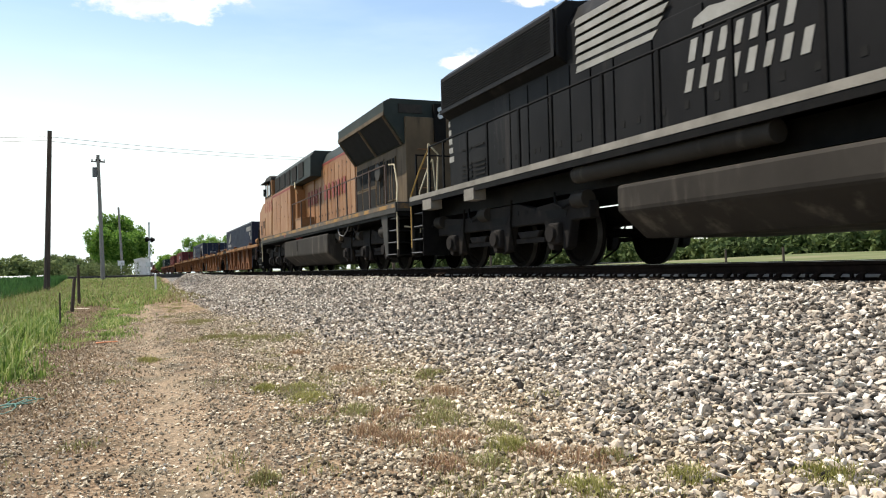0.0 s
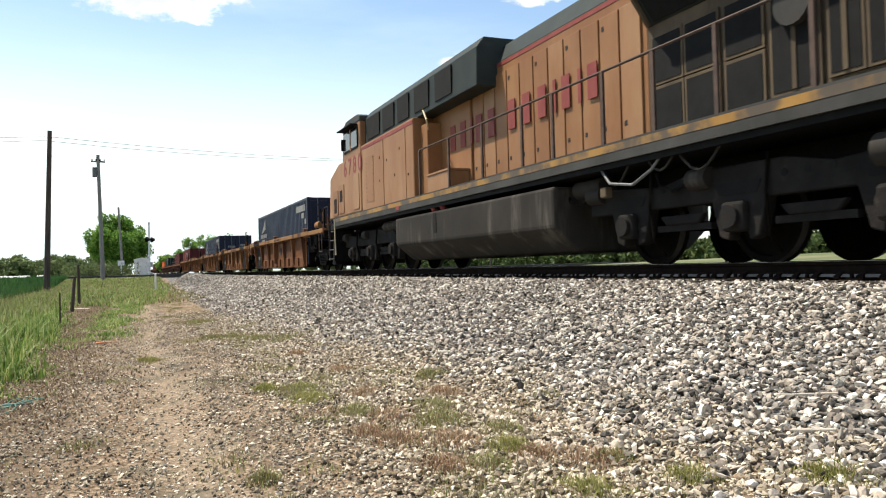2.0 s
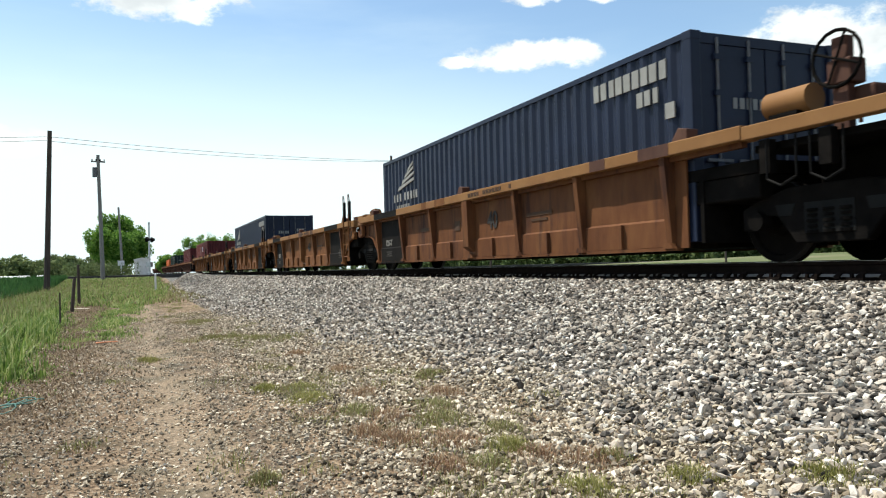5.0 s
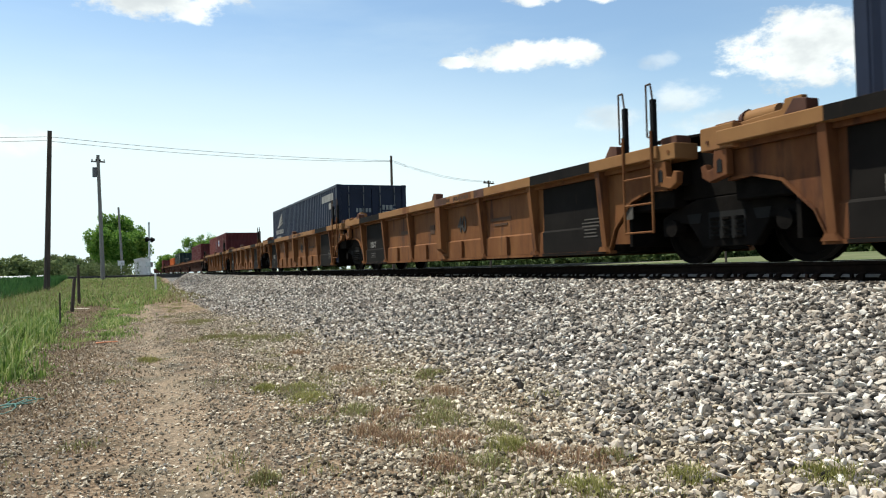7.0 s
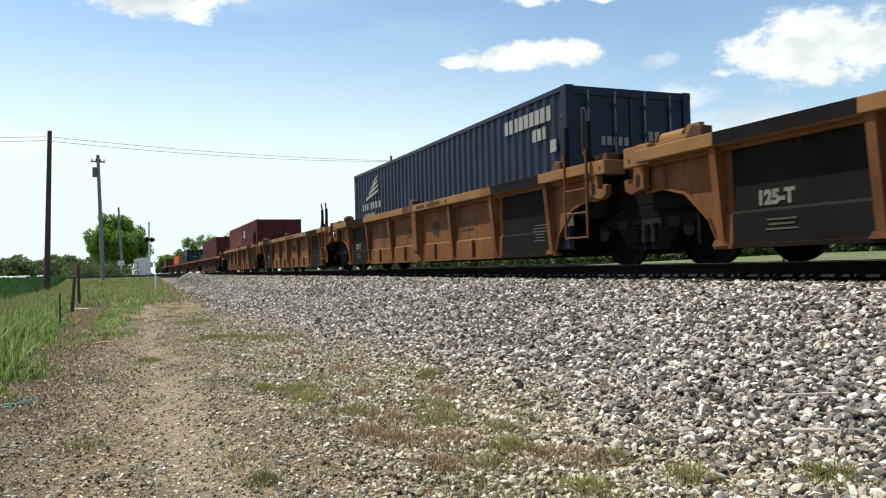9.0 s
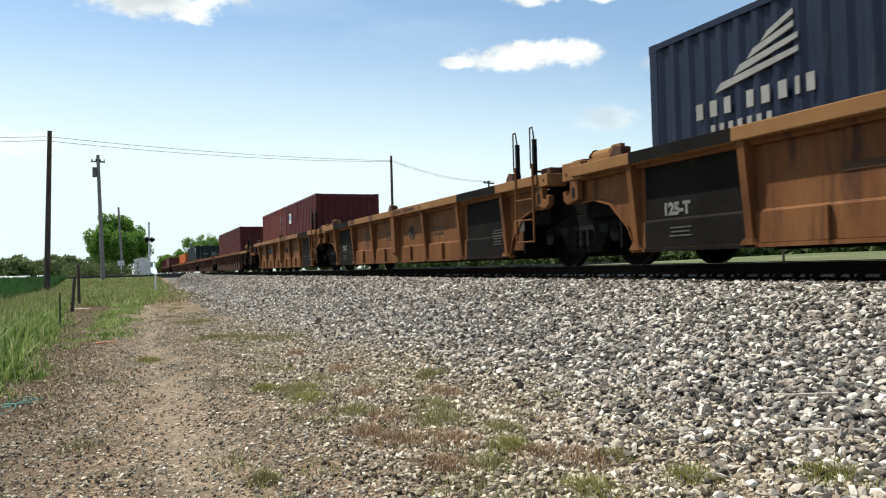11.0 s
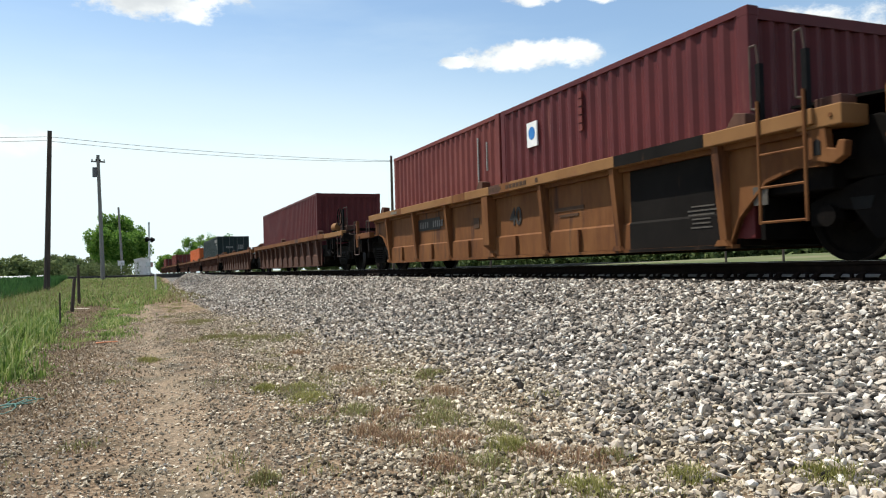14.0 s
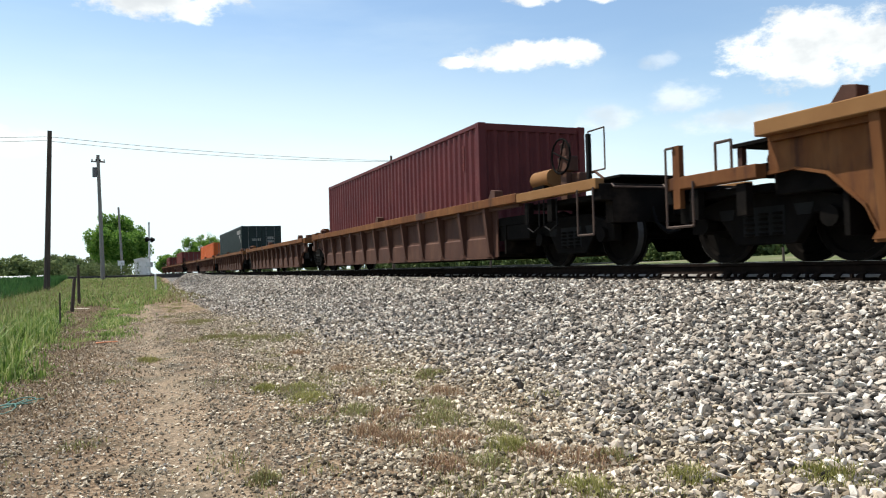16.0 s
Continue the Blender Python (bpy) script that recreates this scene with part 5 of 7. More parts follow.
def coupler(parent, y, b):
    c = part("coupler", Shape().box(-0.16, 0.16, min(y, y + b * 0.55), max(y, y + b * 0.55), 0.72, 1.0), M_TRUCK, parent, bevel=0.04)
    part("knuckle", Shape().prism([(-0.2, 0), (0.24, 0), (0.26, 0.18), (0.05, 0.3), (-0.14, 0.26)], 'z', 0.68, 1.04), M_TRUCK, c, bevel=0.03, at=pose(0, y + b * 0.45, 0, 0, 0, 0 if b > 0 else 180))
    for k, x in enumerate((-0.62, -0.42, 0.42, 0.62)):
        part("air_hose", Shape().tube([(x, y, 0.95), (x, y + b * 0.16, 0.7), (x * 0.9, y + b * 0.3, 0.45), (x * 0.8, y + b * 0.42, 0.4)], 0.025), M_BLACK, parent)


def fuel_tank(parent, y0, y1, z0, z1, mat, half=1.5, cut=0.6):
    out = [(-half + 0.45, z0), (half - 0.45, z0), (half, cut), (half, z1), (-half, z1), (-half, cut)]
    tank = part("fuel_tank", Shape().prism(out, 'y', y0, y1), mat, parent, bevel=0.05)
    return tank


def bars_row(parent, y, z, x, widths, h, mat, name, slant=0.0, face_gap=0.004, label="", gap=0.16):
    """A row of slanted plain shapes, where the livery carries a name; runs from +y to -y."""
    at = y
    for i, wd in enumerate(widths):
        if wd > 0:
            def p(k, v):
                return (at - k - slant * v / h, z + v)

            def bar(sh, k0, v0, k1, v1):
                sh.prism([p(k0, v0), p(k1, v0), p(k1, v1), p(k0, v1)], 'x', x - face_gap, x + 0.01)
            sh = Shape()
            bar(sh, wd * 0.12, 0, wd * 0.68, h * 0.94)
            part(name, sh, mat, parent, label)
        at -= abs(wd) + h * gap


def yellow_locomotive():
    """The tan-yellow engine, cab away from the camera. y = 0 at the rear end plate."""
    lo = thing("diesel_locomotive", "faded yellow six-axle diesel locomotive with grey roof and grimy underframe", "locomotive", "engines of the train")
    base = 17.6
    MOVERS.append((lo, base))

    def Y(v):
        return v - base
    part("underframe", Shape().box(-1.5, 1.5, Y(17.6), Y(38.9), 1.32, 1.5), M_BLACK, lo)
    part("centre_sill", Shape().box(-0.55, 0.55, Y(17.8), Y(38.7), 0.95, 1.32), M_BLACK, lo)
    for s in (-1, 1):
        sill = part("side_sill", Shape().box(min(s * 1.5, s * 1.545), max(s * 1.5, s * 1.545), Y(17.6), Y(38.2), 1.4, 1.66), M_UPG, lo)
        part("sill_stripe", Shape().box(min(s * 1.545, s * 1.55), max(s * 1.545, s * 1.55), Y(17.65), Y(38.1), 1.53, 1.63), M_UPY_STRIPE, sill, "yellow stripe along the sill")
    part("running_board", Shape().box(-1.5, 1.5, Y(17.6), Y(31.0), 1.6, 1.66), M_UPG, lo)
    # long hood with doors
    hood = part("engine_hood", Shape().prism([(-0.93, 1.66), (0.93, 1.66), (0.93, 3.95), (0.72, 4.28), (-0.72, 4.28), (-0.93, 3.95)], 'y', Y(23.1), Y(28.9)), M_UPY, lo, bevel=0.02)
    part("hood_roof", Shape().prism([(-0.94, 3.94), (0.94, 3.94), (0.74, 4.33), (-0.74, 4.33)], 'y', Y(23.1), Y(28.9)), M_ROOF, lo, bevel=0.02)
    part("hood_red_line", Shape().box(-0.937, -0.93, Y(23.1), Y(28.9), 3.86, 3.93), M_RED, hood)
    n = 11
    for i in range(n):
        a = Y(23.2) + 5.6 * i / n
        door = part("hood_door", Shape().box(-0.962, -0.93, a + 0.02, a + 5.6 / n - 0.02, 1.78, 3.72), M_UPY, hood, bevel=0.008)
        part("door_latch", Shape().box(-0.968, -0.96, a + 0.37, a + 0.43, 2.0, 2.07), M_LETTER_BLACK, door)
        if i % 2:
            part("door_latch", Shape().box(-0.968, -0.96, a + 0.37, a + 0.43, 3.5, 3.57), M_LETTER_BLACK, door)
    bars_row(hood, Y(30.0), 2.56, -0.99, (0.46, 0.46, 0.15, 0.48, 0.48, -0.22, 0.46, 0.48, 0.46, 0.15, 0.44, 0.15, 0.46), 0.58, M_RED, "letter_block", label="faded red block lettering, worn", gap=0.15)
    # rear: intercooler and radiator section, wide at the top
    rear = part("radiator_cabinet", Shape().prism([(-0.93, 1.66), (0.93, 1.66), (0.93, 3.3), (-0.93, 3.3)], 'y', Y(19.2), Y(23.1)), M_UPTAN, lo, "grimy tan radiator cabinet", bevel=0.02)
    up = part("radiator_wing_housing", Shape().prism([(-0.95, 3.25), (0.95, 3.25), (1.5, 4.0), (1.5, 4.32), (1.3, 4.42), (-1.3, 4.42), (-1.5, 4.32), (-1.5, 4.0)], 'y', Y(18.5), Y(23.1)), M_ROOF, lo, "dark green-grey overhanging radiator wings", bevel=0.02)
    for i in range(2):
        a = Y(18.75) + i * 2.15
        sh = Shape()
        t0, t1 = 0.04, 0.97
        for t, t2 in ((t0, t1),):
            p = lambda k: (-0.95 - 0.55 * k, 3.25 + 0.75 * k)
            (xa, za), (xb, zb) = p(t), p(t2)
            sh.add([(xa - 0.012, a, za - 0.01), (xa - 0.012, a + 2.0, za - 0.01), (xb - 0.012, a + 2.0, zb - 0.01), (xb - 0.012, a, zb - 0.01), (xa + 0.05, a, za), (xa + 0.05, a + 2.0, za), (xb + 0.05, a + 2.0, zb), (xb + 0.05, a, zb)],
                   [(0, 1, 2, 3), (4, 7, 6, 5), (0, 4, 5, 1), (1, 5, 6, 2), (2, 6, 7, 3), (3, 7, 4, 0)])
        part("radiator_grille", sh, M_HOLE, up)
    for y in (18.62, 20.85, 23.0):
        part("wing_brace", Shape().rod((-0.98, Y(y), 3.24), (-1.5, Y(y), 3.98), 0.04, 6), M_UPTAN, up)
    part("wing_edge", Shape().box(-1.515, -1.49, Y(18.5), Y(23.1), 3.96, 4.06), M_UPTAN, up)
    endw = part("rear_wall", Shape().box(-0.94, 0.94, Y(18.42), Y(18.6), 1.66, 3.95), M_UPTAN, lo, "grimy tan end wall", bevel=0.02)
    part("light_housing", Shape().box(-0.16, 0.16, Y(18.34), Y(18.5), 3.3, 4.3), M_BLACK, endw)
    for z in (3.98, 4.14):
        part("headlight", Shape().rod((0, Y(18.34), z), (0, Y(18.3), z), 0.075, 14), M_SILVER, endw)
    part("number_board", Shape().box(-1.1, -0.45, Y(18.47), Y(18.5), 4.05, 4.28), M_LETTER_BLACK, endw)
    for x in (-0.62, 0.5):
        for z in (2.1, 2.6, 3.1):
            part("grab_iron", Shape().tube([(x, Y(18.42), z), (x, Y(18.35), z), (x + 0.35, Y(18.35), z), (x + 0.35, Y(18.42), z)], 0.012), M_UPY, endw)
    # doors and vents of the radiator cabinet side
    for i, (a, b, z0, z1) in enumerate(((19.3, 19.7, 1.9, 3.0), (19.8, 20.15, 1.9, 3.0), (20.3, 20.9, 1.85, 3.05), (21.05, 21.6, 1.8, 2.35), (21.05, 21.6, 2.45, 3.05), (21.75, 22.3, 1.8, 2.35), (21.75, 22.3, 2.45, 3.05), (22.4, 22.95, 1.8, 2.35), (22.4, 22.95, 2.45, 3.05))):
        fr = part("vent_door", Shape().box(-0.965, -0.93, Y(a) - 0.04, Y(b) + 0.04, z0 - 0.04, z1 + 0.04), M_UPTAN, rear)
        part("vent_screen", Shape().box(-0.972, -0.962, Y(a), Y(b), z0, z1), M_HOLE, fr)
        if i < 3:
            part("screen_bar", Shape().box(-0.985, -0.97, Y((a + b) / 2) - 0.03, Y((a + b) / 2) + 0.03, z0, z1), M_UPTAN, fr)
    part("blower_cover", Shape().rod((-0.96, Y(20.55), 2.75), (-1.06, Y(20.55), 2.75), 0.24, 18), M_UPG, rear, smooth=True)
    part("roof_hoop", Shape().tube([(-0.3, Y(19.2), 4.4), (-0.3, Y(19.2), 4.56), (0.5, Y(19.2), 4.56), (0.5, Y(19.2), 4.4)], 0.02), M_BLACK, up)
    # inverter cabinet and blower section behind the cab
    cabi = part("equipment_cabinet", Shape().box(-1.5, 1.5, Y(30.95), Y(35.2), 1.5, 3.5), M_UPY, lo, bevel=0.03)
    part("cabinet_top", Shape().prism([(-1.38, 3.5), (1.38, 3.5), (1.36, 4.25), (1.2, 4.46), (-1.2, 4.46), (-1.36, 4.25)], 'y', Y(27.7), Y(35.19)), M_ROOF, lo, bevel=0.02)
    mid = part("blower_section", Shape().box(-0.98, 0.98, Y(28.9), Y(30.95), 1.66, 3.6), M_UPY, lo, bevel=0.02)
    part("red_line", Shape().box(-1.507, -1.5, Y(30.95), Y(35.2), 3.36, 3.44), M_RED, cabi)
    for a, b in ((28.9, 29.8), (30.2, 31.1), (31.5, 32.3), (32.6, 33.5), (33.8, 34.9)):
        part("intake_grille", Shape().box(-1.4, -1.36, Y(a), Y(b), 3.62, 4.2), M_HOLE, cabi)
    box = part("battery_box", Shape().box(-1.46, -0.98, Y(29.0), Y(30.2), 1.66, 2.04), M_UPY, lo, bevel=0.02)
    part("battery_box_lid", Shape().box(-1.48, -0.97, Y(28.98), Y(30.22), 2.04, 2.08), M_UPY, box)
    part("tool_cabinet", Shape().box(-1.32, -0.97, Y(30.5), Y(30.93), 1.66, 3.3), M_UPY, lo, bevel=0.02)
    part("roof_brace", Shape().tube([(-1.25, Y(30.6), 3.1), (-1.45, Y(30.2), 3.3), (-1.3, Y(31.0), 3.9)], 0.02), M_BRIGHT_RAIL, lo)
    # access panel with its row of bolts, latches, oval marks
    part("access_panel", Shape().box(-1.508, -1.5, Y(34.05), Y(34.75), 1.85, 3.1), M_UPY, cabi, bevel=0.004)
    for k in range(11):
        for y in (34.1, 34.7):
            part("bolt_head", Shape().rod((-1.514, Y(y), 1.92 + k * 0.112), (-1.507, Y(y), 1.92 + k * 0.112), 0.012, 6), M_LETTER_BLACK, cabi)
    for y, z in ((33.5, 2.9), (33.5, 2.3), (32.9, 2.75), (32.3, 2.3), (31.9, 2.9), (31.3, 2.2)):
        part("panel_latch", Shape().box(-1.508, -1.5, Y(y), Y(y) + 0.05, z, z + 0.06), M_FADED, cabi)
    part("red_mark", Shape().box(-1.556, -1.55, Y(31.9), Y(32.15), 1.44, 1.54), M_RED, lo)
    for y in (31.5, 33.2):
        part("panel_seam", Shape().box(-1.512, -1.5, Y(y) - 0.02, Y(y) + 0.02, 1.55, 3.35), M_UPY, cabi)
    # cab
    cab_out = [(Y(35.2), 1.66), (Y(35.2), 3.55), (Y(35.2), 4.32), (Y(35.45), 4.4), (Y(36.6), 4.4), (Y(36.95), 4.26), (Y(37.15), 3.55), (Y(37.15), 1.66)]
    cab = part("cab", Shape().prism(cab_out, 'x', -1.52, 1.52), M_UPY, lo, "faded yellow cab with dark side windows", bevel=0.04)
    part("cab_roof", Shape().prism([(Y(35.15), 4.22), (Y(35.15), 4.36), (Y(35.4), 4.44), (Y(36.6), 4.44), (Y(37.0), 4.28), (Y(37.02), 4.2)], 'x', -1.54, 1.54), M_UPG, cab, bevel=0.03)
    for a, b in ((35.45, 36.05), (36.2, 36.85)):
        win = part("cab_window", Shape().box(-1.545, -1.52, Y(a) - 0.05, Y(b) + 0.05, 3.5, 4.13), M_BLACK, cab)
        part("glass", Shape().box(-1.549, -1.54, Y(a), Y(b), 3.55, 4.08), M_GLASS, win)
    part("sun_shade", Shape().box(-1.75, -1.52, Y(35.4), Y(36.9), 4.14, 4.17), M_BLACK, cab)
    part("mirror", Shape().box(-1.62, -1.55, Y(36.88), Y(36.91), 3.6, 3.95), M_BLACK, cab)
    part("window_divider", Shape().box(-1.556, -1.53, Y(36.08), Y(36.17), 3.5, 4.13), M_UPY, cab)
    nose_out = [(Y(37.15), 1.5), (Y(37.15), 3.5), (Y(37.4), 3.52), (Y(38.75), 3.05), (Y(38.98), 2.8), (Y(39.0), 1.5)]
    nose = part("nose", Shape().prism(nose_out, 'x', -1.32, 1.32), M_UPY, lo, bevel=0.05)
    cs = part("lower_cab_side", Shape().box(-1.5, 1.5, Y(35.2), Y(38.3), 1.42, 1.7), M_UPG, lo)
    part("cab_side_sheet", Shape().prism([(Y(35.2), 1.66), (Y(35.2), 3.3), (Y(37.2), 3.3), (Y(37.6), 3.3), (Y(38.7), 2.95), (Y(38.85), 1.66)], 'x', -1.53, -1.3), M_UPY, lo, bevel=0.03)
    door = part("nose_door", Shape().box(-1.55, -1.53, Y(37.0), Y(37.6), 1.75, 2.62), M_UPY, cab, bevel=0.01)
    part("vent_screen", Shape().box(-1.556, -1.546, Y(37.15), Y(37.45), 2.1, 2.45), M_HOLE, door)
    door = part("nose_door", Shape().box(-1.55, -1.53, Y(37.7), Y(38.3), 1.72, 2.5), M_UPY, cab, bevel=0.01)
    part("vent_screen", Shape().box(-1.556, -1.546, Y(37.85), Y(38.15), 1.8, 2.25), M_HOLE, door)
    part("cab_door", Shape().box(-1.55, -1.53, Y(35.35), Y(35.95), 1.75, 2.75), M_UPY, cab, bevel=0.01)
    for digit, y in zip("6780", (36.82, 36.3, 35.78, 35.26)):
        lettering(digit, 0.5, M_RED, cab, side_sign(Y(y), 3.03, -1.535), "cab_number_digit", 0.0, "faded red cab number")
    # rails, steps, trucks, tank
    side_posts(lo, [Y(v) for v in (18.5, 19.9, 21.2, 22.3, 23.4, 24.75, 25.75, 27.3, 28.9, 30.6)], -1.49, 1.66, 2.68, M_RAILING)
    side_posts(lo, [Y(v) for v in (18.5, 20.5, 22.5, 24.5, 26.5, 28.5, 30.6)], 1.49, 1.66, 2.68, M_RAILING)
    for s in (-1, 1):
        end_steps(lo, Y(17.65), s, 1, M_BLACK)
        part("corner_handrail", Shape().tube([(s * 1.5, Y(17.62), 0.5), (s * 1.5, Y(17.62), 1.7), (s * 1.4, Y(17.85), 2.1), (s * 1.35, Y(18.2), 2.66), (s * 1.42, Y(18.45), 2.68)], 0.018), M_BRIGHT_RAIL, lo, "pale yellow corner handrail")
        part("corner_handrail", Shape().tube([(s * 0.9, Y(17.62), 0.9), (s * 0.9, Y(17.62), 1.9), (s * 0.62, Y(17.7), 2.55), (s * 0.5, Y(17.7), 2.75), (s * 0.42, Y(17.7), 1.7)], 0.018), M_BRIGHT_RAIL, lo)
        part("corner_handrail", Shape().tube([(s * 1.5, Y(38.3), 0.5), (s * 1.5, Y(38.4), 1.6), (s * 1.3, Y(39.1), 2.1)], 0.022), M_BRIGHT_RAIL, lo)
        end_steps(lo, Y(39.2), s, -1, M_BLACK)
    part("rear_end_plate", Shape().box(-0.84, 0.84, Y(17.55), Y(17.62), 0.45, 1.5), M_BLACK, lo)
    band = part("rear_sill", Shape().box(-1.5, 1.5, Y(17.56), Y(17.63), 1.44, 1.66), M_UPG, lo)
    part("sill_stripe", Shape().box(-1.5, 1.5, Y(17.553), Y(17.56), 1.5, 1.62), M_UPY_STRIPE, band, "grimy yellow stripe")
    part("anticlimber", Shape().box(-0.6, 0.6, Y(17.35), Y(17.55), 1.1, 1.25), M_BLACK, lo, bevel=0.02)
    for x in (-0.75, -0.3, 0.3, 0.7):
        part("mu_hose", Shape().tube([(x, Y(17.55), 1.15), (x, Y(17.4), 1.0), (x + 0.05, Y(17.25), 0.62), (x + 0.1, Y(17.15), 0.5)], 0.028), M_TANK, lo)
    part("cut_lever", Shape().tube([(-1.35, Y(17.52), 1.05), (-0.8, Y(17.46), 1.0), (-0.2, Y(17.4), 0.85)], 0.018), M_BRIGHT_RAIL, lo)
    part("corner_panel", Shape().box(-0.93, 0.93, Y(18.55), Y(19.2), 1.66, 3.26), M_UPTAN, lo, bevel=0.02)
    part("plough", Shape().prism([(Y(38.9), 0.2), (Y(39.35), 0.2), (Y(39.1), 1.2), (Y(38.9), 1.2)], 'x', -1.35, 1.35), M_BLACK, lo)
    tank = fuel_tank(lo, Y(24.75), Y(32.3), 0.22, 1.24, M_TANK, 1.52, 0.6)
    part("tank_gauge", Shape().box(-1.53, -1.51, Y(29.6), Y(29.75), 0.78, 1.2), M_HOLE, tank)
    for y, m in ((29.9, M_RED), (29.4, M_RED)):
        part("fuel_filler", Shape().rod((-1.4, Y(y), 1.24), (-1.46, Y(y), 1.34), 0.07, 10), m, tank)
    for y in (33.2, 33.7, 24.2):
        part("air_reservoir", Shape().rod((-1.15, Y(y) - 0.35, 1.15), (-1.15, Y(y) + 0.35, 1.15), 0.15, 14), M_TANK, lo, smooth=True)
    loco_truck(lo, [Y(19.3), Y(21.25), Y(23.25)])
    loco_truck(lo, [Y(33.3), Y(35.3), Y(37.2)])
    # step side sheets, hoses and brake gear at the near corner
    for sx in (-1, 1):
        part("corner_sheet", Shape().prism([(Y(18.42), 0.75), (Y(18.42), 1.5), (Y(18.95), 1.5), (Y(18.6), 0.34), (Y(18.42), 0.34)], 'x', sx * 1.47, sx * 1.5), M_UPG, lo, "grimy grey corner sheet")
        part("brake_cylinder", Shape().rod((sx * 1.28, Y(19.0), 1.0), (sx * 1.28, Y(19.4), 1.0), 0.16, 16), M_TANK, lo, smooth=True)
        part("drain_valve", Shape().box(min(sx * 1.3, sx * 1.42), max(sx * 1.3, sx * 1.42), Y(23.5), Y(23.64), 0.95, 1.1), M_UPTAN, lo, bevel=0.02)
        for y0, y1, dz in ((21.2, 22.0, 0.3), (22.0, 22.6, 0.22), (22.9, 23.6, 0.3)):
            part("hanging_hose", Shape().tube([(sx * 1.42, Y(y0 + (y1 - y0) * k / 6), 1.4 - dz * math.sin(math.pi * k / 6)) for k in range(7)], 0.017), M_TANK, lo)
    part("hanging_cable", Shape().tube([(-1.45, Y(23.6), 1.4), (-1.48, Y(23.3), 1.12), (-1.48, Y(22.8), 1.05), (-1.48, Y(22.4), 1.2), (-1.45, Y(22.2), 1.4)], 0.02), M_ROD, lo)
    coupler(lo, Y(17.55), -1)
    coupler(lo, Y(39.2), 1)
    return lo


def black_locomotive():
    """The black engine that leads; its long hood's end faces the yellow engine."""
    lo = thing("diesel_locomotive", "dusty black six-axle diesel locomotive with white side striping", "locomotive", "engines of the train")
    base = -4.9
    MOVERS.append((lo, base))

    def Y(v):
        return v - base
    part("underframe", Shape().box(-1.1, 1.1, Y(-4.7), Y(16.6), 1.15, 1.5), M_BLACK, lo)
    for s in (-1, 1):
        sill = part("side_sill", Shape().box(min(s * 1.5, s * 1.55), max(s * 1.5, s * 1.55), Y(-4.7), Y(16.6), 1.46, 1.66), M_BLACK, lo)
        part("sill_stripe", Shape().box(min(s * 1.55, s * 1.556), max(s * 1.55, s * 1.556), Y(-4.7), Y(16.55), 1.56, 1.66), M_SILL, sill, "dirty white stripe along the sill, darkened for shade")
        part("sill_bracket", Shape().box(min(s * 1.3, s * 1.56), max(s * 1.3, s * 1.56), Y(13.0), Y(13.45), 1.3, 1.52), M_SILL, sill)
        part("sill_bracket", Shape().box(min(s * 1.3, s * 1.56), max(s * 1.3, s * 1.56), Y(15.2), Y(15.7), 1.3, 1.52), M_SILL, sill)
    part("running_board", Shape().box(-1.5, 1.5, Y(-4.7), Y(16.6), 1.6, 1.66), M_NSB, lo)
    hood = part("engine_hood", Shape().prism([(-0.92, 1.66), (0.92, 1.66), (0.92, 3.9), (0.7, 4.25), (-0.7, 4.25), (-0.92, 3.9)], 'y', Y(-4.5), Y(15.6)), M_NSB, lo, bevel=0.02)
    rad = part("radiator_section", Shape().prism([(-0.92, 3.3), (0.92, 3.3), (1.1, 3.42), (1.1, 4.2), (0.9, 4.36), (-0.9, 4.36), (-1.1, 4.2), (-1.1, 3.42)], 'y', Y(10.6), Y(15.6)), M_NSB, lo, bevel=0.02)
    part("radiator_grille", Shape().box(-1.116, -1.1, Y(10.75), Y(15.5), 3.5, 4.14), M_HOLE, rad)
    sl = Shape()
    for i in range(13):
        z = 3.54 + i * 0.047
        sl.box(-1.128, -1.116, Y(10.75), Y(15.5), z, z + 0.01)
    part("grille_louvre", sl, M_HOLE, rad)
    part("grille_frame", Shape().box(-1.14, -1.1, Y(10.65), Y(10.75), 3.42, 4.2).box(-1.14, -1.1, Y(10.65), Y(15.6), 3.42, 3.5), M_NSB, rad)
    for y in (11.4, 13.0, 14.6):
        fan = part("roof_fan", Shape().rod((0, Y(y), 4.36), (0, Y(y), 4.5), 0.62, 24), M_NSB, rad, smooth=True)
        part("fan_grid", Shape().rod((0, Y(y), 4.5), (0, Y(y), 4.52), 0.5, 24), M_HOLE, fan)
    for y in (12.2, 13.8):
        part("roof_hatch", Shape().box(-0.75, 0.75, Y(y) - 0.25, Y(y) + 0.25, 4.36, 4.43), M_NSB, rad, bevel=0.02)
    # doors
    ys = [-3.6, -2.6, -1.6, -0.6, 0.4, 1.4, 2.4, 3.4, 4.4, 5.4, 6.4, 7.4, 8.4, 9.3, 9.9, 10.5, 11.2, 11.9, 12.6, 13.3]
    for a, b in zip(ys, ys[1:]):
        door = part("hood_door", Shape().box(-0.95, -0.92, Y(a) + 0.02, Y(b) - 0.02, 1.78, 3.25), M_NSB, hood, bevel=0.008)
        part("door_latch", Shape().box(-0.955, -0.949, Y(b) - 0.24, Y(b) - 0.16, 1.98, 2.08), M_HOLE, door)
        part("door_latch", Shape().box(-0.955, -0.949, Y(a) + 0.3, Y(a) + 0.38, 1.98, 2.08), M_HOLE, door)
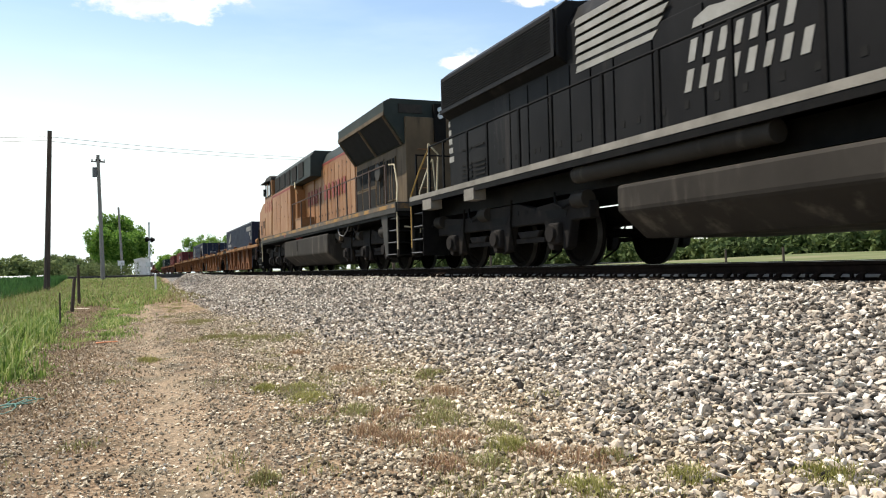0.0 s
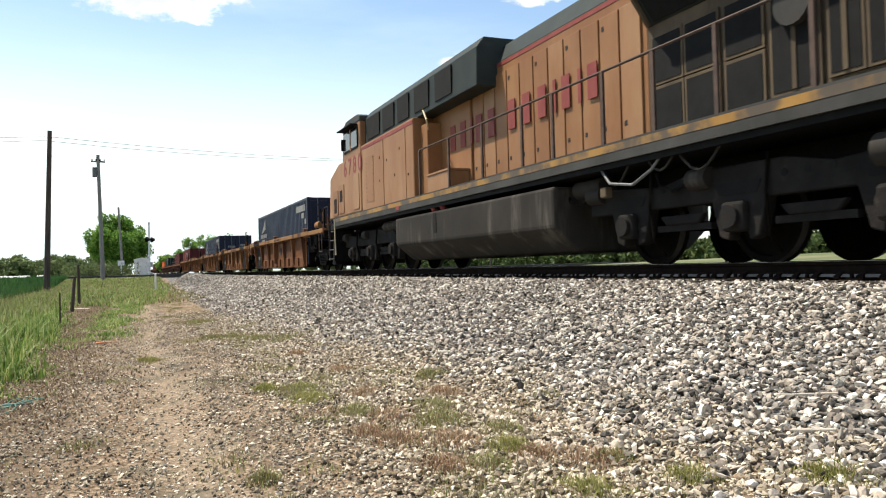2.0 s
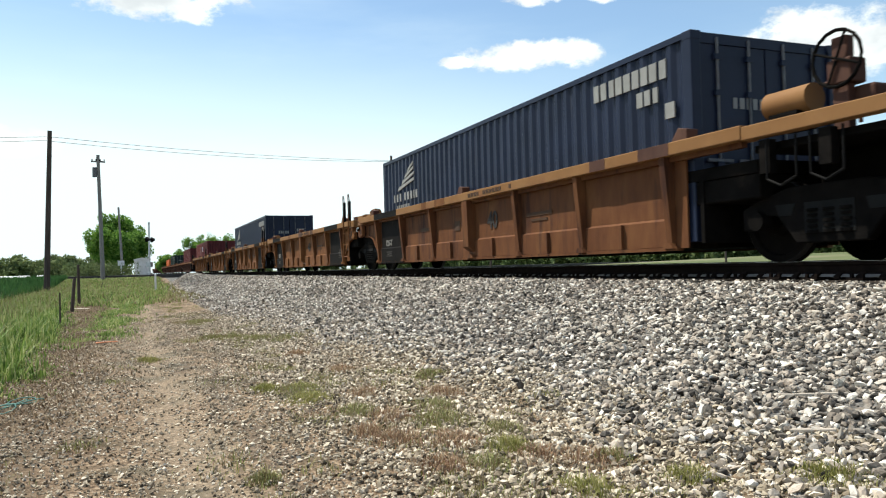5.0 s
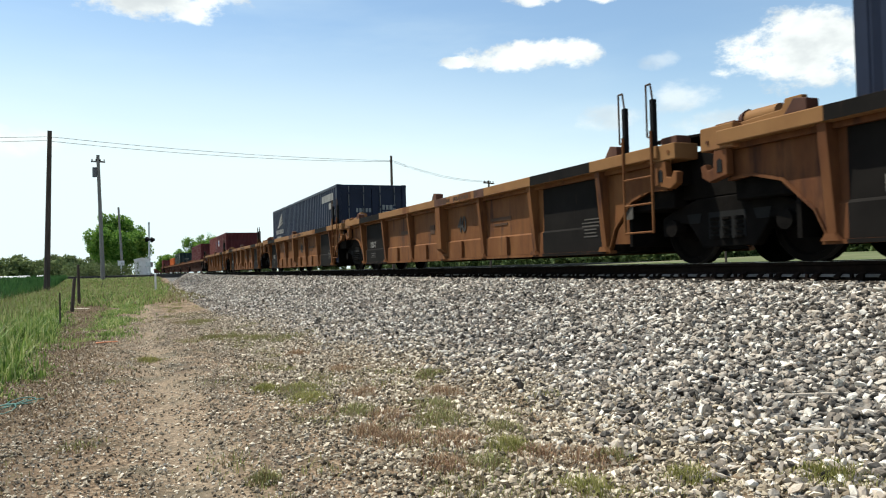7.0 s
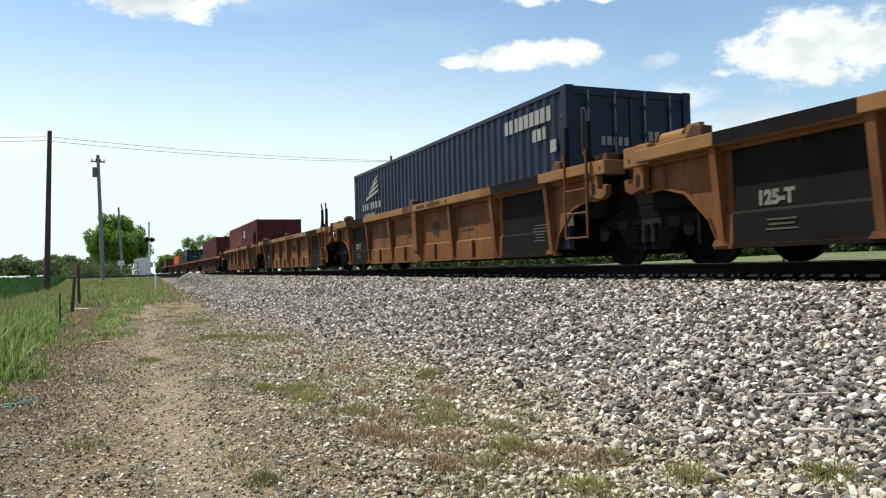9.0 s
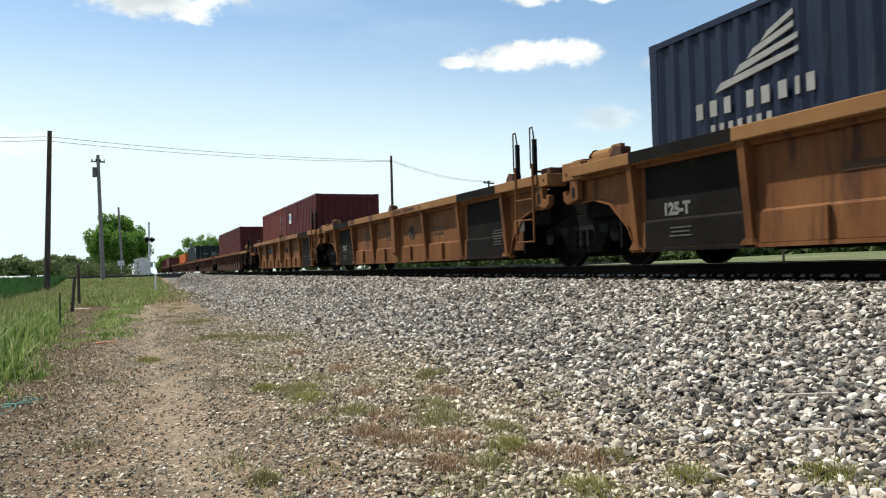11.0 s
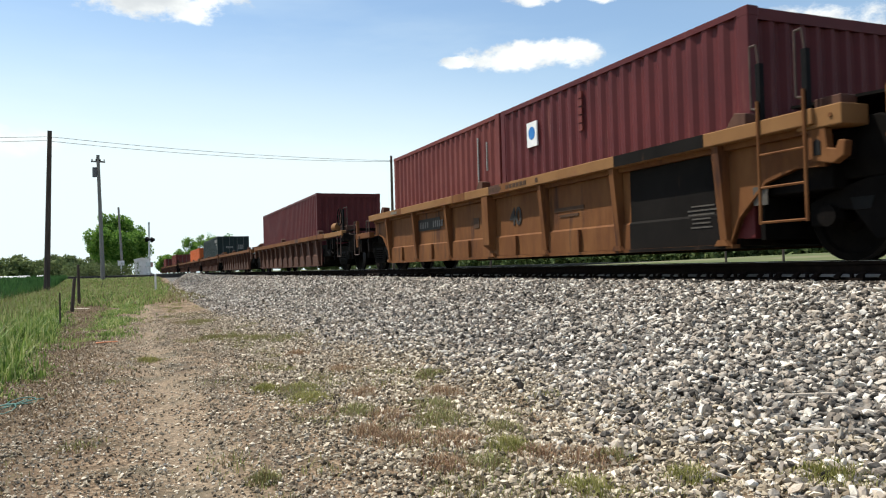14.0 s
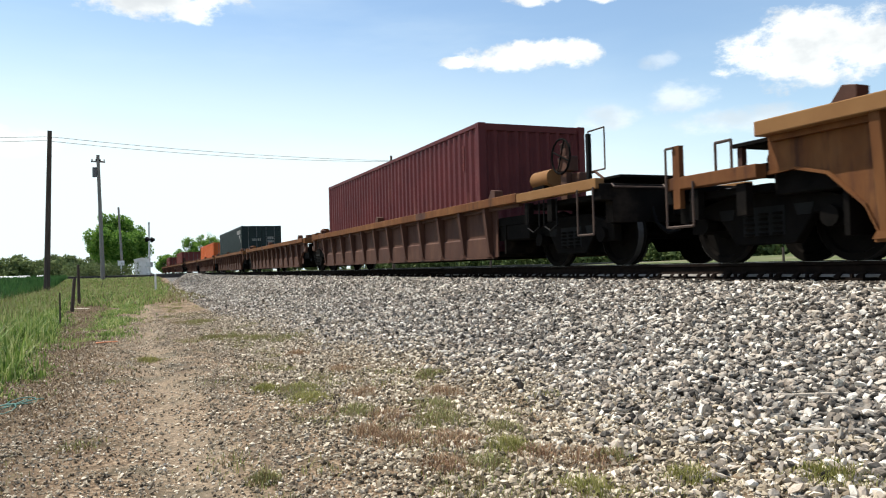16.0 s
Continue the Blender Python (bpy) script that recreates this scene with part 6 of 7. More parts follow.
    for k in range(2):
        for i in range(4):
            part("louvre", Shape().box(-0.94, -0.925, Y(13.75) + k * 0.65, Y(14.25) + k * 0.65, 1.9 + i * 0.09, 1.94 + i * 0.09), M_HOLE, hood)
    for i in range(2):
        part("louvre", Shape().box(-0.94, -0.925, Y(13.8) + i * 0.6, Y(14.25) + i * 0.6, 2.5, 2.54), M_HOLE, hood)
    # striping and slanted name blocks
    for k in range(6):
        z = 3.06 + k * 0.15
        tip = 8.35 if k > 2 else 8.35 + 0.12 * (2 - k)
        part("side_stripe", Shape().prism([(Y(10.3), z), (Y(10.25), z + 0.1), (Y(tip - 0.32), z + 0.1), (Y(tip - 0.2), z)], 'x', -0.957, -0.94), M_NSW, hood, "dirty white horizontal stripe")
    bars_row(hood, Y(7.72), 2.56, -0.953, (0.22, 0.22, 0.21, 0.2, 0.22, 0.19, 0.22), 0.29, M_NSW, "letter_block", 0.08, label="dirty white slanted block lettering")
    bars_row(hood, Y(7.8), 2.19, -0.953, (0.22, 0.22, 0.22, 0.2, 0.22, 0.2, 0.22, 0.22), 0.29, M_NSW, "letter_block", 0.08, label="dirty white slanted block lettering")
    part("side_emblem", Shape().prism([(Y(7.6), 2.97), (Y(7.55), 3.08), (Y(7.3), 3.16), (Y(7.0), 3.12), (Y(6.85), 3.4), (Y(6.6), 3.7), (Y(6.4), 3.7), (Y(6.55), 3.3), (Y(6.3), 2.97)], 'x', -0.957, -0.94), M_NSW, hood, "white emblem shape")
    for k in range(7):
        z = 2.35 + k * 0.2
        part("end_stripe", Shape().box(-0.85, 0.85, Y(15.6), Y(15.606), z, z + 0.12), M_NSW, hood, "white stripe on the hood end")
    for k in range(5):
        part("corner_stripe", Shape().box(-0.926, -0.92, Y(15.35) + 0.04 * k, Y(15.6), 2.35 + k * 0.2, 2.47 + k * 0.2), M_NSW, hood)
    part("end_light", Shape().box(-0.16, 0.16, Y(15.6), Y(15.68), 3.75, 4.1), M_BLACK, hood)
    # pipe, tank, reservoirs
    part("air_reservoir", Shape().rod((-1.36, Y(5.9), 1.36), (-1.36, Y(9.7), 1.36), 0.13, 18), M_TANK, lo, smooth=True)
    fuel_tank(lo, Y(-0.2), Y(8.55), 0.36, 1.08, M_TANK, 1.5, 0.72)
    side_posts(lo, [Y(v) for v in (-3.5, -2.0, -0.5, 1.0, 2.5, 3.9, 5.19, 6.38, 7.61, 8.82, 10.19, 11.26, 12.5, 13.39, 14.6, 15.4)], -1.49, 1.62, 2.66, M_BLACK)
    side_posts(lo, [Y(v) for v in (-3.5, -1.0, 1.5, 4.0, 6.5, 9.0, 11.5, 13.5, 15.4)], 1.49, 1.66, 2.66, M_RAILING)
    for x in (-1.4, -0.5, 0.5, 1.4):
        part("end_post", Shape().box(x - 0.02, x + 0.02, Y(16.45), Y(16.5), 1.66, 2.66), M_BLACK, lo)
    for s in (-1, 1):
        part("end_chain_rail", Shape().tube([(s * 1.4, Y(16.47), 2.64), (s * 1.4, Y(16.47), 2.64), (s * 0.5, Y(16.47), 2.64)], 0.02), M_BLACK, lo)
        end_steps(lo, Y(16.6), s, -1, M_BLACK)
        part("corner_handrail", Shape().tube([(s * 1.5, Y(16.6), 0.5), (s * 1.5, Y(16.6), 1.7), (s * 1.45, Y(16.2), 2.2), (s * 1.49, Y(15.4), 2.66)], 0.02), M_YELLOW_RAIL, lo, "yellow corner handrail")
    part("brake_stand", Shape().rod((0.55, Y(16.3), 1.66), (0.55, Y(16.3), 2.5), 0.09, 12), M_BLACK, lo)
    part("end_plate", Shape().box(-1.5, 1.5, Y(16.55), Y(16.62), 0.95, 1.66), M_BLACK, lo)
    for x, z in ((-0.9, 2.7), (-0.2, 2.5), (0.8, 2.9)):
        part("jumper_cable", Shape().tube([(x, Y(16.5), 1.5), (x + 0.1, Y(16.6), z), (x - 0.12, Y(16.65), z + 0.25), (x - 0.2, Y(16.55), 1.7)], 0.02), M_BRIGHT_RAIL, lo)
    loco_truck(lo, [Y(10.6), Y(12.65), Y(14.75)])
    loco_truck(lo, [Y(-3.2), Y(-1.15), Y(0.9)])
    coupler(lo, Y(16.6), 1)
    coupler(lo, Y(-4.75), -1)
    return lo


def build_train():
    black_locomotive()
    yellow_locomotive()
    # first car: five wells, pivots every 15.83 m
    p0, pitch = 41.92, 15.83
    lab = "rusty yellow steel well car with ribbed sides and dark repainted panels"
    for i in range(5):
        s0, s1 = 0.75, pitch - 0.3
        trucks = ([0.0] if i == 0 else []) + [pitch]
        signs = [("words", "40", 7.22, 0.88, 0.31)]
        if i < 4:
            signs += [("words", "125-T", 13.4, 0.69, 0.15), ("bars", 3, 13.3, 0.45, 0.03)]
        if i:
            signs += [("bars", 6, 2.5, 0.68, 0.03)]
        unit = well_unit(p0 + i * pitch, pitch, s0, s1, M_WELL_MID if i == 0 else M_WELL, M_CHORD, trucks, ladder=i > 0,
                  patches=(((12.1, 14.0),) if i == 0 else ((2.1, 3.9), (12.1, 14.0)) if i < 4 else ((2.1, 3.9),)), signs=signs, ribs=7, label=lab,
                  platforms=(-1,) if i == 0 else (1,) if i == 4 else ())
        if i == 4:
            plate = part("stencil_panel", Shape().box(-1.28, -1.272, 10.75, 12.1, 0.88, 1.14), M_LETTER_BLACK, unit, "black stencil panel with pale marks")
            bars_row(plate, 12.0, 0.93, -1.279, (0.13, 0.12, 0.12, 0.12, -0.2, 0.1, 0.1, 0.1, 0.1, 0.1), 0.15, M_STENCIL, "letter_block", 0.02)
        # worn marks: a dark reporting mark on the chord, ghosts of old stencils on the panels
        at = 7.9
        for k, wd in enumerate((0.1, 0.1, 0.1, 0.1, -0.12, 0.1, 0.1, 0.1, 0.1, 0.1, 0.1, -0.25, 0.08)):
            if wd > 0:
                part("stencil_bar", Shape().box(-1.466, -1.459, at - wd, at, 1.375, 1.445), M_FADED, unit)
            at -= abs(wd) + 0.03
        for y0, y1, z0, z1 in ((8.75, 9.0, 0.78, 0.98), (5.05, 5.9, 0.86, 0.92), (5.2, 5.75, 0.77, 0.81), (10.5, 11.0, 0.86, 0.94)):
            if i != 4 or y1 < 10:
                part("ghost_stencil", Shape().box(-1.276, -1.2645, y0, y1, z0, z1), M_FADED, unit)
    part_label = "navy blue corrugated steel shipping container with white markings"
    navy_marks = [("row", "side", 1.35, 2.5, 1.75, 0.24, M_NSW), ("row", "side", 0.95, 2.2, 0.6, 0.2, M_NSW), ("plain", "side", 0.42, 1.95, 0.18, 0.2, M_NSW),
                  ("row", "end", -0.25, 2.0, 0.6, 0.14, M_NSW), ("row", "end", 0.62, 2.1, 0.5, 0.16, M_NSW), ("row", "end", 0.62, 1.9, 0.5, 0.13, M_NSW)]
    for at in (43.67, 75.3):
        c = freight_container(at, 12.19, 2.59, M_NAVY, part_label, marks=navy_marks, floor=0.27)
        wing = Shape()
        for k, (a, z, ln) in enumerate(((11.0, 1.98, 1.2), (10.7, 2.12, 0.9), (10.5, 2.25, 0.65), (10.3, 2.38, 0.45))):
            wing.prism([(a, z), (a - ln, z + 0.18), (a - ln, z + 0.24), (a - 0.1, z + 0.1)], 'x', -1.225, -1.2)
        part("wing_emblem", wing, M_NSW, c, "white wing-shaped emblem")
        bars_row(c, 11.35, 1.72, -1.219, (0.2, 0.2, 0.18, -0.1, 0.18, 0.2, 0.2, 0.1, 0.18), 0.2, M_NSW, "letter_block", 0.0)
        bars_row(c, 11.1, 1.5, -1.219, (0.12, 0.12, 0.12, 0.12, 0.12, 0.12, 0.12), 0.13, M_NSW, "letter_block", 0.0)
    c = freight_container(107.0, 6.058, 2.59, M_MAROON, "dark maroon twenty-foot steel container with a white and blue sticker", marks=[("plain", "side", 4.9, 2.25, 0.34, 0.42, M_WHITE), ("column", "side", 3.4, 2.3, 0.1, 0.7, M_MAROON_OLD)], floor=0.27, doors=False)
    part("sticker_globe", Shape().rod((-1.222, 4.9, 2.27), (-1.2265, 4.9, 2.27), 0.11, 18), M_BLUE_MARK, c)
    freight_container(113.13, 6.058, 2.59, M_MAROON_OLD, "faded maroon twenty-foot steel container with white stencilled columns", marks=[("column", "side", 0.95, 1.95, 0.045, 1.2, M_NSW), ("column", "side", 0.55, 2.1, 0.04, 0.6, M_NSW)], floor=0.27)
    # second and third cars: older, closer ribs, pivots every 17.3 m
    lab2 = "dark rust-brown older well car with closely spaced ribs"
    for base, count in ((125.05, 5), (219.0, 4)):
        for i in range(count):
            start = base + 17.3 * i + (0.4 if i else 0)
            pitch2 = 17.7 if i == 0 else 17.3
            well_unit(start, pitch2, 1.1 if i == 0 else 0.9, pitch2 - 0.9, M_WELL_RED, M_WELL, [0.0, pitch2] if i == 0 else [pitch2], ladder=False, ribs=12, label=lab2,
                      top=1.27, platforms=(-1,) if i == 0 else (), wide_rib=False)
    freight_container(128.07, 12.19, 2.59, M_MAROON, "maroon corrugated steel forty-foot shipping container", doors=False, marks=[("column", "side", 0.75, 2.2, 0.07, 0.6, M_MAROON_OLD)], floor=0.27)
    freight_container(162.67, 12.19, 2.59, M_TEAL_DARK, "dark teal corrugated steel shipping container with pale markings", marks=navy_marks, floor=0.27)
    freight_container(180.0, 12.19, 2.3, M_ORANGE, "bright orange steel shipping container", floor=0.2)
    freight_container(222.5, 12.19, 2.59, M_MAROON_OLD, "faded maroon corrugated steel shipping container", floor=0.27)
    freight_container(257.0, 12.19, 2.59, M_MAROON_OLD, "faded maroon corrugated steel shipping container", floor=0.27)


# ---- background ----
def utility_pole(x, y, z0, top, r, mat, label, lean=(0, 0), arms=()):
    pole = thing("utility_pole", label, "utility pole", "poles along the road", at=pose(x, y, z0))
    h = top - z0
    part("pole_shaft", Shape().rod((0, 0, -0.5), (lean[0], lean[1], h), r, 12, r * 0.68), mat, pole, smooth=True)
    for z, half, ang in arms:
        arm = part("crossarm", Shape().box(-half, half, -0.06, 0.06, -0.06, 0.06), mat, pole, at=pose(lean[0] * z / h, lean[1] * z / h, z, 0, 0, ang))
        for xx in (-half * 0.85, -half * 0.3, half * 0.3, half * 0.85):
            part("insulator", Shape().rod((xx, 0, 0.06), (xx, 0, 0.22), 0.04, 8), M_BLACK, arm)
    return pole


def wire(p, q, sag, name="overhead_wire", r=0.012):
    p, q = Vector(p), Vector(q)
    pts = []
    for i in range(25):
        t = i / 24
        a = p.lerp(q, t)
        a.z -= sag * 4 * t * (1 - t)
        pts.append(a)
    ob = part(name, Shape().tube(pts, r, 5), M_WIRE)
    tagged(ob, "thin sagging overhead power line between poles", "overhead wire", "overhead wires")


def leaf_cloud(name, centres, radii, count, size, mat, label, seed, parent=None):
    """Leaves as small bent quads spread through uneven clumps."""
    r = np.random.RandomState(seed)
    pick = r.choice(len(centres), count, p=radii ** 2 / (radii ** 2).sum())
    d = r.normal(size=(count, 3))
    d /= np.linalg.norm(d, axis=1)[:, None]
    p = centres[pick] + d * (radii[pick] * r.uniform(0.35, 1.05, count) ** 0.6)[:, None]
    u = r.normal(size=(count, 3))
    u /= np.linalg.norm(u, axis=1)[:, None]
    w = np.cross(u, r.normal(size=(count, 3)))
    w /= np.linalg.norm(w, axis=1)[:, None]
    s = (size * r.uniform(0.6, 1.4, count))[:, None]
    v = np.stack([p - u * s, p + w * s * 0.5, p + u * s, p - w * s * 0.5], 1).reshape(-1, 3)
    k = (np.arange(count) * 4)[:, None]
    faces = np.concatenate([k + np.array([[0, 1, 2]]), k + np.array([[0, 2, 3]])])
    ob = new(name, bulk_mesh(name, v, faces, mat))
    if parent is not None:
        ob.parent = parent
    if label:
        tagged(ob, label)
    return ob


def tree(x, y, z, height, spread, label, seed, leaves=9000, leaf=0.16):
    r = np.random.RandomState(seed)
    ob = thing("tree", label, "tree", at=pose(x, y, z))
    trunk = Shape().rod((0, 0, -0.3), (0, 0, height * 0.35), height * 0.03, 10, height * 0.022)
    cs, rs = [], []
    limbs = []
    mid = height * 0.52
    for i in range(36):
        a = r.uniform(0, math.tau)
        el = math.asin(r.uniform(-0.85, 0.98))
        ln = r.uniform(0.6, 0.86)
        q = Vector((math.cos(a) * math.cos(el) * spread * ln, math.sin(a) * math.cos(el) * spread * ln, mid + math.sin(el) * height * 0.46 * ln))
        limbs.append(((0, 0, height * r.uniform(0.12, 0.4)), q))
        for k in range(6):
            c = q + Vector(r.normal(0, spread * 0.13, 3))
            c.z = max(c.z, height * 0.06)
            cs.append(c), rs.append(spread * r.uniform(0.15, 0.31))
    part("trunk", trunk, M_BARK, ob)
    for p, q in limbs:
        part("limb", Shape().rod(p, q, height * 0.012, 6, height * 0.004), M_BARK, ob)
    leaf_cloud("crown", np.array([tuple(c) for c in cs]), np.array(rs), leaves, leaf, M_LEAF, "", seed + 1, ob)
    return ob


def tree_line(name, x0, y0, x1, y1, z, h, count, size, label, seed, depth=8.0, n=110, mat=None):
    r = np.random.RandomState(seed)
    t = r.uniform(0, 1, n)
    cs, rs = [], []
    for ti in t:
        hh = h * r.uniform(0.5, 1.05)
        for k in range(3):
            cs.append((x0 + (x1 - x0) * ti + r.normal(0, depth * 0.4), y0 + (y1 - y0) * ti + r.normal(0, depth * 0.4), z + hh * r.uniform(0.15, 0.8)))
            rs.append(h * r.uniform(0.18, 0.34))
    ob = leaf_cloud(name, np.array(cs), np.array(rs), count, size, mat or M_FAR_LEAF, "", seed + 3)
    return tagged(ob, label, "woods", kind="stuff")


def build_background():
    # road over the crossing
    road = Shape().prism([(-260, -0.6), (-260, -0.03), (6.0, -0.03), (6.0, -0.6)], 'y', 76, 84)
    tagged(part("road", road, M_ROAD), "grey asphalt country road leading to the level crossing", "road", kind="structure")
    tagged(part("road_beyond", Shape().prism([(9.2, -0.4), (9.2, -0.06), (300, -0.06), (300, -0.4)], 'y', 76, 84), M_ROAD), "grey asphalt country road beyond the rails", "road", kind="structure")
    tagged(part("crossing_deck", Shape().box(6.0, 6.72, 76, 84, -0.3, -0.02).box(6.86, 8.24, 76, 84, -0.3, -0.02).box(8.38, 9.2, 76, 84, -0.3, -0.02), M_TIE), "timber deck panels of the level crossing", "crossing deck", kind="structure")
    # poles and wires
    utility_pole(-4.4, 48.0, -0.7, 8.28, 0.17, M_POLE, "tall dark creosoted utility pole beside the field", (0.28, 0.0))
    p2 = utility_pole(-2.17, 70.0, -0.3, 10.1, 0.19, M_POLE_GREY, "weathered grey utility pole with a transformer can", (-0.25, 0.0), ((9.9, 0.55, 10),))
    part("transformer_can", Shape().rod((-0.5, 0, 8.6), (-0.5, 0, 9.4), 0.2, 14), M_ROD, p2, "grey transformer can", smooth=True)
    part("transformer_bracket", Shape().box(-0.4, -0.1, -0.05, 0.05, 8.9, 9.1), M_SILVER, p2)
    part("pole_top_cap", Shape().box(-0.36, -0.12, -0.1, 0.1, 9.95, 10.45), M_BLACK, p2)
    utility_pole(-0.9, 100.0, -0.2, 8.22, 0.17, M_POLE_GREY, "short grey utility pole beyond the road", (-0.38, 0.0))
    utility_pole(18.85, 56.0, -0.4, 8.72, 0.13, M_POLE, "dark utility pole across the rails", (0, 0))
    utility_pole(34.0, 70.0, -0.3, 8.66, 0.13, M_POLE, "far utility pole with a crossarm", (0, 0), ((8.7, 0.75, 20),))
    a, b, c = (-4.13, 48.0), (18.85, 56.0), (34.0, 70.0)
    wire((*a, 7.95), (*b, 8.35), 0.25)
    wire((*a, 7.7), (*b, 8.28), 0.3)
    wire((*b, 8.4), (*c, 8.6), 0.4)
    wire((*b, 8.3), (*c, 8.55), 0.45)
    wire((*a, 7.75), (-34, 52.0, 8.0), 0.5)
    wire((*a, 7.95), (-34, 52.5, 8.4), 0.4)
    # crossing signal
    sg = thing("crossing_signal", "silver level-crossing signal mast with paired red lights in black hoods", "crossing signal", at=pose(1.7, 80.0, -0.1, 0, 0, 58))
    part("mast", Shape().rod((0, 0, -0.3), (0, 0, 5.25), 0.09, 12), M_SILVER, sg)
    part("mast_base", Shape().box(-0.2, 0.2, -0.2, 0.2, -0.3, 0.25), M_SILVER, sg, bevel=0.02)
    for s in (-0.45, 0.45):
        lamp = part("signal_light", Shape().rod((s, -0.06, 3.5), (s, 0.02, 3.5), 0.26, 18), M_BLACK, sg)
        part("lamp_hood", Shape().rod((s, -0.28, 3.5), (s, -0.06, 3.5), 0.15, 14), M_BLACK, lamp)
    part("light_bracket", Shape().rod((-0.45, 0, 3.5), (0.45, 0, 3.5), 0.05, 8), M_BLACK, sg)
    part("gate_arm_mount", Shape().box(-0.22, 0.22, -0.25, 0.25, 0.8, 1.3), M_SILVER, sg, bevel=0.02)
    # equipment cabinet
    hut = thing("signal_cabinet", "white sheet-metal signal equipment cabinet with a low peaked roof", "cabinet", at=pose(1.3, 100.0, -0.1))
    part("cabinet_body", Shape().box(-0.9, 0.9, -0.9, 0.9, 0.0, 1.85), M_WHITE, hut, bevel=0.02)
    part("cabinet_roof", Shape().prism([(-1.0, 1.85), (1.0, 1.85), (1.0, 1.92), (0, 2.15), (-1.0, 1.92)], 'y', -1.0, 1.0), M_WHITE, hut)
    door = part("cabinet_door", Shape().box(-0.5, 0.5, -0.93, -0.9, 0.15, 1.75), M_WHITE, hut, bevel=0.01)
    part("door_handle", Shape().box(0.3, 0.36, -0.96, -0.93, 0.95, 1.1), M_SILVER, door)
    # posts by the path
    for x, y, h, lean, lab in ((-1.62, 24.5, 0.98, 0.1, "leaning weathered wooden fence post"), (-1.66, 29.0, 1.42, -0.02, "upright weathered wooden fence post"), (-1.95, 56.0, 0.8, 0.25, "far leaning wooden fence post"), (-1.4, 18.0, 0.7, 0.0, "thin broken wooden stake")):
        z = float(ground_height(x, y))
        pst = part("fence_post", Shape().rod((0, 0, -0.3), (lean, 0, h), 0.055 if h > 0.8 else 0.02, 8, 0.045 if h > 0.8 else 0.015), M_POLE, at=pose(x, y, z))
        tagged(pst, lab + " in the grass", "fence post", "posts of the old fence")
    z = float(ground_height(1.33, 48.0))
    tagged(part("marker_post", Shape().box(-0.055, 0.055, -0.03, 0.03, -0.3, 1.05), M_WHITE, at=pose(1.33, 48.0, z), bevel=0.01), "white square marker post beside the path", "marker post")
    sg2 = thing("small_sign", "small white sign on a short post by the road", "sign", at=pose(-1.0, 92.0, -0.15))
    part("post", Shape().rod((0, 0, -0.2), (0, 0, 1.4), 0.06, 8), M_WHITE, sg2)
    part("sign_plate", Shape().box(-0.35, 0.35, -0.08, -0.05, 1.2, 1.75), M_WHITE, sg2)
    # litter
    for x, y, ln, w, ang, m, nm, lab in ((-0.37, 12.9, 0.4, 0.06, 40, M_RUST_CHIP, "wood_scrap", "splintered orange-brown wooden scrap on the path"), (3.55, 3.18, 0.34, 0.02, -18, M_STICK, "wood_stick", "pale bleached stick lying on the ballast"),
                                         (3.13, 2.83, 0.22, 0.03, -18, M_STICK, "wood_scrap", "splintered pale wooden scrap on the ballast"), (-1.5, 26.0, 0.6, 0.2, 20, M_SCRAP, "board_scrap", "broken pale board at the edge of the grass"),
                                         (-1.7, 24.0, 0.3, 0.15, 50, M_TIE, "tie_fragment", "dark broken tie fragment"), (2.9, 33.0, 0.5, 0.1, 40, M_WHITE, "wood_scrap", "pale scrap lying on the ballast slope")):
        z = float(ground_height(x, y))
        ob = part(nm, Shape().prism([(-ln / 2, -w / 2), (ln / 2, -w / 2.6), (ln / 2 * 0.93, w / 2), (-ln / 2 * 0.9, w / 2.3)], 'z', 0.0, 0.014), m, at=pose(x, y, z + 0.015, 3, 2 - (8.6 if x > 2.5 else 0), ang - (42 if x > 3 else 0)), bevel=0.003)
        tagged(ob, lab, "scrap")
    # a tangle of cord in the grass edge
    pts = []
    for k in range(40):
        a = k * 0.55
        cx, cy = -1.02 + 0.005 * k + 0.13 * math.sin(a), 6.95 + 0.012 * k + 0.2 * math.cos(a * 0.83)
        pts.append((cx, cy, float(ground_height(cx, cy)) + 0.03 + 0.02 * math.sin(a * 1.7)))
    cord = bpy.data.curves.new("cord", 'CURVE')
    cord.dimensions, cord.bevel_depth, cord.bevel_resolution = '3D', 0.005, 1
    sp = cord.splines.new('POLY')
    sp.points.add(len(pts) - 1)
    for q, p in zip(sp.points, pts):
        q.co = (*p, 1)
    tmp = new("cord", cord)
    bpy.context.view_layer.update()
    cord_mesh = bpy.data.meshes.new_from_object(tmp)
    bpy.data.objects.remove(tmp)
    cord_mesh.materials.clear()
    cord_mesh.materials.append(M_CORD)
    tagged(part("cord_tangle", cord_mesh, M_CORD), "tangled faded teal cord lying at the grass edge", "cord")
    # long white crop covers at the far edge of the field
    for x0, x1, y in ((-24.5, -17.6, 162.0), (-16.6, -14.6, 164.0)):
        arc = [(y + 0.9 * math.cos(math.pi * k / 8), -0.45 + 0.75 * math.sin(math.pi * k / 8)) for k in range(9)]
        tagged(part("crop_cover", Shape().prism(arc, 'x', x0, x1), M_WHITE), "long low white crop cover at the field edge", "crop cover", "crop covers in the field")
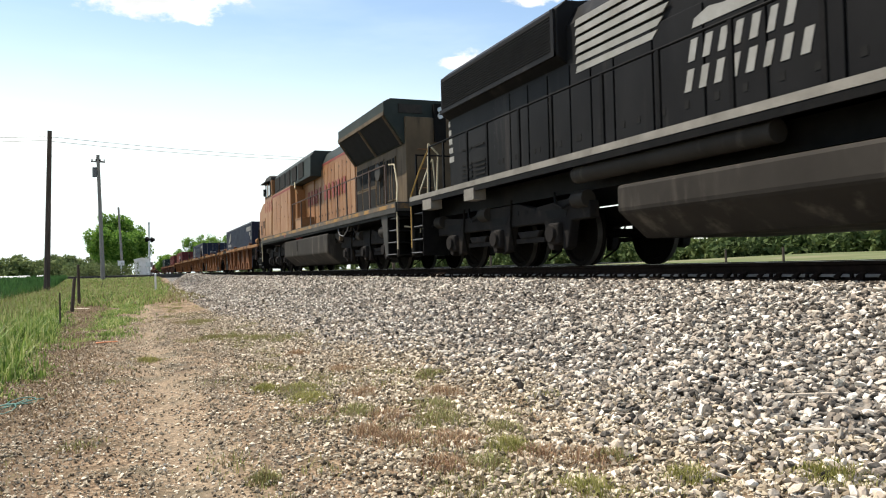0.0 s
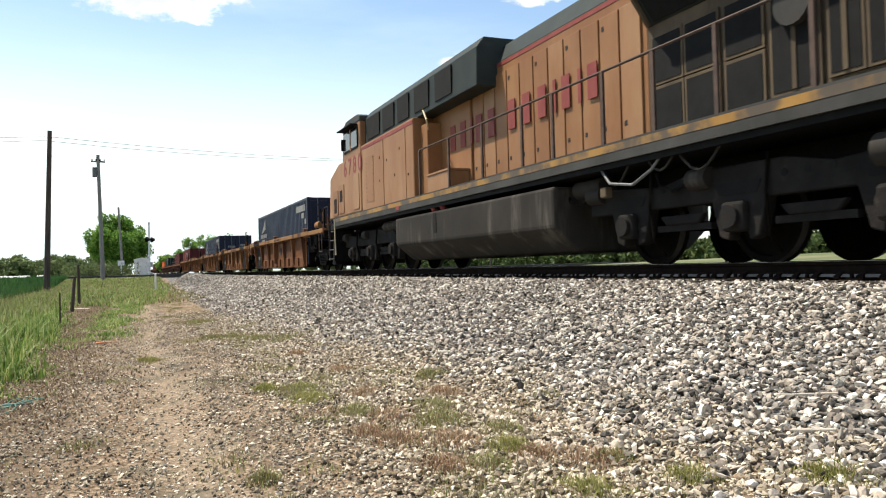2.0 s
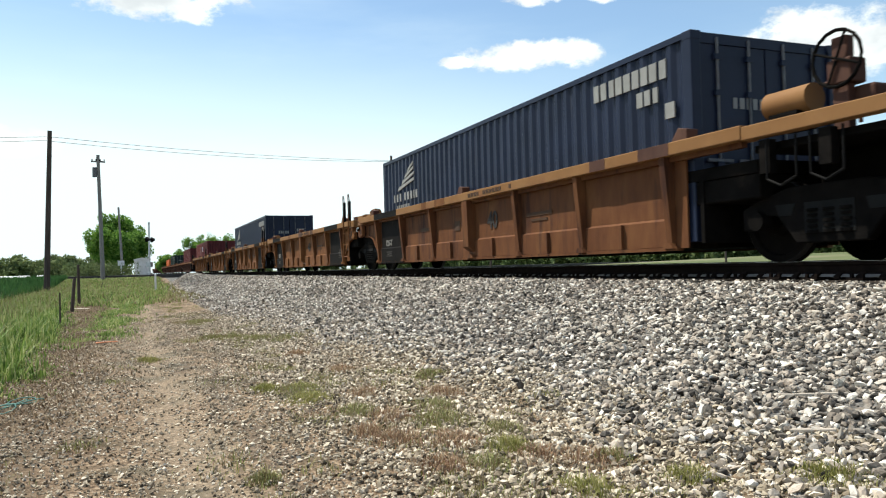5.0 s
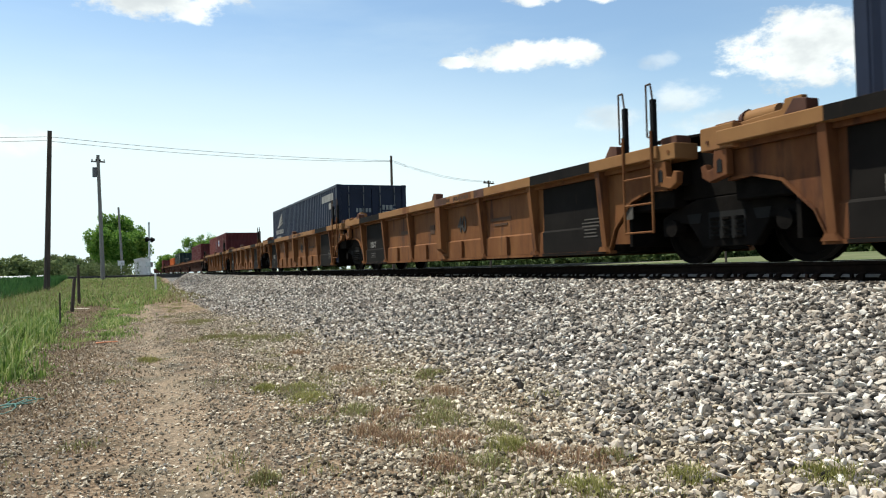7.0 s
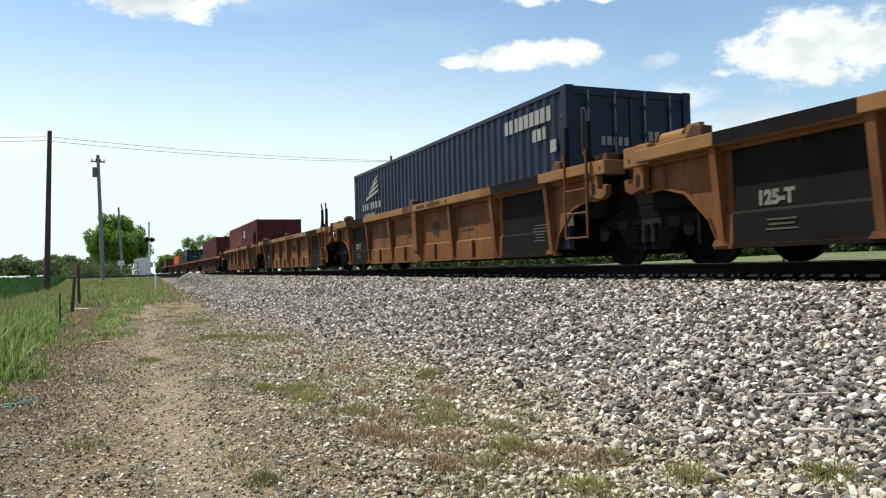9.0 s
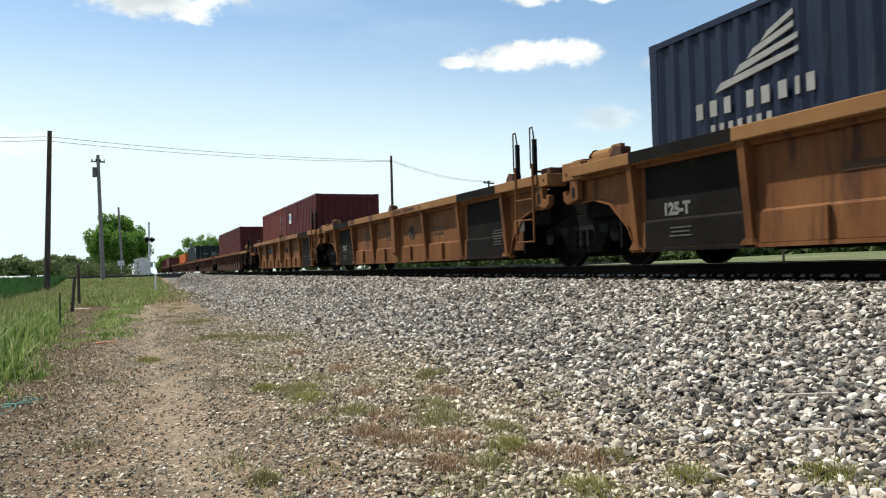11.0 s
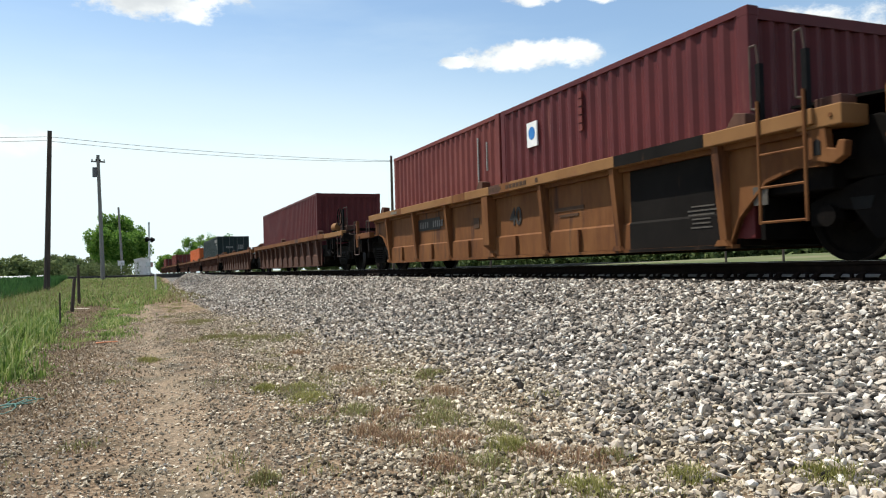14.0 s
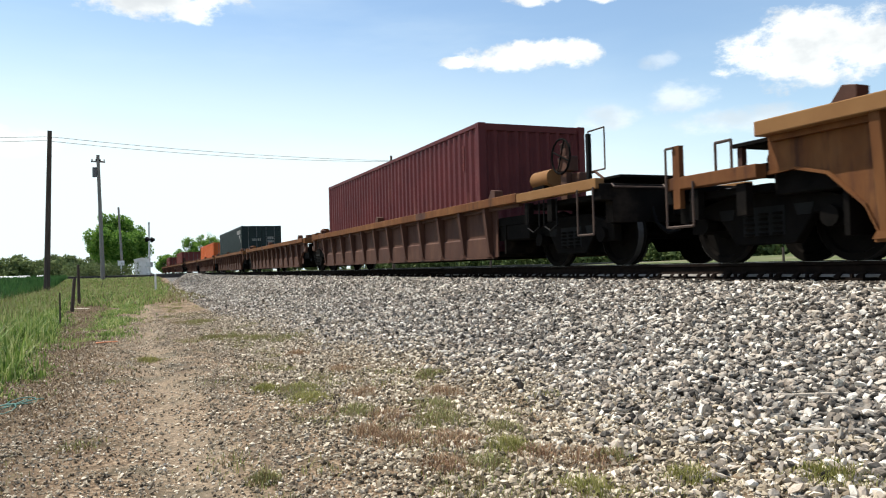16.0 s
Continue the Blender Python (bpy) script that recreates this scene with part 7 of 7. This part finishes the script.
    # trees and woods
    tree(-1.85, 140.0, -0.3, 10.4, 4.7, "broad full green tree beyond the road", 31, 62000, 0.18)
    tree(7.2, 180.0, -0.3, 4.6, 2.0, "round green tree by the rails", 41, 3500, 0.22)
    tree(10.2, 185.0, -0.3, 5.2, 2.2, "dark green bushy tree beside the rails", 45, 3500, 0.22)
    for i, (x, y, h) in enumerate(((15.0, 228, 10.8), (19.0, 232, 11.6), (22.5, 235, 12.0), (25.5, 233, 12.4), (28.5, 236, 11.5))):
        tree(x, y, -0.3, h, 2.9, "thin-crowned tall green tree in the distance", 50 + i, 3600, 0.24)
    tree_line("far_woods", -150, 170, -6, 190, -0.6, 5.4, 120000, 0.42, "hazy green woods along the far edge of the field", 61, 8.0, 420)
    tree_line("far_hedge", 82, -20, 82, 260, -0.2, 4.3, 120000, 0.48, "dense dark green hedge line beyond the far field", 71, 4.0, 1500, M_HEDGE)
    tree_line("far_woods", 30, 330, 200, 300, 0.0, 6.0, 20000, 0.7, "hazy green woods beyond the far field", 75)
    tree_line("scrub", -6.0, 95, -1.2, 92, -0.3, 2.0, 6000, 0.12, "low green scrub along the road", 81, 2.0)
    tagged(part("gravel_road", Shape().prism([(13.0, -0.6), (13.0, -0.4), (17.5, -0.38), (17.5, -0.6)], 'y', -60, 76), M_PEBBLE), "pale gravel lane beyond the rails", "road", kind="structure")
    for x, y in ((30.0, 32.5), (31.0, 29.5)):
        z = float(ground_height(x, y))
        tagged(part("fence_post", Shape().rod((0, 0, -0.3), (0, 0, 0.85), 0.06, 8), M_POLE, at=pose(x, y, z)), "short dark wooden post in the far field", "fence post", "posts of the far field")


build_ground()
build_track()
build_train()
build_background()
build_ballast()
build_grass()


# ---- what moves ----
def motions():
    times = [float(t) for t in range(17)]
    for ob, start in MOVERS:
        walk(ob, [(t, pose(TRACK_X, start - travel(t), 0)) for t in times])
    for ob, y, r in AXLES:
        walk(ob, [(k * 0.1, pose(0, y, r, math.degrees(travel(k * 0.1) / r), 0, 0)) for k in range(161)])


motions()
